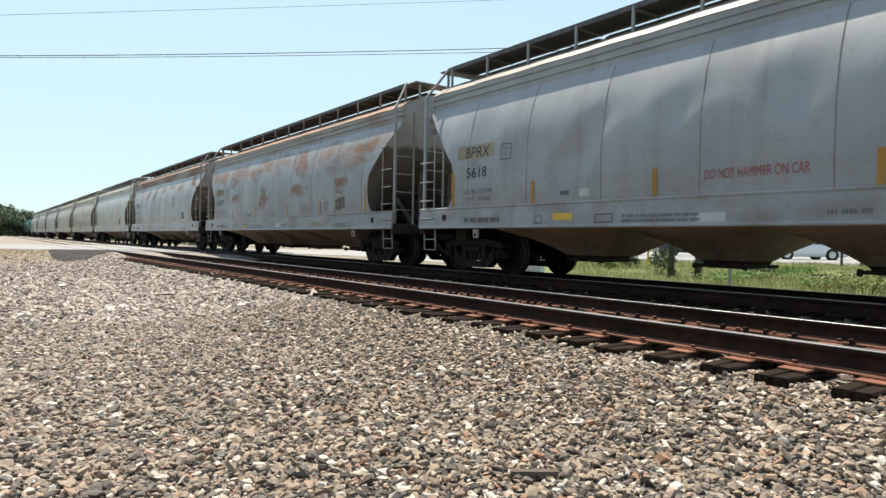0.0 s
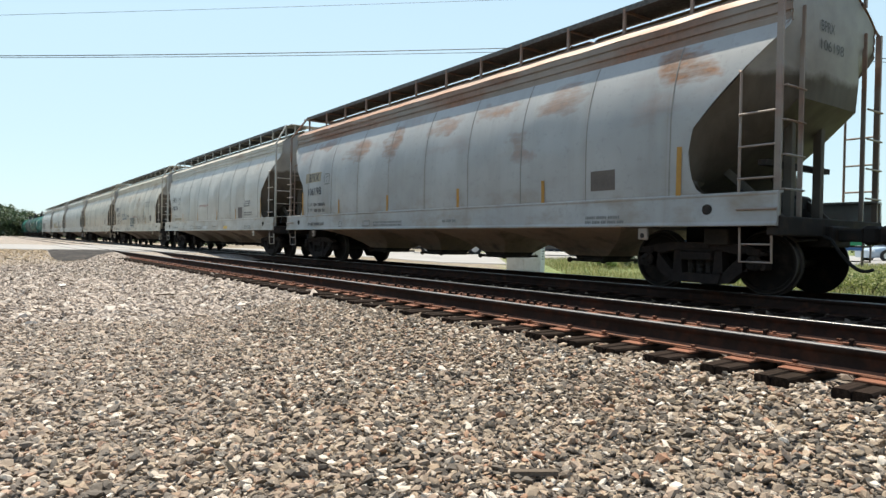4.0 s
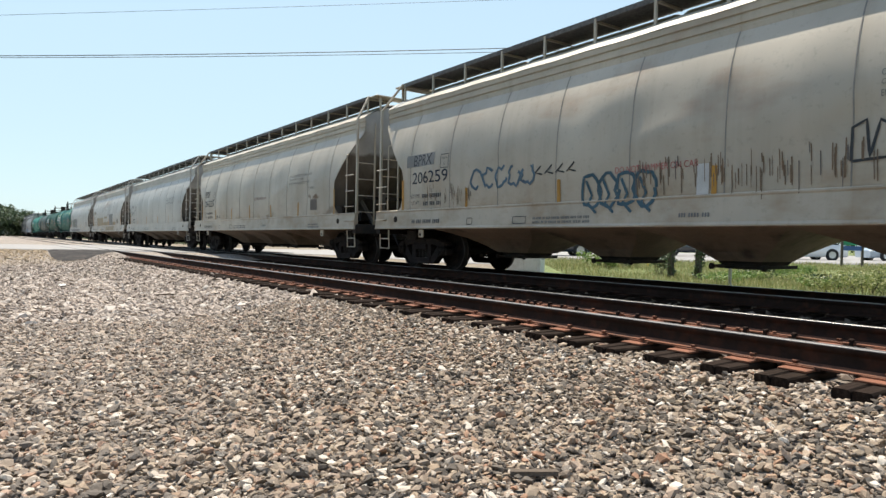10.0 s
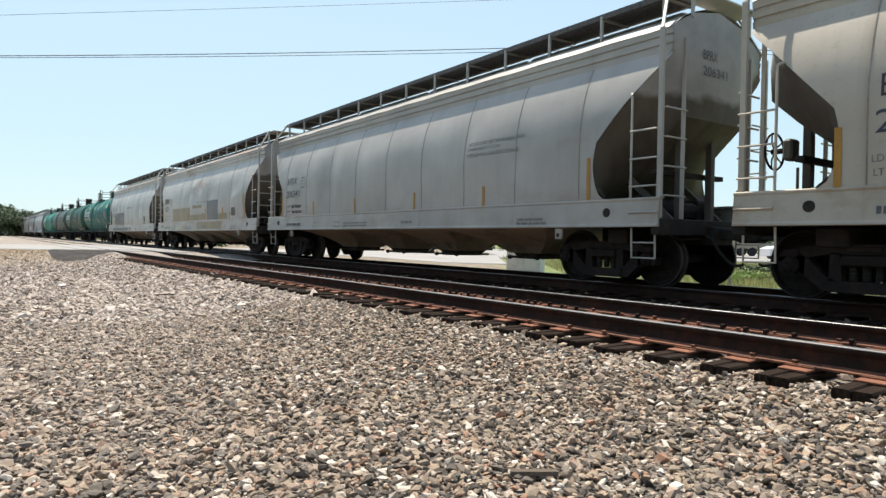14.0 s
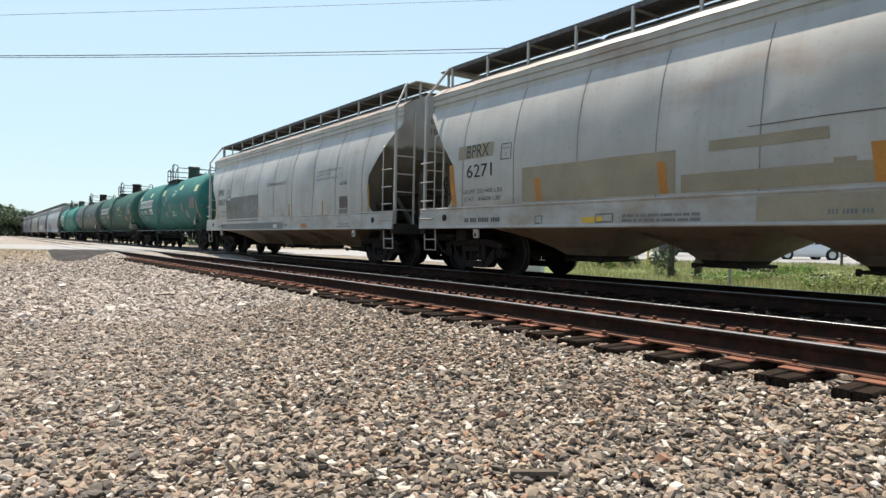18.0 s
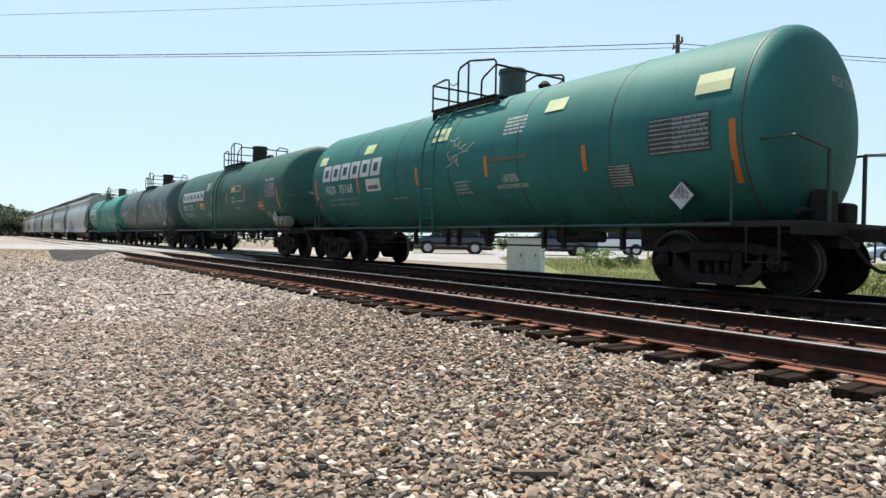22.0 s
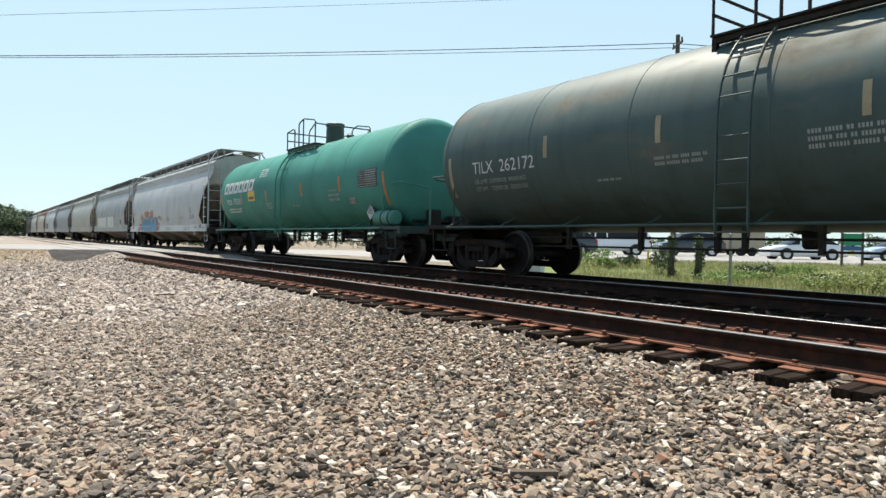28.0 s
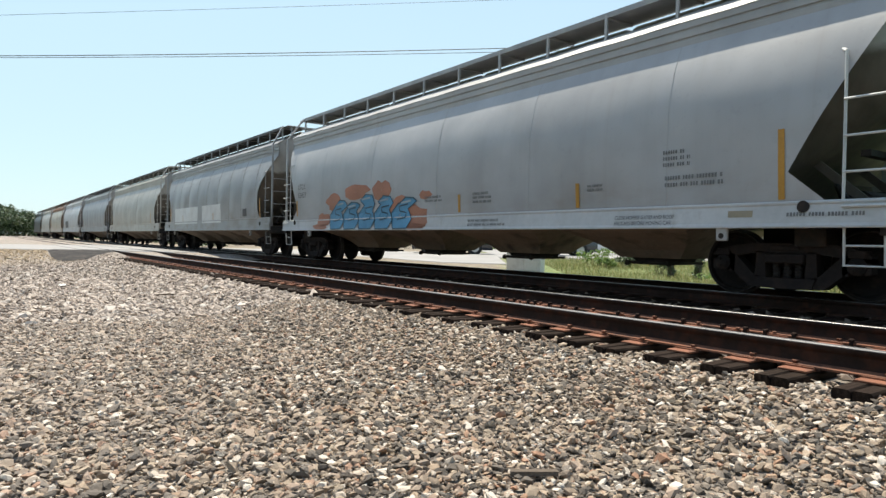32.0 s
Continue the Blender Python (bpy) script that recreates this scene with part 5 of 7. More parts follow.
brown_decal = grained("browned_decal", (0.13, 0.105, 0.09), 0.6, 0, 8, 0.4)
p0 = car_paint("blue_grey_hopper_paint", (0.39, 0.4, 0.4), 0.12, 1)
r0 = car_paint("rust_edged_roof_paint", (0.36, 0.31, 0.27), 0.55, 2)
p1 = car_paint("heavily_rusted_grey_paint", (0.37, 0.385, 0.385), 0.45, 3, stains=((-2.0, 3.25, 5.5, 0.4, 0.22), (5.4, 3.05, 1.7, 0.55, 0.5), (-0.96, 3.26, 0.91, 0.26, 0.8), (-2.29, 3.18, 0.77, 0.24, 0.7), (0.61, 3.21, 0.84, 0.27, 0.6), (2.31, 3.1, 0.65, 0.41, 0.75), (2.33, 2.24, 0.61, 0.19, 0.95),
    (-0.93, 2.13, 0.5, 0.34, 0.8), (4.32, 3.19, 0.42, 0.23, 0.65), (5.2, 2.26, 0.42, 0.26, 1.0), (-6.9, 3.24, 0.46, 0.22, 0.7), (-5.91, 3.16, 0.58, 0.25, 0.8), (-4.37, 3.1, 0.58, 0.32, 0.8), (-4.2, 2.24, 0.5, 0.2, 0.8), (4.41, 1.72, 0.19, 0.17, 0.55),
    (2.75, 1.6, 0.45, 0.25, 0.4), (6.5, 3.1, 0.6, 0.4, 0.85), (-2.5, 3.88, 3.4, 0.09, 0.6), (4.0, 3.9, 3.0, 0.08, 0.55)))
p2 = car_paint("rust_blotched_grey_paint", (0.42, 0.42, 0.41), 0.2, 4, stains=((-5.75, 3.5, 0.72, 0.1, 0.55), (-3.5, 3.1, 0.74, 0.3, 0.7), (-1.6, 3.08, 0.45, 0.42, 0.75), (-4.5, 3.92, 2.4, 0.09, 0.75), (0.6, 3.25, 0.6, 0.22, 0.6), (2.4, 3.28, 0.7, 0.2, 0.7), (4.3, 3.2, 0.6, 0.28, 0.65),
    (6.75, 3.3, 0.5, 0.36, 0.95), (6.2, 3.9, 1.8, 0.1, 0.85), (1.5, 3.9, 2.4, 0.08, 0.6), (3.3, 2.5, 0.3, 0.25, 0.45)))
r2 = car_paint("rusted_roof_paint", (0.36, 0.23, 0.16), 1.0, 5, rust_color=(0.28, 0.12, 0.06))
plate_rust = car_paint("rust_washed_plate_paint", (0.33, 0.315, 0.3), 0.5, 14)
plate_brown = car_paint("browned_plate_paint", (0.31, 0.25, 0.215), 0.75, 15, rust_color=(0.22, 0.1, 0.06))
rust_seam = grained("rust_bled_weld_seam", (0.27, 0.17, 0.1), 0.75, 0, 2.5, 0.55, 0.3, (0.3, 0.25, 0.2))
p3 = car_paint("pale_grey_hopper_paint", (0.52, 0.495, 0.445), 0.12, 6)
p4 = car_paint("cream_grey_hopper_paint", TAN, 0.15, 7)
p5 = car_paint("warm_grey_hopper_paint", (0.53, 0.465, 0.37), 0.1, 8, stains=((5.05, 1.99, 0.22, 0.05, 0.7), (5.6, 1.98, 0.3, 0.05, 0.85), (6.7, 1.5, 0.6, 0.07, 0.55), (1.6, 1.5, 0.4, 0.05, 0.45), (-1.5, 1.5, 0.5, 0.04, 0.3)), rust_color=(0.17, 0.1, 0.06))
p6 = car_paint("clean_grey_hopper_paint", (0.47, 0.445, 0.4), 0.05, 9, grime=0.2, streak=0.15)
p7 = car_paint("patched_white_grey_paint", (0.52, 0.495, 0.45), 0.2, 10)
p8 = car_paint("light_grey_hopper_paint", (0.545, 0.53, 0.495), 0.15, 11, streak=0.4)
cream_roof = car_paint("cream_roof_paint", (0.58, 0.53, 0.44), 0.2, 12)
h1p = car_paint("smooth_mid_grey_paint", (0.43, 0.425, 0.42), 0.0, 13, grime=0.15, streak=0.12)
pale_grate = grained("galvanised_walkway_grating", (0.34, 0.34, 0.34), 0.6, 0.2, 9, 0.3)
# sill grey lightened to carry the bright light on it, with dirt patches
lit_sill = grained("lit_grey_sill_paint", (0.5, 0.5, 0.49), 0.5, 0, 2, 0.2, 0, (0.3, 0.27, 0.23), 0.66)
h2p = car_paint("mottled_grey_paint", (0.30, 0.30, 0.30), 0.0, 14)
h3p = car_paint("beige_grey_paint", (0.40, 0.375, 0.33), 0.0, 15)
h4p = car_paint("steel_grey_paint", (0.26, 0.26, 0.275), 0.0, 16)
h5p = car_paint("white_grey_paint", (0.52, 0.52, 0.53), 0.2, 17)

s = marks("BPRX", "5618", black_letters, blue_letters, cream_patch, 0.22, 0.21, 0.74, 0.66, hammer_red, [(4.96, 5.18, 1.5, 1.63, white_sign), (7.24, 7.69, 1.02, 1.16, white_sign), (4.36, 4.83, 1.1, 1.22, yellow_sign)], [(4.5, 1.55, 0.2, 1, 0.07, grey_letters)], weights=("215700", "70300"), decal=None)
s.update(seed=1, ribs=9, dent=1.0, tapes=[(1.27, 1.43, 0.72), (3.76, 1.43, 0.4), (6.46, 1.44, 0.41), (9.52, 1.42, 0.43), (12.2, 1.43, 0.4), (14.95, 1.43, 0.72)], roof=r0, brake=1, trim=p0)
hopper("covered_hopper", -12.72, 16.3, p0, "blue-grey covered hopper car with reporting marks and amber strips", s)

s = marks("BPRX", "106077", black_letters, blue_letters, cream_patch, 0.23, 0.22, 0.72, 0.95, (), [(13.14, 13.64, 1.5, 1.92, cream_patch), (13.17, 13.38, 1.53, 1.87, brown_decal), (13.4, 13.61, 1.53, 1.87, brown_decal), (8.62, 9.09, 1.06, 1.2, white_sign), (5.1, 5.5, 1.05, 1.14, yellow_sign), (11.6, 12.4, 1.06, 1.18, cream_patch)], weights=("223400 LBS", "63600 LBS"))
s.update(seed=2, tapes=TAPES, roof=r2, trim=plate_rust, brake=-1)
hopper("covered_hopper", -30.36, 16.4, p1, "grey covered hopper car heavily blotched with orange rust", s)

s = marks("BPRX", "106198", black_letters, blue_letters, cream_patch, 0.24, 0.23, 0.78, 1.0)
s.update(seed=3, tapes=TAPES, roof=r2, trim=plate_brown, brake=-1)
hopper("covered_hopper", -48.06, 16.45, p2, "grey covered hopper car with rust patches below the roof", s)

s = marks("BPRX", "106076", black_letters, blue_letters, None, 0.25, 0.24, 0.78, 1.1, [("DO NOT HAMMER ON CAR", 0.1, 1.4, 6.9, 2.05, red_letters)], [(2.1, 3.5, 1.5, 1.62, cream_patch), (7.5, 8.1, 1.05, 1.17, white_sign), (10.6, 11.1, 1.04, 1.15, yellow_sign)], [(13.1, 2.05, 0.8, 3, 0.05, grey_letters), (13.1, 1.62, 1.0, 2, 0.05, faint_letters)], weights=("222400 LB", "63600 LB"), decal=(12.42, 12.86, 1.45, 1.87))
s.update(seed=4, tapes=TAPES, roof=cream_roof, brake=-1)
hopper("covered_hopper", -65.56, 16.25, p3, "pale grey covered hopper car with streaked sides", s)

s = marks("BPRX", "206259", black_letters, blue_letters, grey_patch, 0.25, 0.27, 0.8, 1.45, [("DO NOT HAMMER ON CAR", 0.1, 1.5, 7.8, 1.83, red_letters)], [(9.27, 9.46, 1.42, 1.86, white_sign)], caution=1)
s.update(seed=5, tapes=TAPES, roof=cream_roof, brake=1)
car_graf = hopper("covered_hopper", -82.98, 16.15, p4, "cream-grey covered hopper car with black graffiti tags", s)

s = marks("BPRX", "206225", black_letters, blue_letters, None, 0.26, 0.27, 0.75, 1.35, [("DEC 8 01", 0.1, 0.5, 3.55, 1.5, black_letters), ("DO NOT HAMMER ON CAR", 0.1, 1.2, 8.25, 2.07, browned_red), ("COATING", 0.085, 0.55, 13.1, 2.22, grey_letters)], caution=1)
s.update(seed=6, tapes=[(1.27, 1.42, 0.72), (3.33, 1.42, 0.42), (5.48, 1.42, 0.42), (7.68, 1.42, 0.48), (9.9, 1.42, 0.42), (12.3, 1.42, 0.42), (14.93, 1.42, 0.72)], roof=cream_roof, brake=-1)
hopper("covered_hopper", -100.42, 16.25, p5, "warm grey covered hopper car with cream roof edge", s)

s = marks("BPRX", "206341", grey_letters, grey_letters, None, 0.22, 0.22, 0.8, 1.1, decal=None, caution=1)
s.update(seed=7, tapes=TAPES, roof=p6, brake=-1)
hopper("covered_hopper", -118.0, 16.38, p6, "clean plain grey covered hopper car", s)

s = marks("BPRX", "6271", black_letters, black_letters, cream_patch, 0.26, 0.27, 0.76, 0.85, (), [(3.5, 6.85, 1.46, 2.1, cream_patch), (7.4, 9.0, 2.02, 2.17, cream_patch), (9.05, 9.3, 1.62, 1.78, cream_patch), (8.1, 12.0, 1.03, 1.36, cream_patch), (6.95, 9.6, 1.46, 1.72, cream_patch), (11.5, 12.7, 1.46, 1.7, cream_patch), (12.95, 13.25, 1.6, 1.72, cream_patch), (5.05, 5.5, 1.04, 1.14, yellow_sign), (7.95, 9.7, 2.29, 2.304, brown_decal), (9.74, 11.4, 1.46, 2.31, shade_grey)], weights=("221400 LBS", "84600 LBS"))
s.update(seed=8, tapes=[(1.27, 1.44, 0.9), (3.9, 1.46, 0.42), (6.58, 1.46, 0.48), (9.5, 1.46, 0.47), (12.12, 1.47, 0.48), (14.76, 1.44, 1.0)], tape_w=0.15, tape_lean=-0.12, tape_mat=deep_tape, roof=r0, brake=-1)
hopper("covered_hopper", -135.47, 16.25, p7, "light grey covered hopper car with repainted patches", s)

pale_spray = grained("pale_grey_spray_paint", (0.42, 0.42, 0.42), 0.6, 0, 9, 0.3)
green_spray = grained("faint_green_spray_paint", (0.175, 0.2, 0.13), 0.6, 0, 9, 0.3)
dull_red = grained("browned_red_stencil_paint", (0.2, 0.07, 0.07), 0.6, 0, 12, 0.4)
s = marks("BPRX", "106211", black_letters, blue_letters, None, 0.25, 0.26, 0.75, 1.15, [("DO NOT HAMMER ON CAR", 0.12, 1.65, 7.57, 2.5, dull_red), ("COATING", 0.1, 0.5, 13.3, 2.22, black_letters)], [(2.84, 6.57, 1.32, 2.2, shade_grey), (3.35, 6.57, 2.2, 2.29, shade_grey), (2.2, 9.06, 0.96, 1.23, shade_grey), (8.2, 8.55, 1.04, 1.16, white_sign), (10.6, 11.05, 1.03, 1.16, orange_tape), (13.25, 13.8, 1.4, 1.55, shade_grey)], weights=("222800 LB", "63400 LB"), caution=1)
s.update(seed=9, tapes=TAPES, roof=r0, seam=rust_seam, brake=-1)
patched = hopper("covered_hopper", -152.95, 16.25, p8, "light grey covered hopper car with a darker repainted patch", s)

# tank cars
green1 = car_paint("teal_green_tank_paint", (0.04, 0.185, 0.165), 0.0, 21, 0.6, 0.25, 0.2, spec=0.12)
green2 = car_paint("dark_green_tank_paint", (0.054, 0.135, 0.112), 0.0, 22, 0.6, 0.3, 0.25, spec=0.12)
olive = car_paint("grimy_olive_tank_paint", (0.082, 0.124, 0.118), 0.25, 23, 0.5, 0.35, 0.35, (0.2, 0.15, 0.105), spec=0.22)
green4 = car_paint("bright_mint_tank_paint", (0.075, 0.285, 0.235), 0.0, 24, 0.6, 0.2, 0.15, spec=0.12)
dgreen_iron = grained("dark_green_ironwork", (0.03, 0.06, 0.05), 0.55, 0, 6, 0.4)
mint_iron = grained("green_painted_ironwork", (0.06, 0.22, 0.17), 0.5, 0, 6, 0.3)
pale_seam = grained("scuffed_seam", (0.05, 0.06, 0.055), 0.6, 0, 8, 0.4)
yellow_note = grained("pale_yellow_decal", (0.55, 0.6, 0.33), 0.5, 0, 8, 0.2)
orange_smear = grained("smeared_orange_paint", (0.2, 0.1, 0.045), 0.6, 0, 3, 0.5, 0, (0.05, 0.12, 0.1), 0.5)
bare_res = grained("weathered_green_reservoir", (0.24, 0.2, 0.14), 0.7, 0, 3, 0.4, 0, (0.05, 0.2, 0.12), 0.6)


def tank_marks(owner, num, x=0.88, z=2.0):
    return {
        "words": [(owner, 0.24, 0.66, x, z, white_letters), (num, 0.24, 0.165 * len(num), x + 0.86, z, white_letters)],
        "print": [(x, z - 0.2, 1.5, 2, 0.07, faint_letters), (6.6, 2.0, 1.1, 3, 0.045, white_letters), (10.6, 1.98, 0.6, 3, 0.04, white_letters), (4.6, 1.72, 0.7, 1, 0.04, faint_letters)],
        "tapes": [(0.16, 1.65, 0.85), (2.1, 2.1, 0.35), (4.35, 2.1, 0.4), (6.0, 2.1, 0.4), (9.2, 2.1, 0.42), (13.78, 1.58, 0.87)],
    }


s = tank_marks("PROX", "75168")
s.update(tapes=[(0.16, 1.65, 0.85), (2.85, 1.98, 0.4), (5.8, 2.0, 0.42), (8.4, 2.02, 0.42), (11.06, 1.94, 0.44), (13.78, 1.58, 0.87)], head_words=[("PROX 75168", 0.15, 0.82)], words=s["words"] + [("LD LMT  213900 LB  97050 KG", 0.075, 1.75, 0.92, 1.8, pale_print), ("LT WT    72100 LB  32650 KG", 0.075, 1.75, 0.92, 1.66, pale_print), ("CAUTION", 0.08, 0.38, 8.95, 1.95, white_letters), ("CAR UNDER", 0.08, 0.5, 8.9, 1.88, white_letters), ("NITROGEN PRESSURE", 0.08, 0.92, 8.7, 1.76, white_letters)], print=[(7.3, 1.95, 0.55, 4, 0.045, faint_letters), (4.6, 1.72, 0.7, 1, 0.04, faint_letters), (8.95, 3.12, 0.6, 5, 0.045, white_letters)], blocks=(0.7, 2.38, 3.5, 0.46, 6, white_letters), patches=[(3.35, 4.1, 1.98, 2.3, white_sign), (3.45, 4.0, 2.03, 2.13, brown_decal), (3.1, 3.6, 3.0, 3.25, yellow_note), (0.35, 0.8, 2.9, 3.15, yellow_note), (6.4, 7.0, 2.95, 3.25, yellow_note), (13.2, 13.75, 2.88, 3.2, yellow_note), (10.0, 10.5, 3.12, 3.36, yellow_note), (8.55, 9.7, 2.3, 2.38, orange_smear)],
         tables=[(12.43, 2.06, 1.07, 0.56), (11.57, 1.63, 0.5, 0.36)], diamonds=[(12.92, 1.44, 0.23)], seam=pale_seam, rail=dgreen_iron, dome=-0.22, manway=dgreen_iron)
prox = tank("tank_car", -170.2, -153.55, green1, "teal green tank car with white wordmark and hazard placard", s)
s = tank_marks("PROX", "71123", 1.15, 1.98)
s.update(print=[(1.2, 1.78, 1.5, 2, 0.06, faint_letters), (4.95, 1.72, 0.4, 4, 0.045, faint_letters), (5.0, 3.08, 0.6, 5, 0.045, white_letters), (9.1, 1.85, 0.5, 1, 0.04, faint_letters), (12.3, 1.6, 0.5, 3, 0.04, faint_letters)], tapes=[(0.16, 1.65, 0.85), (3.58, 2.05, 0.4), (6.0, 2.1, 0.4), (8.12, 2.1, 0.42), (10.38, 2.1, 0.46), (13.78, 1.58, 0.87)], head_words=[("PROX 71123", 0.14, 0.8)], blocks=(1.1, 2.36, 3.7, 0.46, 6, white_letters), patches=[(4.02, 4.77, 1.97, 2.25, orange_tape), (4.1, 4.7, 2.02, 2.09, brown_decal), (8.8, 9.95, 2.52, 2.76, yellow_sign), (8.83, 9.92, 2.545, 2.735, dark_decal), (8.86, 9.28, 2.57, 2.71, yellow_sign), (9.32, 9.86, 2.58, 2.7, grey_letters), (11.84, 12.3, 1.74, 2.02, orange_tape), (11.87, 12.27, 1.77, 1.99, dark_decal)],
         words=s["words"] + [("AAR 211A100W1", 0.13, 0.86, 12.65, 2.72, white_letters), ("CAUTION", 0.08, 0.38, 8.8, 2.24, white_letters), ("CAR UNDER NITROGEN PRESSURE", 0.075, 1.4, 8.8, 2.1, white_letters)],
         tables=[(12.6, 2.14, 1.08, 0.52)], diamonds=[(13.22, 1.46, 0.23)], seam=green2, reservoir=bare_res, rail=dgreen_iron)
tank("tank_car", -187.1, -170.2, green2, "dark green tank car with white wordmark and air reservoir", s)
s = tank_marks("TILX", "262172", 1.0, 2.1)
s.update(patches=[(9.6, 10.2, 2.35, 2.62, orange_tape)], tables=[(12.2, 2.1, 1.2, 0.55)], diamonds=[(13.2, 1.45, 0.23)], tapes=[(0.16, 1.65, 0.85), (3.11, 2.25, 0.4), (5.55, 2.25, 0.42), (8.43, 2.25, 0.42), (13.78, 1.58, 0.87)], words=s["words"] + [("LD LMT  213100 LB  96650 KG", 0.08, 1.55, 1.02, 1.9, pale_print), ("LT WT    72900 LB  33050 KG", 0.08, 1.55, 1.02, 1.75, pale_print)], print=[(5.5, 2.0, 0.95, 2, 0.05, pale_print), (7.8, 2.12, 1.1, 3, 0.055, pale_print), (4.3, 1.75, 0.5, 1, 0.04, faint_letters)], tape_mat=grained("bleached_tan_tape", (0.36, 0.29, 0.18), 0.5, 0, 6, 0.3), seam=olive, rail=dgreen_iron)
tilx = tank("tank_car", -204.1, -187.1, olive, "grimy olive-grey tank car with faded orange strips", s)
s = tank_marks("PROX", "75308")
s.update(tapes=[(0.16, 1.65, 0.85), (2.66, 2.0, 0.4), (5.35, 2.0, 0.4), (8.51, 2.05, 0.42), (11.24, 2.05, 0.45), (13.78, 1.58, 0.87)], head_words=[("PROX 75308", 0.14, 0.8)], words=s["words"] + [("EXTERIOR COATING", 0.075, 0.72, 10.42, 2.08, pale_print)], print=[(0.9, 1.8, 1.5, 2, 0.06, white_letters), (4.55, 3.18, 0.75, 4, 0.05, white_letters), (5.25, 1.9, 0.6, 3, 0.045, faint_letters), (10.5, 1.95, 0.7, 2, 0.08, faint_letters), (7.6, 1.75, 0.7, 1, 0.04, faint_letters)], blocks=(0.55, 2.46, 3.55, 0.46, 6, white_letters), patches=[(3.47, 4.2, 2.08, 2.45, yellow_sign), (3.55, 4.12, 2.14, 2.24, brown_decal)],
         tables=[(12.45, 2.1, 1.05, 0.48), (11.7, 1.69, 0.45, 0.18)], diamonds=[(12.87, 1.43, 0.23)], dome=0.2, seam=green4, reservoir=mint_iron, rail=mint_iron, iron=dgreen_iron)
tank("tank_car", -220.65, -204.1, green4, "bright mint green tank car with white wordmark", s)

# trailing hoppers
s = {"end_words": [("UTCX", 0.13, 0.4), ("52437", 0.13, 0.5)], "seed": 10, "ribs": 6, "straight": True, "kb": 0.45, "dent": 0.15, "tapes": [(1.15, 1.4, 0.5), (9.88, 1.31, 0.38), (13.28, 1.3, 0.42), (16.78, 1.3, 0.9)],
     "words": [("UTCX", 0.17, 0.55, 1.3, 2.24, grey_letters), ("52437", 0.17, 0.6, 1.3, 1.98, grey_letters), ("CLOSE HOPPER GATES AND ROOF", 0.06, 1.1, 14.15, 1.08, grey_letters), ("HATCHES BEFORE MOVING CAR", 0.06, 1.06, 14.15, 0.99, grey_letters)],
     "print": [(8.6, 1.66, 0.75, 2, 0.05, faint_letters), (10.4, 1.66, 0.6, 3, 0.05, faint_letters), (15.02, 2.05, 0.46, 3, 0.055, faint_letters), (15.06, 1.66, 0.95, 2, 0.06, faint_letters), (10.25, 1.1, 1.2, 2, 0.05, faint_letters), (13.55, 1.64, 0.35, 2, 0.04, faint_letters), (16.9, 1.08, 0.9, 1, 0.05, faint_letters)],
     "patches": [(16.1, 16.45, 1.08, 1.17, cream_patch)],
"sill_z": (0.935, 1.275), "seam": h1p, "board": pale_grate, "sill": lit_sill, "bays": [(-6.5, -3.75), (-3.15, -0.4), (0.2, 2.95), (3.55, 6.3)], "brake": -1, "iron": white_sign, "baymat": tan_bay}
graf_car2 = hopper("covered_hopper", -239.35, 18.1, h1p, "smooth grey covered hopper car with blue and orange graffiti", s)
hopper("covered_hopper", -256.55, 15.95, h2p, "grey covered hopper car with pale repainted panels", {"seed": 11, "tapes": SHORT, "patches": [(2.2, 6.5, 1.3, 2.1, white_sign), (7.3, 10.2, 1.3, 2.1, white_sign), (13.0, 13.5, 1.5, 1.8, dark_decal)]})
hopper("covered_hopper", -275.3, 17.2, h3p, "beige-grey covered hopper car", {"seed": 12, "tapes": SHORT})
hopper("covered_hopper", -293.1, 16.4, h4p, "steel grey covered hopper car", {"seed": 13, "tapes": SHORT})
hopper("covered_hopper", -310.8, 16.3, h5p, "white-grey covered hopper car with dark tags", {"seed": 14, "tapes": SHORT, "patches": [(3, 6, 1.4, 2.2, dark_decal)]})
hopper("covered_hopper", -328.0, 16.0, p4, "tan covered hopper car with a rusty roof", {"seed": 15, "tapes": SHORT, "roof": r2, "trim": r2})
hopper("covered_hopper", -345.2, 16.0, p3, "pale covered hopper car near the tail", {"seed": 16, "tapes": SHORT})
hopper("covered_hopper", -362.8, 16.3, car_paint("black_hopper_paint", (0.035, 0.035, 0.035), 0.0, 18), "black covered hopper car at the tail of the train", {"seed": 17})

tag_ink = grained("black_marker_paint", (0.025, 0.025, 0.028), 0.5, 0, 9, 0.3)
rusty = bpy.data.objects["covered_hopper.001"]
for i, (x, z, rx, rz) in enumerate(((5.42, 1.6, 0.05, 0.07), (5.55, 1.63, 0.07, 0.1), (5.66, 1.64, 0.07, 0.1), (5.6, 1.52, 0.12, 0.06), (5.8, 1.54, 0.06, 0.06), (5.9, 1.56, 0.05, 0.05), (6.12, 1.6, 0.03, 0.06))):
    part("graffiti_stroke", ribbon(loop(-8.2 + x, z, rx, rz, 12, 0.3, 120 + i, 0.5 * i, 0.5 * i + 5.2), 0.02, 0.0060, SKINS[rusty.name]), tag_ink, rusty, "small black scribbled tag")
sk, sk2 = SKINS[car_graf.name], SKINS[graf_car2.name]
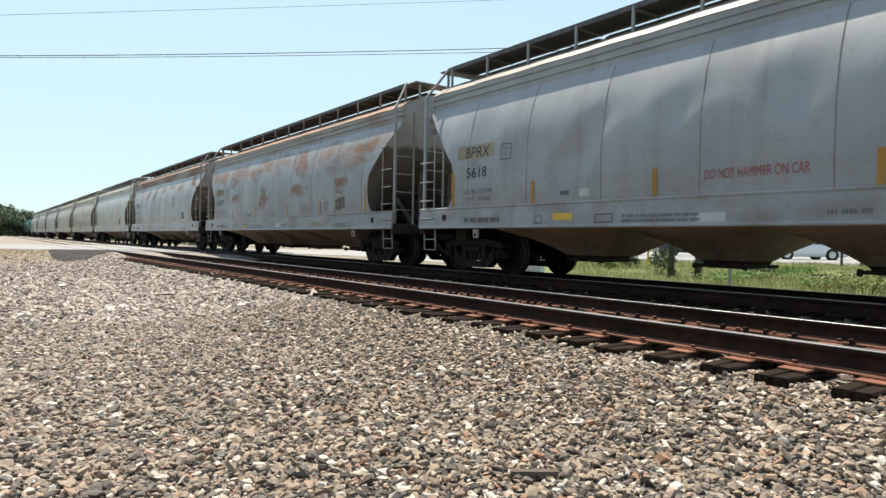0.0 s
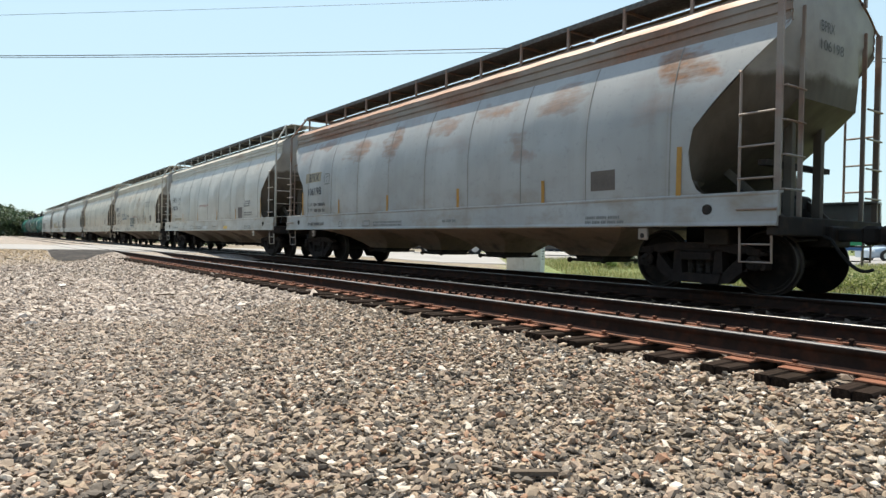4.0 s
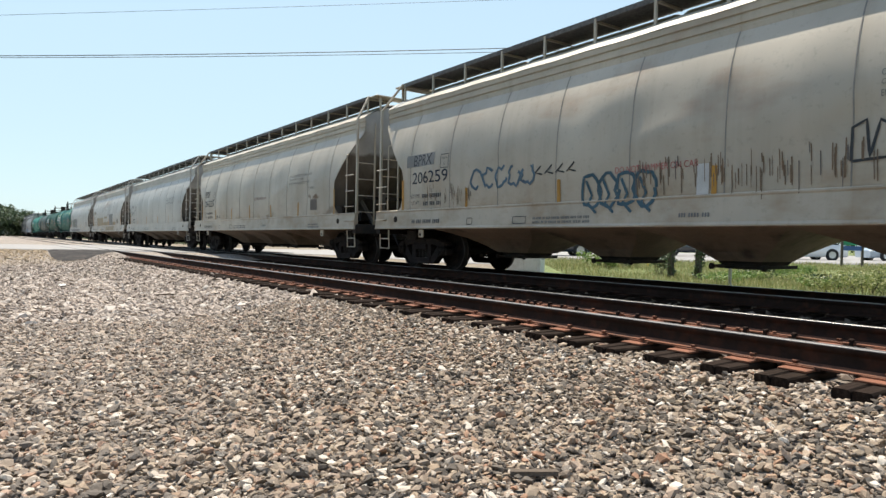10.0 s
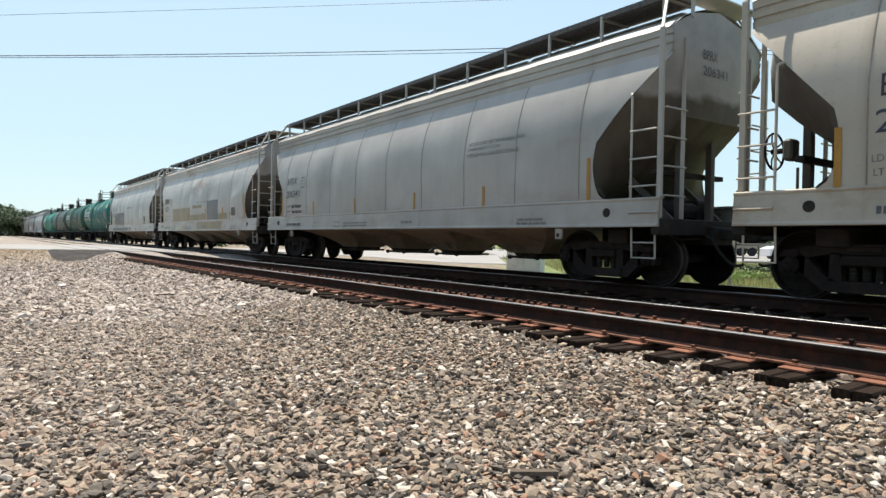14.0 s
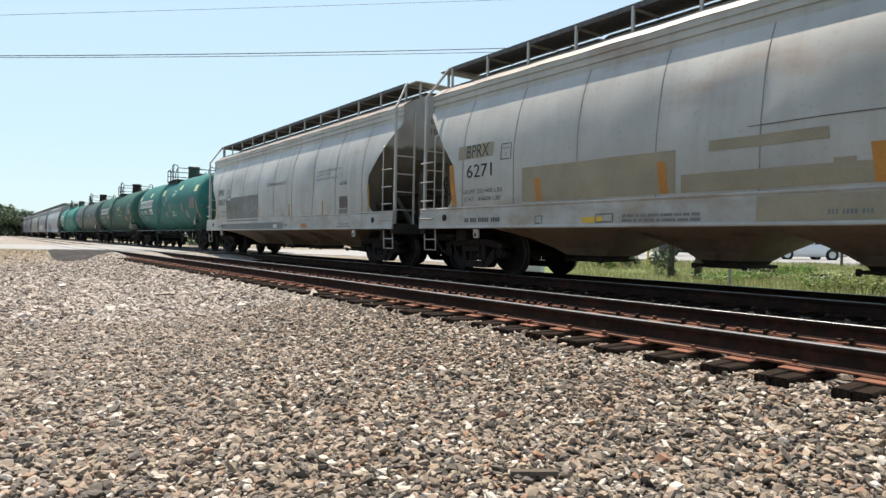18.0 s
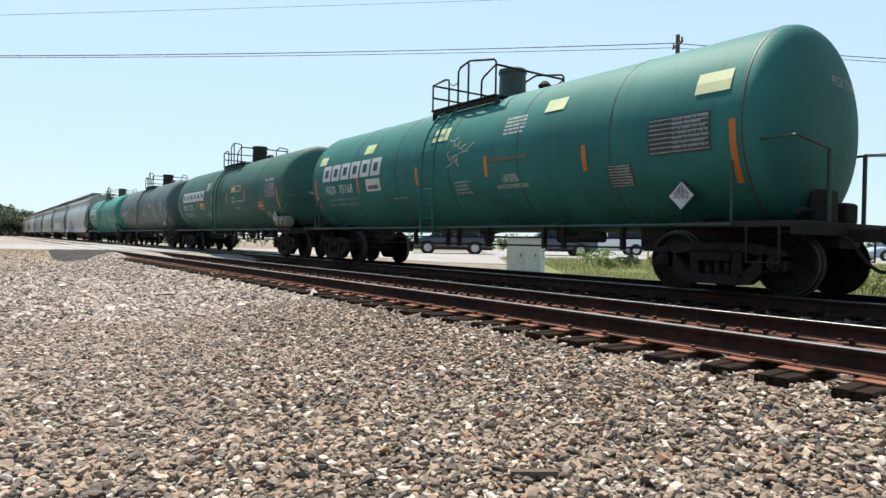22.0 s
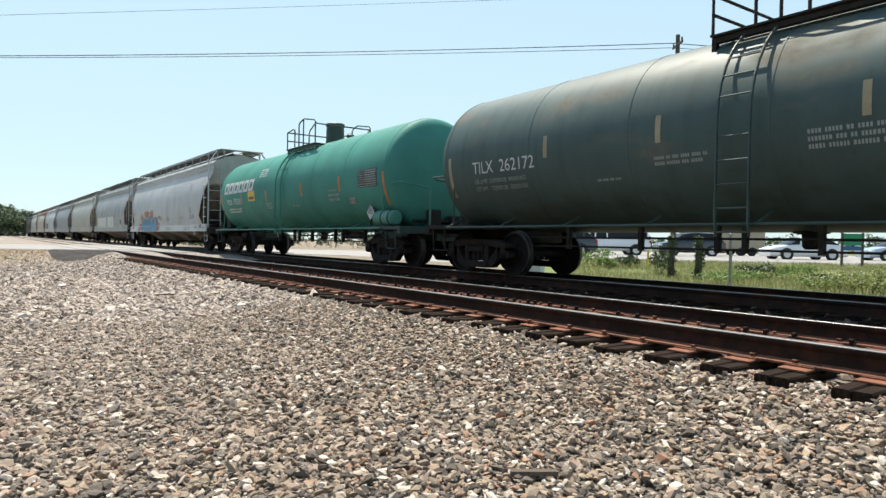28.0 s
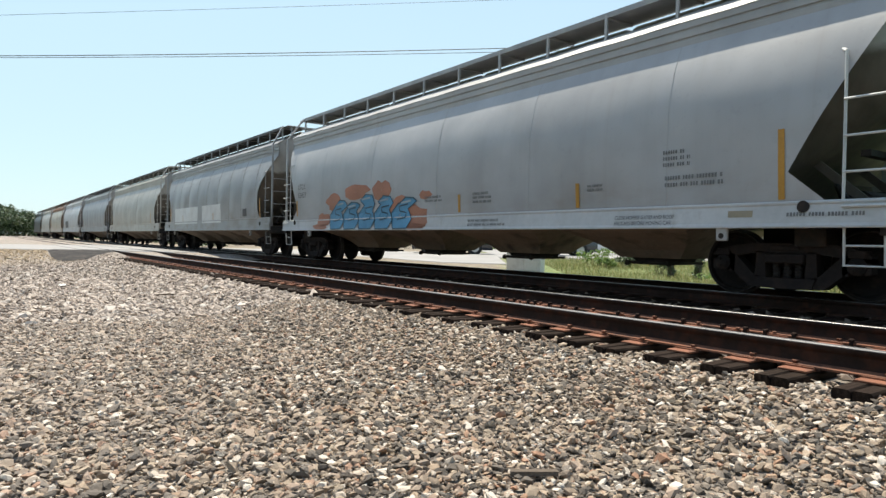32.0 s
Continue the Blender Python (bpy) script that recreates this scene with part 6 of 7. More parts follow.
# graffiti: tags on the cream hopper, a large piece on the smooth grey one
tag_black = grained("black_spray_paint", (0.02, 0.02, 0.022), 0.5, 0, 9, 0.3)
tag_blue_grey = grained("faded_blue_spray_paint", (0.08, 0.14, 0.19), 0.6, 0, 9, 0.4)
pale_blue = grained("pale_blue_spray_paint", (0.3, 0.38, 0.42), 0.6, 0, 9, 0.3)
tag_blue = grained("sky_blue_spray_paint", (0.07, 0.26, 0.42), 0.5, 0, 4, 0.25)
tag_orange = grained("salmon_spray_paint", (0.4, 0.17, 0.1), 0.6, 0, 4, 0.3)
tag_teal = grained("dark_teal_spray_paint", (0.03, 0.085, 0.12), 0.5, 0, 9, 0.3)
drip = grained("ochre_drips", (0.16, 0.1, 0.055), 0.6, 0, 9, 0.4)
H = 8.075
rg = random.Random(5)
for i in range(5):
    x = -H + 4.2 + i * 0.38
    part("graffiti_stroke", ribbon(loop(x, 1.98, 0.17, 0.19, 12, 0.3, i, 0.6 * i, 0.6 * i + 5.0), 0.06, 0.0040, sk), tag_blue_grey, car_graf, "faded blue sprayed tag")
for i in range(4):
    x = -H + 5.9 + i * 0.28
    part("graffiti_stroke", ribbon([(x, 1.95), (x + 0.18, 2.1), (x + 0.05, 1.98), (x + 0.22, 1.94)], 0.03, 0.0040, sk), tag_black, car_graf, "thin black tag")
for i in range(4):
    x = -H + 7.3 + i * 0.36
    part("graffiti_stroke", ribbon(loop(x, 1.57, 0.21, 0.27, 14, 0.14, 30 + i), 0.06, 0.0050, sk), tag_teal, car_graf, "dark teal bubble tag")
    part("graffiti_stroke", ribbon([(x - 0.1, 1.75), (x + 0.02, 1.5), (x - 0.06, 1.36), (x + 0.12, 1.2)], 0.05, 0.0060, sk), tag_teal, car_graf, "dark teal sprayed line")
part("graffiti_stroke", ribbon([(-H + 11.3, 1.72), (-H + 11.3, 2.12), (-H + 11.45, 2.2), (-H + 11.5, 1.75), (-H + 11.6, 2.18), (-H + 11.72, 2.1), (-H + 11.72, 1.74), (-H + 11.3, 1.72)], 0.035, 0.0040, sk), tag_black, car_graf, "angular black tag")
for i in range(150):
    x = -H + (rg.uniform(8.2, 12.4) if i % 4 else rg.uniform(2.2, 4.0))
    z = rg.uniform(1.7, 2.02)
    part("paint_drip", ribbon([(x, z), (x + 0.01, z - rg.uniform(0.1, 0.42))], rg.uniform(0.007, 0.018), 0.006, sk), rg.choice((drip, drip, drip, brown_decal)), car_graf, "dried paint drip")
H = 9.05
for i, (x, z, rx, rz) in enumerate(((3.2, 1.25, 0.45, 0.2), (3.9, 1.75, 0.5, 0.25), (5.2, 2.0, 0.7, 0.2), (6.6, 1.95, 0.5, 0.25), (7.6, 1.5, 0.55, 0.25), (8.2, 1.2, 0.6, 0.28), (8.6, 1.75, 0.25, 0.1), (3.0, 1.05, 0.5, 0.09), (8.1, 1.02, 0.55, 0.08))):
    part("graffiti_cloud", blob(loop(-H + x, z, rx, rz, 16, 0.22, 50 + i)[:-1], 0.003, sk2), tag_orange, graf_car2, "salmon orange sprayed cloud")
for i in range(5):
    x = -H + 4.1 + i * 0.88
    r = random.Random(70 + i)
    lean = r.uniform(-0.1, 0.22)
    w, top_ = r.uniform(0.46, 0.52), r.uniform(1.68, 1.86)
    o = [(x - w * 0.8, 0.97), (x + w * 0.5, 0.98), (x + w * 0.9, 1.2), (x + w * 0.55, 1.45), (x + w + lean, 1.62), (x + w * 0.7 + lean, top_), (x + lean, top_ + 0.03), (x - w * 0.6 + lean, top_ - 0.12), (x - w * 0.3, 1.6), (x - w, 1.38), (x - w * 0.95, 1.15)]
    part("graffiti_letter", blob(o, 0.0042 + i * 0.0005, sk2), tag_blue, graf_car2, "blue bubble shape of a graffiti piece")
    part("graffiti_outline", ribbon(o + [o[0]], 0.03, 0.017, sk2), tag_teal, graf_car2, "black outline of a graffiti shape")
    part("graffiti_outline", ribbon([(x - 0.22, 1.2), (x + 0.16, 1.24), (x + 0.2, 1.36), (x - 0.1, 1.4), (x - 0.12, 1.52), (x + 0.28, 1.56)], 0.035, 0.018, sk2), tag_teal, graf_car2, "inner dark line")
    part("graffiti_shine", ribbon([(x - w * 0.4 + lean, top_ - 0.1), (x + w * 0.5 + lean, top_ - 0.06)], 0.05, 0.018, sk2), pale_blue, graf_car2, "pale blue highlight")

X = -7.18
for i in range(7):
    part("graffiti_stroke", ribbon(loop(X + 10.9 + 0.14 * (i % 3), 2.5 - i * 0.15, 0.24 - 0.015 * i, 0.15, 14, 0.2, 90 + i), 0.025, 0.0060, tank_skin), pale_blue, tilx, "thin pale blue sprayed loop")
cream_scrawl = grained("cream_chalk_scrawl", (0.5, 0.48, 0.36), 0.7, 0, 9, 0.3)
# a looping pale scrawl and a faint green tag on the grey repainted patch
H = 8.125
sk8 = SKINS[patched.name]
for i in range(9):
    r = random.Random(200 + i)
    x = -H + 4.92 + i * 0.17
    z = 1.86 + r.uniform(-0.04, 0.05)
    part("graffiti_stroke", ribbon(loop(x, z, r.uniform(0.05, 0.1), r.uniform(0.1, 0.2), 12, 0.25, 210 + i, r.uniform(0, 3), r.uniform(5.5, 8.5)), 0.016, 0.0060, sk8), pale_spray, patched, "thin pale sprayed scrawl")
for i, pts in enumerate(([(5.35, 1.62), (5.6, 1.66), (5.42, 1.58), (5.7, 1.6)], [(5.8, 2.05), (6.05, 2.12), (5.95, 1.7)], [(6.2, 1.95), (6.5, 1.72), (6.3, 1.6), (6.8, 1.85)])):
    part("graffiti_stroke", ribbon([(-H + x, z) for x, z in pts], 0.016, 0.0060, sk8), pale_spray, patched, "thin pale sprayed scrawl")
for i in range(6):
    x = -H + 2.95 + i * 0.24
    part("graffiti_stroke", ribbon([(x, 1.78), (x + 0.03, 2.05), (x + 0.12, 1.88), (x + 0.2, 2.08), (x + 0.22, 1.76)], 0.05, 0.011, sk8), green_spray, patched, "faint green sprayed tag")
# chalky scrawl on the teal tank
for i in range(7):
    r = random.Random(240 + i)
    x, z = -7.005 + 7.25 + (i % 4) * 0.17, 2.95 - i * 0.09
    part("graffiti_stroke", ribbon(loop(x, z, r.uniform(0.05, 0.13), r.uniform(0.05, 0.11), 10, 0.3, 250 + i, r.uniform(0, 3), r.uniform(4.5, 7.5)), 0.018, 0.0060, tank_skin), cream_scrawl, prox, "thin cream scrawl")
part("graffiti_stroke", ribbon([(0.1, 2.32), (0.32, 2.4), (0.2, 2.5), (0.7, 2.62), (1.05, 2.78)], 0.018, 0.0060, tank_skin), cream_scrawl, prox, "thin cream scrawl")


# ---- sky line and things beside the tracks ----
leaf = shader("summer_leaves", 0.6)
_n = Nodes(leaf)
_geo = _n.add("ShaderNodeNewGeometry")
_n.color(_n.ramp(_geo.outputs["Random Per Island"], [(0.0, (0.03, 0.055, 0.02)), (0.5, (0.055, 0.09, 0.032)), (1.0, (0.095, 0.135, 0.05))]))
grass_mat = shader("tall_grass", 0.6)
_n = Nodes(grass_mat)
_geo = _n.add("ShaderNodeNewGeometry")
_n.color(_n.ramp(_geo.outputs["Random Per Island"], [(0.0, (0.11, 0.135, 0.04)), (0.4, (0.22, 0.235, 0.08)), (0.7, (0.34, 0.32, 0.14)), (1.0, (0.48, 0.42, 0.24))]))
thin_leaf(grass_mat)
white_metal = grained("white_painted_cabinet", (0.62, 0.62, 0.6), 0.45, 0, 2, 0.15, 0, (0.4, 0.38, 0.35), 0.6)
pole_wood = grained("weathered_pole_timber", (0.09, 0.075, 0.06), 0.9, 0, 3, 0.4, 0.4)
grey_steel = grained("galvanised_post", (0.3, 0.3, 0.3), 0.5, 0.5, 6, 0.3)


def at_plan(s, d):
    p = SIDE * s + FWD * d
    return Vector((p.x, p.y, ground_z(p.x, p.y)))


def blade_mesh(points, height, width, rng, lean=0.4):
    """Many separate grass blades, each a bent tapering strip."""
    v, f = [], []
    for x, y, z in points:
        h = height * rng.uniform(0.5, 1.3)
        a = rng.uniform(0, 6.283)
        dx, dy = math.cos(a), math.sin(a)
        w = width * rng.uniform(0.6, 1.3)
        l = h * lean * rng.uniform(0.2, 1.0)
        b = len(v)
        v += [(x - dy * w, y + dx * w, z - 0.02), (x + dy * w, y - dx * w, z - 0.02), (x + dx * l * 0.4 + dy * w * 0.7, y + dy * l * 0.4 - dx * w * 0.7, z + h * 0.6),
              (x + dx * l * 0.4 - dy * w * 0.7, y + dy * l * 0.4 + dx * w * 0.7, z + h * 0.6), (x + dx * l, y + dy * l, z + h)]
        f += [(b, b + 1, b + 2, b + 3), (b + 3, b + 2, b + 4)]
    me = bpy.data.meshes.new("blades")
    me.from_pydata(v, [], f)
    return me


def leaf_cloud(blobs, count, size, rng):
    """Leaf clumps scattered through overlapping uneven blobs (x, y, z, rx, ry, rz)."""
    v, f = [], []
    tot = sum(b[3] * b[5] for b in blobs)
    for bx, by, bz, rx, ry, rz in blobs:
        for _ in range(max(3, int(count * rx * rz / tot))):
            d = Vector((rng.gauss(0, 1), rng.gauss(0, 1), rng.gauss(0, 1))).normalized() * rng.uniform(0.55, 1.08)
            c = Vector((bx + d.x * rx, by + d.y * ry, bz + d.z * rz))
            u = Vector((rng.gauss(0, 1), rng.gauss(0, 1), rng.gauss(0, 0.6))).normalized()
            w = u.cross(Vector((rng.gauss(0, 1), rng.gauss(0, 1), rng.gauss(0, 1)))).normalized()
            k = size * rng.uniform(0.6, 1.4)
            b = len(v)
            v += [tuple(c - u * k), tuple(c + w * k * 0.55), tuple(c + u * k), tuple(c - w * k * 0.55)]
            f.append((b, b + 1, b + 2, b + 3))
    me = bpy.data.meshes.new("leaves")
    me.from_pydata(v, [], f)
    return me


def spot(px, depth):
    """A place on the ground from the angle across the view and the distance ahead."""
    return at_plan((px - 784) / 1150 * depth, depth)


ROAD_TURN = math.atan2(SIDE.y, SIDE.x)

# ---- parked and waiting cars ----
glass = shader("dark_car_glass", 0.2, 0.0, (0.012, 0.015, 0.018), spec=0.2)
tyre = grained("tyre_rubber", (0.02, 0.02, 0.02), 0.85, 0, 8, 0.3)
rim_alloy = shader("alloy_rim", 0.3, 0.9, (0.5, 0.5, 0.52))
lamp_red = shader("tail_lamp_lens", 0.2, 0.0, (0.35, 0.02, 0.015))
lamp_clear = shader("head_lamp_lens", 0.1, 0.0, (0.7, 0.72, 0.72))


def car_coat(name, color):
    m = shader(name, 0.25, 0.0, color)
    n = Nodes(m)
    n.b.inputs["Coat Weight"].default_value = 0.6
    n.color(n.mix(n.math("MULTIPLY", n.noise(3.0, detail=5), 0.25), color, tuple(c * 0.7 + 0.02 for c in color)))
    return m


SHAPES = {  # stations along the car from its nose: x, belt height; then the cabin's stations: x, roof height
    "sedan": (4.7, 1.80, [(0.0, 0.62), (0.25, 0.74), (1.25, 0.92), (1.9, 0.96), (3.6, 0.98), (4.45, 0.98), (4.7, 0.86)],
              [(1.05, 0.90), (1.85, 1.36), (2.5, 1.45), (3.2, 1.42), (4.15, 0.97)], 2.72, 0.33, 0.2),
    "suv": (4.7, 1.86, [(0.0, 0.72), (0.2, 0.9), (1.2, 1.05), (1.9, 1.08), (4.2, 1.1), (4.6, 1.08), (4.7, 0.95)],
            [(1.0, 1.04), (1.7, 1.58), (2.4, 1.68), (3.8, 1.66), (4.55, 1.08)], 2.75, 0.36, 0.25),
    "van": (5.3, 1.95, [(0.0, 0.75), (0.15, 0.95), (0.9, 1.12), (1.5, 1.15), (5.1, 1.15), (5.25, 1.12), (5.3, 1.0)],
            [(0.75, 1.12), (1.5, 1.78), (2.2, 1.92), (5.0, 1.92), (5.22, 1.14)], 3.3, 0.36, 0.3),
}


def vehicle(kind, at, turn, coat, label):
    length, width, belt, roof, base, wr, clear = SHAPES[kind]
    car = thing("parked_car", Matrix.Translation(at) @ Matrix.Rotation(turn, 4, "Z"), label, "car", "vehicles behind the train")
    hw = width / 2
    rows = []
    for x, h in belt:
        nose = 1 - 0.16 * (1 - smoothstep(0, 0.5, min(x, length - x)))
        w = hw * nose
        rows.append([(x - length / 2, y * w, z) for y, z in ((-0.86, clear), (-0.98, clear + 0.12), (-1.0, clear + 0.36), (-0.97, h - 0.12), (-0.9, h - 0.02), (-0.5, h + 0.02), (0.5, h + 0.02), (0.9, h - 0.02),
                                                             (0.97, h - 0.12), (1.0, clear + 0.36), (0.98, clear + 0.12), (0.86, clear))])
    g = Geo().quad_grid(rows, True)
    n = len(rows[0])
    g.f += [tuple(range(n)), tuple(len(g.v) - 1 - i for i in range(n))]
    body = part("body", g, coat, car, smooth=True)
    # wheel arches are dark liners proud of the body
    rows = []
    for x, h in roof:
        b = np.interp(x, [p[0] for p in belt], [p[1] for p in belt]) - 0.03
        k = (h - b) / 0.6
        wt = hw * (0.9 - 0.14 * min(1, max(0, k)))
        rows.append([(x - length / 2, -hw * 0.9, b), (x - length / 2, -wt, max(b + 0.001, h - 0.05)), (x - length / 2, -wt * 0.8, h), (x - length / 2, wt * 0.8, h), (x - length / 2, wt, max(b + 0.001, h - 0.05)), (x - length / 2, hw * 0.9, b)])
    part("windows", Geo().quad_grid(rows), glass, car, "dark tinted windows", smooth=True)
    lo, hi = roof[1][0], roof[-2][0]
    top = []
    for x, h in roof[1:-1]:
        wt = hw * 0.77
        top.append([(x - length / 2, -wt, h - 0.045), (x - length / 2, -wt * 0.8, h + 0.012), (x - length / 2, wt * 0.8, h + 0.012), (x - length / 2, wt, h - 0.045)])
    part("roof", Geo().quad_grid(top), coat, car, smooth=True)
    for s in (-1, 1):
        for i, (x, h) in enumerate(roof[1:-1]):
            b = np.interp(x, [p[0] for p in belt], [p[1] for p in belt])
            part("pillar", Geo().flat_bar((x - length / 2 + (0.1 if i else -0.06), s * hw * 0.9, b - 0.03), (x - length / 2 + 0.02, s * hw * 0.775, h - 0.03), 0.09, 0.04), coat, car)
        for x in ((length - base) / 2 - 0.05, (length + base) / 2 - 0.05):
            w = part("wheel", shared(("tyre", wr), lambda: Geo().turned([(-0.1, wr * 0.62), (-0.11, wr * 0.9), (-0.08, wr), (0.08, wr), (0.11, wr * 0.9), (0.1, wr * 0.62)], 20), True), tyre, car, "", (x - length / 2, s * (hw - 0.09), wr))
            part("rim", shared(("rim", wr), lambda: Geo().turned([(-0.115, wr * 0.5), (-0.118, wr * 0.64), (0.118, wr * 0.64), (0.115, wr * 0.5)], 14), True), rim_alloy, w, "bright alloy rim")
            part("wheel_arch", shared(("arch", wr, s), lambda: Geo().turned([(s * 0.0, wr * 1.16), (s * 0.075, wr * 1.16)], 20)), black_hose, car, "", (x - length / 2, s * (hw - 0.07), wr))
        part("head_lamp", Geo().box(-length / 2 + 0.02, -length / 2 + 0.3, s * hw * 0.7 - 0.16, s * hw * 0.7 + 0.16, belt[1][1] - 0.2, belt[1][1] - 0.08, 0.02), lamp_clear, car)
        part("tail_lamp", Geo().box(length / 2 - 0.12, length / 2 - 0.005, s * hw * 0.74 - 0.14, s * hw * 0.74 + 0.14, belt[-2][1] - 0.26, belt[-2][1] - 0.1, 0.02), lamp_red, car)
    return car


black_coat = car_coat("black_car_paint", (0.016, 0.018, 0.022))
navy_coat = car_coat("charcoal_car_paint", (0.03, 0.035, 0.042))
white_coat = car_coat("white_car_paint", (0.72, 0.73, 0.74))
silver_coat = car_coat("pale_blue_car_paint", (0.35, 0.42, 0.5))
vehicle("suv", spot(800, 38.6), ROAD_TURN, black_coat, "black sport utility vehicle waiting on the road")
vehicle("suv", spot(982, 38.6), ROAD_TURN, navy_coat, "charcoal sport utility vehicle waiting on the road")
vehicle("van", spot(1078, 45.5), ROAD_TURN, white_coat, "white van parked in the lot")
vehicle("suv", spot(1218, 46.5), ROAD_TURN, navy_coat, "dark sport utility vehicle parked in the lot")
vehicle("sedan", spot(1420, 40.0), ROAD_TURN, white_coat, "white sedan standing beside the grassy verge")
vehicle("sedan", spot(1592, 41.0), ROAD_TURN, silver_coat, "pale blue sedan parked on concrete")

# a tan box trailer among the cars
p = spot(1300, 52)
tr = thing("box_trailer", Matrix.Translation(p) @ Matrix.Rotation(ROAD_TURN, 4, "Z"), "tan box trailer parked in the lot", "trailer", "vehicles behind the train")
tan_panel = grained("tan_trailer_panel", (0.36, 0.3, 0.22), 0.6, 0, 2, 0.2)
part("trailer_body", Geo().box(-1.9, 1.9, -1.1, 1.1, 0.55, 2.5, 0.05), tan_panel, tr)
part("trailer_frame", Geo().box(-2.6, 1.9, -0.6, 0.6, 0.42, 0.55, 0.02), dark_iron, tr)
for s in (-1, 1):
    for x in (0.1, 0.9):
        part("wheel", shared(("tyre", 0.36), lambda: Geo()), tyre, tr, "", (x, s * 1.0, 0.36))

# ---- signal cabinet ----
c = spot(931, 24.5)
cab = thing("signal_cabinet", Matrix.Translation(c) @ Matrix.Rotation(ROAD_TURN - 0.3, 4, "Z"), "white metal signal cabinet beside the crossing", "cabinet")
part("cabinet_body", Geo().box(-0.64, 0.64, -0.5, 0.5, 0.06, 1.36, 0.02), white_metal, cab)
part("cabinet_roof", Geo().box(-0.68, 0.68, -0.54, 0.54, 1.36, 1.43, 0.03), white_metal, cab)
part("cabinet_plinth", Geo().box(-0.7, 0.7, -0.56, 0.56, -0.1, 0.06, 0.02), concrete, cab, "concrete plinth")
for x in (-0.52, 0.03):
    d = part("cabinet_door", Geo().box(x, x + 0.49, -0.518, -0.5, 0.16, 1.28, 0.006), white_metal, cab)
    part("door_handle", Geo().box(x + 0.4, x + 0.44, -0.55, -0.518, 0.66, 0.78, 0.008), dark_iron, d)
g = Geo()
_r = random.Random(4)
for i in range(7):
    y = -0.3
    while y < 0.25:
        l = _r.uniform(0.05, 0.18)
        g.box(0.641, 0.644, y, y + l, 1.16 - i * 0.1, 1.2 - i * 0.1)
        y += l + 0.04
tagged(part("stencilled_notice", g, grey_letters, cab), "rows of grey stencilling", kind="stuff")

# ---- posts ----
for px, d in ((1188, 23.6), (1237, 23.4)):
    p = spot(px, d)
    vp = thing("vine_covered_post", p, "timber post wrapped in green vines in the grass", "post", "posts in the verge")
    part("post", Geo().box(-0.09, 0.09, -0.09, 0.09, -0.3, 1.45, 0.015), pole_wood, vp)
    rg = random.Random(px)
    part("vines", leaf_cloud([(rg.uniform(-0.06, 0.06), rg.uniform(-0.05, 0.05), z * 0.2 + 0.05, 0.17, 0.17, 0.16) for z in range(8)], 900, 0.045, rg), leaf, vp, "clinging vine leaves")
p = spot(1293, 18.0)
sp = thing("steel_post", p, "slim grey steel post standing in tall grass", "post", "posts in the verge")
part("post", Geo().box(-0.035, 0.035, -0.03, 0.03, -0.3, 1.55, 0.006), grey_steel, sp)
p = spot(1147, 30.0)
ms = thing("marker_stake", p, "yellow plastic marker stake in the grass", "marker")
part("stake", Geo().box(-0.05, 0.05, -0.015, 0.015, -0.2, 0.72, 0.008), yellow_sign, ms)
p = (spot(1490, 33.0) + spot(1526, 33.0)) / 2
sg = thing("roadside_sign", Matrix.Translation(p) @ Matrix.Rotation(ROAD_TURN, 4, "Z"), "green sign board on two dark posts", "sign")
for x in (-0.52, 0.52):
    part("sign_post", Geo().box(x - 0.05, x + 0.05, -0.05, 0.05, -0.4, 1.75, 0.01), pole_wood, sg)
part("sign_board", Geo().box(-0.48, 0.48, -0.03, 0.03, 1.1, 1.7, 0.006), grained("green_sign_paint", (0.02, 0.26, 0.13), 0.5, 0, 3, 0.2), sg)
part("lower_panel", Geo().box(-0.47, 0.47, -0.028, 0.028, 0.84, 1.07, 0.006), grained("blue_sign_paint", (0.05, 0.12, 0.32), 0.5, 0, 3, 0.2), sg, "blue lower panel")

# ---- utility pole and overhead wires ----
top = Vector((-27.6, 39.0, 15.2))
foot = spot(1191, 45.0)
up = thing("utility_pole", foot, "weathered timber utility pole with a short crossarm", "utility pole")
part("pole", Geo().turned([(-0.5, 0.2), (top.z - foot.z, 0.14)], 12, "z"), pole_wood, up, smooth=True)
part("crossarm", Geo().box(-0.06, 0.06, -0.9, 0.9, top.z - foot.z - 0.75, top.z - foot.z - 0.6, 0.01), pole_wood, up, "", Matrix.Rotation(ROAD_TURN, 4, "Z"))
for y in (-0.8, 0.8):
    part("insulator", Geo().turned([(top.z - foot.z - 0.6, 0.04), (top.z - foot.z - 0.5, 0.07), (top.z - foot.z - 0.42, 0.05), (top.z - foot.z - 0.38, 0.06)], 8, "z"), dark_iron, up, "", Matrix.Rotation(ROAD_TURN, 4, "Z") @ Matrix.Translation((0, y, 0)))
wire_mat = shader("black_cable", 0.6, 0.0, (0.012, 0.014, 0.018))


def wire(name, a, b, sag, r, label):
    a, b = Vector(a), Vector(b)
    pts = []
    n = 40
    for i in range(n + 1):
        t = i / n
        p = a.lerp(b, t)
        p.z -= sag * 4 * t * (1 - t)
        pts.append(p)
    g = Geo().bar(pts, r, 5)
    return tagged(part(name, g, wire_mat), label, "cable", "overhead wires")


def aim(px, py, depth):
    """The place at that depth, seen in that direction from the eye."""
    m = VIEW.to_3x3()
    return Vector(EYE) + m @ Vector(((px - 784) / 1150, (441 - py) / 1150, -1)) * depth


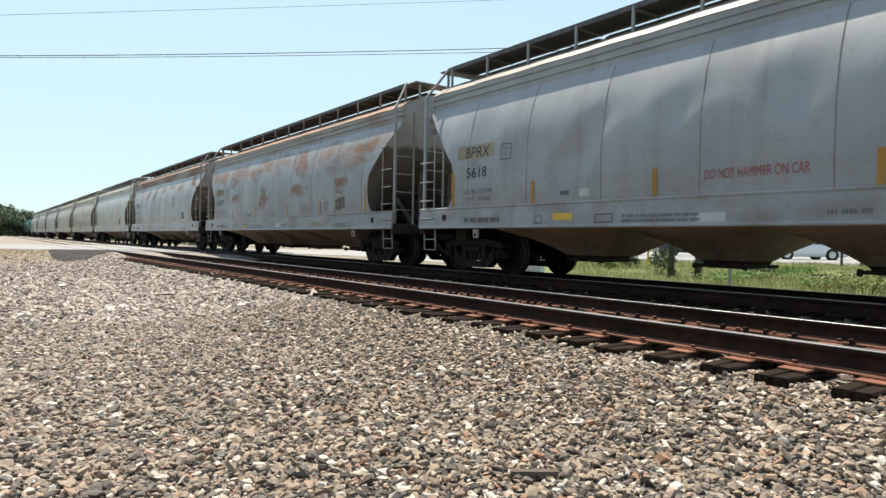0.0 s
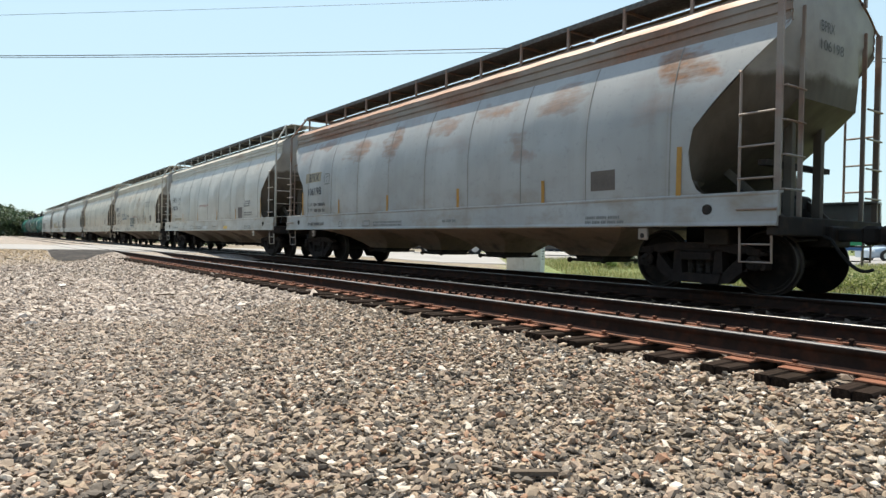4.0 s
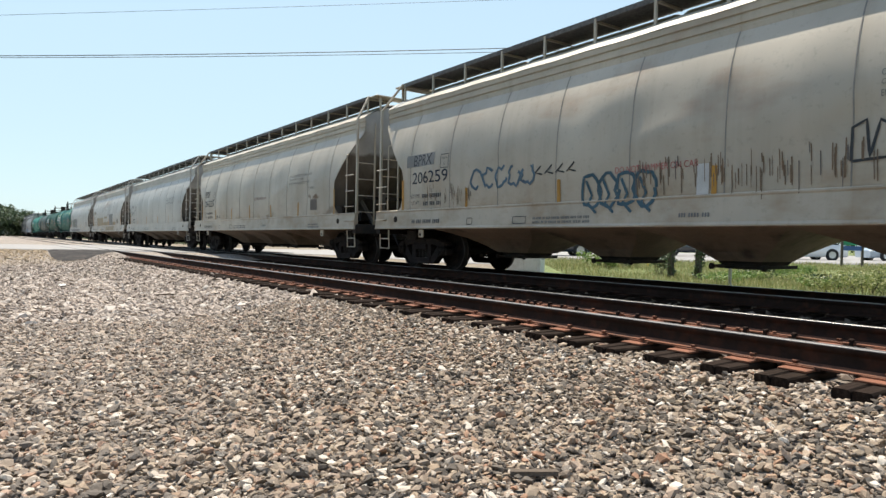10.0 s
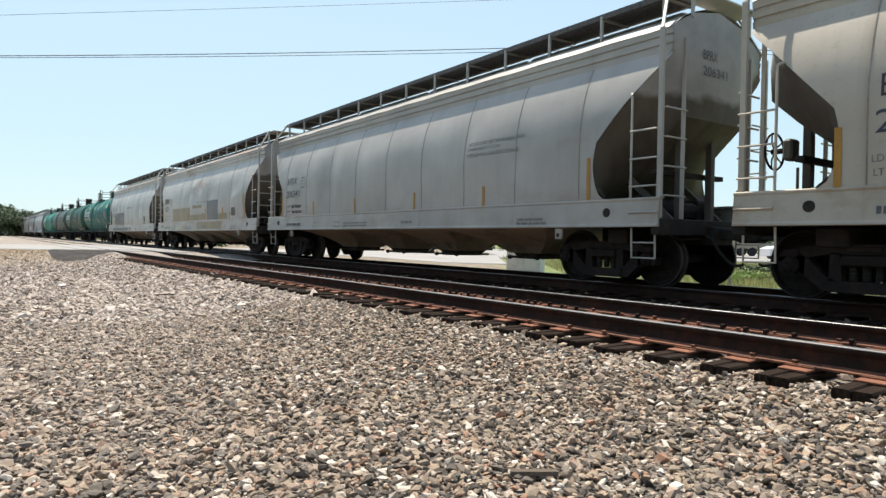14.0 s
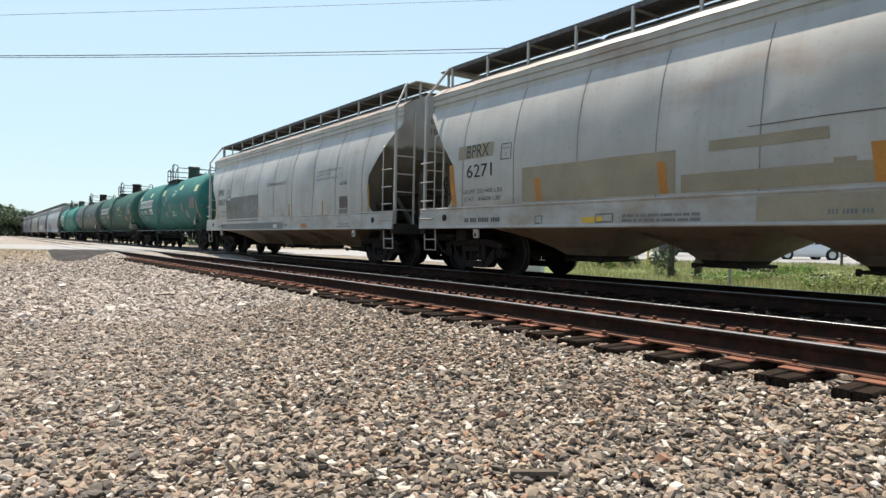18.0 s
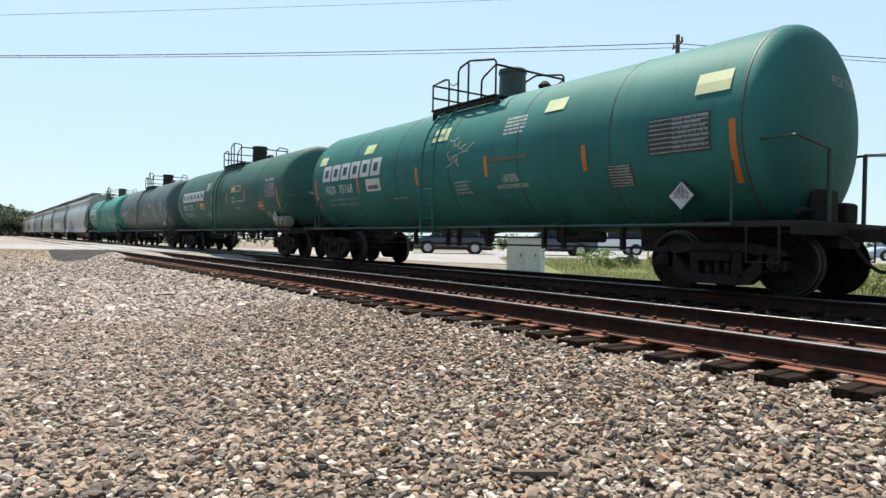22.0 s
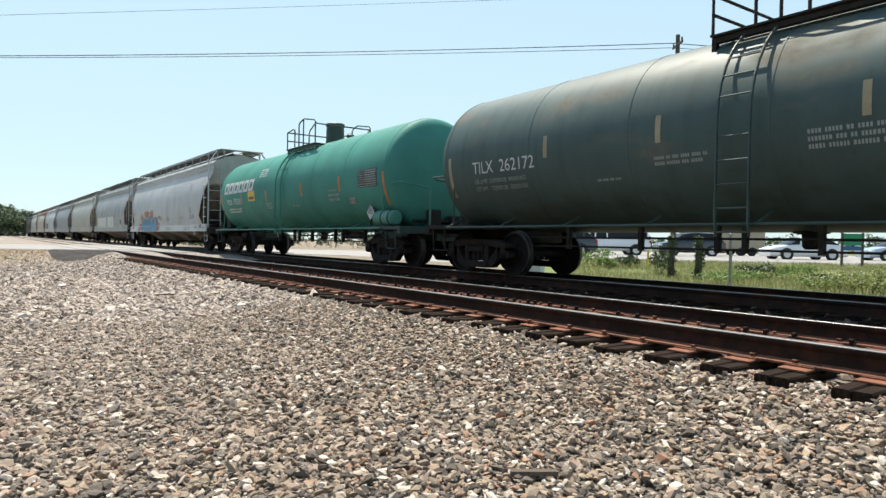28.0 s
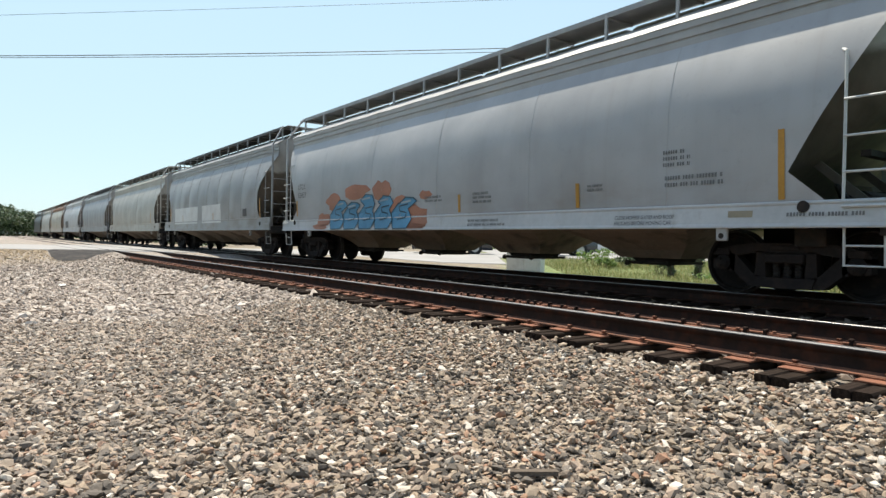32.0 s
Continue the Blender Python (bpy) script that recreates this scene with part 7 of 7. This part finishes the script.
wire("overhead_wire", aim(-900, 92, 46), aim(1191, 77, 45), 0.55, 0.03, "black overhead cable strung to the utility pole")
wire("overhead_wire", aim(-900, 94, 46), aim(1191, 85, 45.6), 0.5, 0.022, "thin lower overhead cable beside the main one")
wire("overhead_wire", aim(1191, 77, 45), aim(2700, 150, 62), 0.6, 0.03, "black overhead cable running on past the pole")
wire("overhead_wire", aim(1191, 85, 45.6), aim(2700, 158, 62), 0.5, 0.022, "thin lower cable running on past the pole")
wire("overhead_wire", aim(-700, 44, 40), aim(1700, -30, 40), 0.2, 0.012, "faint single wire high across the sky")

# ---- trees and bushes ----
bark = grained("grey_bark", (0.09, 0.07, 0.055), 0.9, 0, 3, 0.4, 0.5)


def tree(at, h, w, seed, label):
    rg = random.Random(seed)
    t = thing("tree", at, label, "tree", "distant trees")
    g = Geo().rod((0, 0, -0.3), (0, 0, h * 0.5), h * 0.03, 8, h * 0.018)
    for k in range(6):
        a = k * 1.05 + rg.uniform(-0.3, 0.3)
        g.rod((0, 0, h * rg.uniform(0.25, 0.5)), (math.cos(a) * w * 0.32, math.sin(a) * w * 0.32, h * rg.uniform(0.55, 0.8)), h * 0.012, 6, h * 0.004)
    part("trunk", g, bark, t)
    blobs = []
    for k in range(20):
        a, r = rg.uniform(0, 6.28), w * 0.5 * math.sqrt(rg.random()) * 0.9
        z = h * rg.uniform(0.08, 0.85) * (1 - 0.25 * (r / w) ** 2)
        q = w * rg.uniform(0.14, 0.24)
        blobs.append((math.cos(a) * r, math.sin(a) * r, z, q, q, q * 0.8))
    part("crown", leaf_cloud(blobs, 4200, h * 0.04, rg), leaf, t, "dense summer foliage")


for i, (px, d, h, w) in enumerate(((-130, 150, 8, 12), (-70, 155, 7, 11), (-22, 150, 6.5, 10), (30, 160, 7.6, 11), (62, 170, 7.0, 9), (92, 190, 6.5, 10), (118, 210, 6.5, 10), (140, 240, 7, 12))):
    tree(spot(px, d), h, w, i + 3, "dark green broadleaf tree at the far end of the line")


def bush(at, w, h, seed, mat, label, count=700, leaf_size=0.05):
    rg = random.Random(seed)
    b = thing("bush", at, label, "bush", "bushes in the verge")
    stems = Geo()
    blobs = []
    for k in range(9):
        a, r = rg.uniform(0, 6.28), w * 0.5 * math.sqrt(rg.random())
        x, y, z = math.cos(a) * r, math.sin(a) * r, h * rg.uniform(0.3, 0.85)
        stems.rod((x * 0.3, y * 0.3, -0.1), (x, y, z), 0.012, 5, 0.006)
        q = w * rg.uniform(0.13, 0.24)
        blobs.append((x, y, z * 0.9, q, q, h * 0.2))
    part("stems", stems, bark, b)
    part("foliage", leaf_cloud(blobs, count, leaf_size, rg), mat, b)


weed = shader("pale_flowering_weed", 0.6)
_n = Nodes(weed)
_geo = _n.add("ShaderNodeNewGeometry")
_n.color(_n.ramp(_geo.outputs["Random Per Island"], [(0.0, (0.09, 0.13, 0.035)), (0.4, (0.19, 0.23, 0.07)), (0.7, (0.35, 0.36, 0.15)), (1.0, (0.5, 0.49, 0.28))]))
thin_leaf(weed)
bright_leaf = shader("sunlit_bush_leaves", 0.6)
_n = Nodes(bright_leaf)
_geo = _n.add("ShaderNodeNewGeometry")
_n.color(_n.ramp(_geo.outputs["Random Per Island"], [(0.0, (0.09, 0.16, 0.035)), (0.6, (0.16, 0.24, 0.065)), (1.0, (0.25, 0.31, 0.1))]))
thin_leaf(bright_leaf)
bush(spot(1048, 29), 1.6, 0.9, 1, bright_leaf, "low bright green bush at the edge of the verge")
bush(spot(1075, 28), 1.0, 0.6, 2, bright_leaf, "small green bush in the grass")
bush(spot(1115, 29), 1.1, 0.6, 3, leaf, "dark green low bush")
bush(spot(1166, 25.5), 1.2, 1.15, 4, leaf, "leafy shrub beside the vine-covered post")
bush(spot(1345, 25), 1.4, 0.55, 5, leaf, "low dark green bush in the grass")
bush(spot(1400, 25), 1.5, 0.6, 6, bright_leaf, "low green bush in the grass")
bush(spot(1480, 17.5), 1.2, 0.6, 7, weed, "pale flowering weeds near the track", 900, 0.035)
bush(spot(1532, 17.0), 1.3, 0.8, 8, weed, "tall pale flowering weeds near the track", 1100, 0.035)
bush(spot(1585, 17.0), 1.3, 0.8, 9, weed, "tall flowering weeds near the track", 900, 0.035)
for i, px in enumerate(range(380, 960, 42)):
    bush(spot(px, 54 + (i % 3)), 2.6, 1.35 + 0.3 * ((i * 7) % 3), 20 + i, leaf, "hedge bush behind the road", 380, 0.11)

rg = random.Random(63)
for i in range(13):
    mat, text = ((bright_leaf, "low bright green weeds in the verge"), (weed, "straggling pale weeds in the verge"), (leaf, "dark low scrub in the verge"))[(0, 1, 0, 2, 1)[i % 5]]
    bush(spot(1270 + 25 * i + rg.uniform(-8, 8), rg.uniform(18.5, 25.0)), rg.uniform(0.8, 1.5), rg.uniform(0.3, 0.5), 80 + i, mat, text, 420, 0.045)
for i, px in enumerate(range(970, 1640, 34)):
    bush(spot(px, 71 + (i % 3)), 3.0, 2.0 + 0.35 * ((i * 5) % 3), 120 + i, leaf, "hedge bush behind the parking lot", 380, 0.14)

# ---- weeds along the far side of the line, beyond the road ----
rg = random.Random(31)
clumps = []
for i in range(150):
    x = -49 - 1.35 * i - rg.uniform(0, 0.8)
    clumps.append((x, 14.6 + rg.uniform(-0.8, 2.5), -0.1 + rg.uniform(0.2, 0.7), 1.3, 0.9, rg.uniform(0.5, 0.75)))
tagged(part("weed_bank", leaf_cloud(clumps, 16000, 0.13, rg), leaf), "dark green bank of weeds along the railway", "weeds", kind="stuff")

# ---- unseen tree belt, added behind the view to darken low skylight and reflections ----
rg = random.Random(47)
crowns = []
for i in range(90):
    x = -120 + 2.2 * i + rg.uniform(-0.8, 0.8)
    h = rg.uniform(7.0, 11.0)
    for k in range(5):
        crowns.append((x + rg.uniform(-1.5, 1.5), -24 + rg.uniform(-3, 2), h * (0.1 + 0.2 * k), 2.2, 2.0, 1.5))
tagged(part("tree_belt", leaf_cloud(crowns, 24000, 0.42, rg), leaf), "unseen belt of dark trees added behind the view to block low skylight", "trees", kind="stuff")

# ---- tall grass of the verge ----
rg = random.Random(11)
pts = []
while len(pts) < 80000:
    s_, d_ = rg.uniform(3.2, 34), rg.uniform(15, 34.6)
    q = SIDE * s_ + FWD * d_
    if q.y < 12.7 + 0.5 * noise.noise((q.x, 0, 1)) or q.x > 3 or (s_ < 4.6 and d_ < 30):
        continue
    if noise.noise((q.x * 0.5, q.y * 0.5, 4.0)) < rg.uniform(-0.7, 0.2):
        continue
    pts.append((q.x, q.y, ground_z(q.x, q.y)))
me = blade_mesh(pts, 0.165, 0.008, rg)
tagged(part("tall_grass", me, grass_mat), "sunlit green and straw-coloured tall grass on the verge", "grass", kind="stuff")


# ---- loose ballast: thousands of broken stones ----
stone_mat = shader("broken_ballast_stone", 0.9)
_n = Nodes(stone_mat)
_geo = _n.add("ShaderNodeNewGeometry")
_r = _geo.outputs["Random Per Island"]
_c = _n.ramp(_r, [(0.0, (0.034, 0.027, 0.021)), (0.14, (0.085, 0.07, 0.056)), (0.28, (0.16, 0.136, 0.113)), (0.42, (0.25, 0.186, 0.133)), (0.55, (0.305, 0.24, 0.172)), (0.66, (0.36, 0.265, 0.2)), (0.76, (0.37, 0.287, 0.2)), (0.83, (0.31, 0.16, 0.095)), (0.865, (0.43, 0.35, 0.275)), (1.0, (0.68, 0.61, 0.52))])
_g = _n.noise(48, detail=6, rough=0.7)
_c = _n.mix(_n.math("MULTIPLY", _g, 0.25), _c, (0.17, 0.135, 0.105))
# pale dust where wheels have driven over the yard
_pos = _n.add("ShaderNodeSeparateXYZ")
_n.link(_n.co.outputs["Object"], _pos.inputs[0])
_s = _n.math("ADD", _n.math("ADD", _n.math("MULTIPLY", _pos.outputs[0], 0.581), _n.math("MULTIPLY", _pos.outputs[1], 0.814)), _n.math("MULTIPLY", _n.noise(0.7), 1.6))
_n.color(_n.mix(_n.math("MULTIPLY", _n.ramp(_n.math("MULTIPLY", _n.math("ADD", _s, 6.0), 0.1), [(0.25, 0.55), (0.62, 0.0)]), _n.math("ADD", _n.math("MULTIPLY", _g, 0.8), 0.4)), _c, (0.42, 0.355, 0.3)))
_n.bump(_g, 0.9, 0.006)
dusty_stone = shader("dusty_roadside_stone", 0.95)
_n = Nodes(dusty_stone)
_geo = _n.add("ShaderNodeNewGeometry")
_c = _n.ramp(_geo.outputs["Random Per Island"], [(0.0, (0.1, 0.081, 0.068)), (0.2, (0.24, 0.197, 0.165)), (0.5, (0.4, 0.33, 0.275)), (0.8, (0.5, 0.42, 0.355)), (1.0, (0.66, 0.59, 0.52))])
_c = _n.mix(_n.math("MULTIPLY", _n.noise(60, detail=4), 0.3), _c, (0.26, 0.215, 0.18))
# tan dirt beside the road
_pos = _n.add("ShaderNodeSeparateXYZ")
_n.link(_n.co.outputs["Object"], _pos.inputs[0])
_d = _n.math("ADD", _n.math("SUBTRACT", _n.math("MULTIPLY", _pos.outputs[1], 0.581), _n.math("MULTIPLY", _pos.outputs[0], 0.814)), _n.math("MULTIPLY", _n.noise(0.4), 5.0))
_s = _n.math("ADD", _n.math("ADD", _n.math("MULTIPLY", _pos.outputs[0], 0.581), _n.math("MULTIPLY", _pos.outputs[1], 0.814)), _n.math("MULTIPLY", _n.noise(0.6), 3.0))
_n.color(_n.mix(_n.math("MULTIPLY", _n.ramp(_n.math("MULTIPLY", _d, 0.025), [(0.6, 0.0), (0.72, 0.8)]), _n.ramp(_n.math("MULTIPLY", _s, -0.05), [(0.6, 0.0), (0.75, 1.0)])), _c, (0.4, 0.3, 0.18)))
ICO_V = []
_p = (1 + 5 ** 0.5) / 2
for _a in (-1, 1):
    for _b in (-_p, _p):
        ICO_V += [(_a, _b, 0), (0, _a, _b), (_b, 0, _a)]
ICO_V = np.array(ICO_V) / math.sqrt(1 + _p * _p)


def hull_faces(points):
    """Triangles of the icosahedron: triples of mutually nearest corners, wound outwards."""
    d = np.linalg.norm(points[:, None] - points[None], axis=2)
    edge = d[d > 0.1].min() * 1.05
    out = []
    n = len(points)
    for i in range(n):
        for j in range(i + 1, n):
            for k in range(j + 1, n):
                if d[i, j] < edge and d[j, k] < edge and d[i, k] < edge:
                    a, b, c = points[i], points[j], points[k]
                    out.append((i, j, k) if np.dot(np.cross(b - a, c - a), a + b + c) > 0 else (i, k, j))
    return np.array(out)


ICO_F = hull_faces(ICO_V)
OCT_V = np.array([(1, 0, 0), (-1, 0, 0), (0, 1, 0), (0, -1, 0), (0, 0, 1), (0, 0, -1)], float)
OCT_F = np.array([(0, 2, 4), (2, 1, 4), (1, 3, 4), (3, 0, 4), (2, 0, 5), (1, 2, 5), (3, 1, 5), (0, 3, 5)])


def stone_field(name, centres, sizes, rng, base_v, base_f, label, material=None):
    """One mesh of many separate angular stones."""
    n, k = len(centres), len(base_v)
    # any heading, but lying mostly on the flat side
    q = np.stack([np.ones(n), rng.normal(0, 0.2, n), rng.normal(0, 0.2, n), np.zeros(n)], axis=1)
    a = rng.uniform(0, math.pi, n)
    q = np.stack([q[:, 0] * np.cos(a), q[:, 1] * np.cos(a) - q[:, 2] * np.sin(a), q[:, 2] * np.cos(a) + q[:, 1] * np.sin(a), np.sin(a)], axis=1)
    q /= np.linalg.norm(q, axis=1)[:, None]
    w, x, y, z = q.T
    rot = np.stack([1 - 2 * (y * y + z * z), 2 * (x * y - z * w), 2 * (x * z + y * w), 2 * (x * y + z * w), 1 - 2 * (x * x + z * z), 2 * (y * z - x * w),
                    2 * (x * z - y * w), 2 * (y * z + x * w), 1 - 2 * (x * x + y * y)], axis=1).reshape(n, 3, 3)
    scale = np.stack([rng.uniform(0.95, 1.5, n), rng.uniform(0.65, 1.1, n), rng.uniform(0.34, 0.7, n)], axis=1) * sizes[:, None]
    v = (base_v[None] + rng.uniform(-0.34, 0.34, (n, k, 3))) * scale[:, None, :]
    v = np.einsum("nij,nkj->nki", rot, v)
    v += centres[:, None, :]
    f = (base_f[None] + (np.arange(n) * k)[:, None, None]).reshape(-1)
    me = bpy.data.meshes.new(name)
    me.vertices.add(n * k)
    me.vertices.foreach_set("co", v.reshape(-1))
    t = n * len(base_f)
    me.loops.add(t * 3)
    me.loops.foreach_set("vertex_index", f)
    me.polygons.add(t)
    me.polygons.foreach_set("loop_start", np.arange(t) * 3)
    me.update(calc_edges=True)
    me.shade_flat()
    me.validate()
    return tagged(part(name, me, material or stone_mat), label, "gravel", kind="stuff")


def scatter(x0, x1, y0, y1, step, rng, skip):
    """A jittered grid of places on the ground."""
    xs_, ys_ = np.meshgrid(np.arange(x0, x1, step), np.arange(y0, y1, step * 0.92))
    px = (xs_ + rng.uniform(-0.5, 0.5, xs_.shape) * step).ravel()
    py = (ys_ + rng.uniform(-0.5, 0.5, ys_.shape) * step).ravel()
    return [(a, b) for a, b in zip(px, py) if not skip(a, b)]


def on_ties(x, y):
    """True where a tie or a rail of either track lies open."""
    for yc in (NEAR_Y, TRAIN_Y):
        if abs(y - yc) < 1.32:
            if abs(abs(y - yc) - GAUGE / 2) < 0.17:
                return True
            sp, x0 = (0.467, 1.9) if yc == NEAR_Y else (0.49, 1.5)
            k = (x0 - x) / sp
            if abs(k - round(k)) * sp < 0.132:
                return True
    return False


def bed_z(x, y):
    """Top of the loose stones: fuller between the ties."""
    z = ground_z(x, y)
    if abs(y - NEAR_Y) < 1.3 or abs(y - TRAIN_Y) < 1.3:
        z = max(z, -0.26)
    return z


def on_apron(x, y):
    """True on the asphalt apron before the road."""
    s_, d_ = x * SIDE.x + y * SIDE.y, x * FWD.x + y * FWD.y
    t = (d_ - 25.2) / 4.4
    return t > 0 and -14.75 - 3.3 * t ** 0.8 < s_ < -13.85 - 0.75 * t


rng = np.random.default_rng(7)
spots = scatter(-9.5, 0.4, -0.6, 4.9, 0.0265, rng, lambda x, y: x * x + y * y < 3.6 or on_ties(x, y) or y < -0.6 or y > -2.9 * x + 3.2)
size = 0.0163 * np.clip(rng.lognormal(0.0, 0.36, len(spots)), 0.5, 2.1)
cent = np.array([(x, y, bed_z(x, y) + s * 0.3 + rng.uniform(-0.016, 0.02)) for (x, y), s in zip(spots, size)])
stone_field("ballast_stones", cent, size, rng, ICO_V, ICO_F, "grey, tan and pinkish crushed ballast stones")
spots = scatter(-38.0, -19, -5.0, 4.9, 0.095, rng, lambda x, y: on_ties(x, y) or x * FWD.x + y * FWD.y > 29.0 or on_apron(x, y)) + scatter(-19.0, -9.5, -1.2, 4.9, 0.052, rng, on_ties)
size = 0.033 * rng.lognormal(0.0, 0.33, len(spots))
cent = np.array([(x, y, bed_z(x, y) + s * 0.15 + rng.uniform(-0.012, 0.012)) for (x, y), s in zip(spots, size)])
stone_field("ballast_stones", cent, size, rng, OCT_V, OCT_F, "dusty crushed stones along the near track", dusty_stone)
grimy_stone = shader("brake_dusted_stone", 0.9)
_n = Nodes(grimy_stone)
_geo = _n.add("ShaderNodeNewGeometry")
_c = _n.ramp(_geo.outputs["Random Per Island"], [(0.0, (0.04, 0.03, 0.024)), (0.4, (0.12, 0.088, 0.066)), (0.8, (0.2, 0.15, 0.115)), (1.0, (0.36, 0.3, 0.25))])
_n.color(_n.mix(_n.math("MULTIPLY", _n.noise(60, detail=4), 0.3), _c, (0.12, 0.085, 0.065)))
spots = scatter(-24, -1.0, 4.9, 9.1, 0.05, rng, on_ties) + scatter(-16, -1.0, 9.3, 10.6, 0.07, rng, on_ties)
size = 0.033 * rng.lognormal(0.0, 0.33, len(spots))
cent = np.array([(x, y, bed_z(x, y) + s * 0.15 + rng.uniform(-0.012, 0.012)) for (x, y), s in zip(spots, size)])
stone_field("ballast_stones", cent, size, rng, OCT_V, OCT_F, "rust-dusted ballast between and under the tracks", grimy_stone)

# litter on the stones
old_wood = grained("weathered_scrap_wood", (0.12, 0.09, 0.065), 0.9, 0, 8, 0.5, 0.5)
q = at_plan(0.46, 3.13)
g = Geo().hull_box([(-0.12, -0.02, 0.0), (-0.12, -0.018, 0.022), (-0.11, 0.022, 0.0), (-0.115, 0.02, 0.024), (0.11, -0.026, 0.0), (0.12, -0.02, 0.018), (0.125, 0.014, 0.0), (0.115, 0.012, 0.02)])
tagged(part("wood_scrap", g, old_wood, None, at=Matrix.Translation(q + Vector((0, 0, 0.03))) @ Matrix.Rotation(ROAD_TURN + 0.1, 4, "Z")), "splintered scrap of brown wood lying on the ballast", "wood scrap")
for s_, d_, l, a in ((-5.0, 12.0, 0.55, 0.25), (-9.0, 15.4, 0.5, 0.0), (-2.1, 7.6, 0.3, -0.3)):
    q = at_plan(s_, d_)
    tagged(part("stick", Geo().bar([(-l / 2, 0, 0.0), (-l * 0.1, 0.02, 0.012), (l / 2, -0.01, 0.004)], 0.014, 6), old_wood, None, at=Matrix.Translation(q + Vector((0, 0, 0.03))) @ Matrix.Rotation(ROAD_TURN + a, 4, "Z")), "dark dry stick lying on the gravel", "stick", "litter on the gravel")
q = at_plan(-8.2, 14.0)
tagged(part("paper_scrap", Geo().quad_grid([[(-0.12, -0.06, 0.0), (0.0, -0.07, 0.025), (0.13, -0.05, 0.005)], [(-0.11, 0.06, 0.012), (0.02, 0.05, 0.04), (0.12, 0.07, 0.01)]]), white_sign, None, at=Matrix.Translation(q + Vector((0, 0, 0.035)))), "crumpled scrap of white paper on the gravel", "paper", "litter on the gravel")


def motions():
    """The train rolls past at one even speed; its wheels turn with it."""
    for car, x0 in CARS:
        walk(car, [(t, pose(x0 + SPEED * t, TRAIN_Y, 0)) for t in (0.0, 16.0, 32.0)])
    spin = math.degrees(SPEED / WHEEL_R)
    for ws, dx in WHEELSETS:
        walk(ws, [(i * 0.1, pose(dx, 0, WHEEL_R, 0, spin * i * 0.1, 0)) for i in range(321)])


motions()
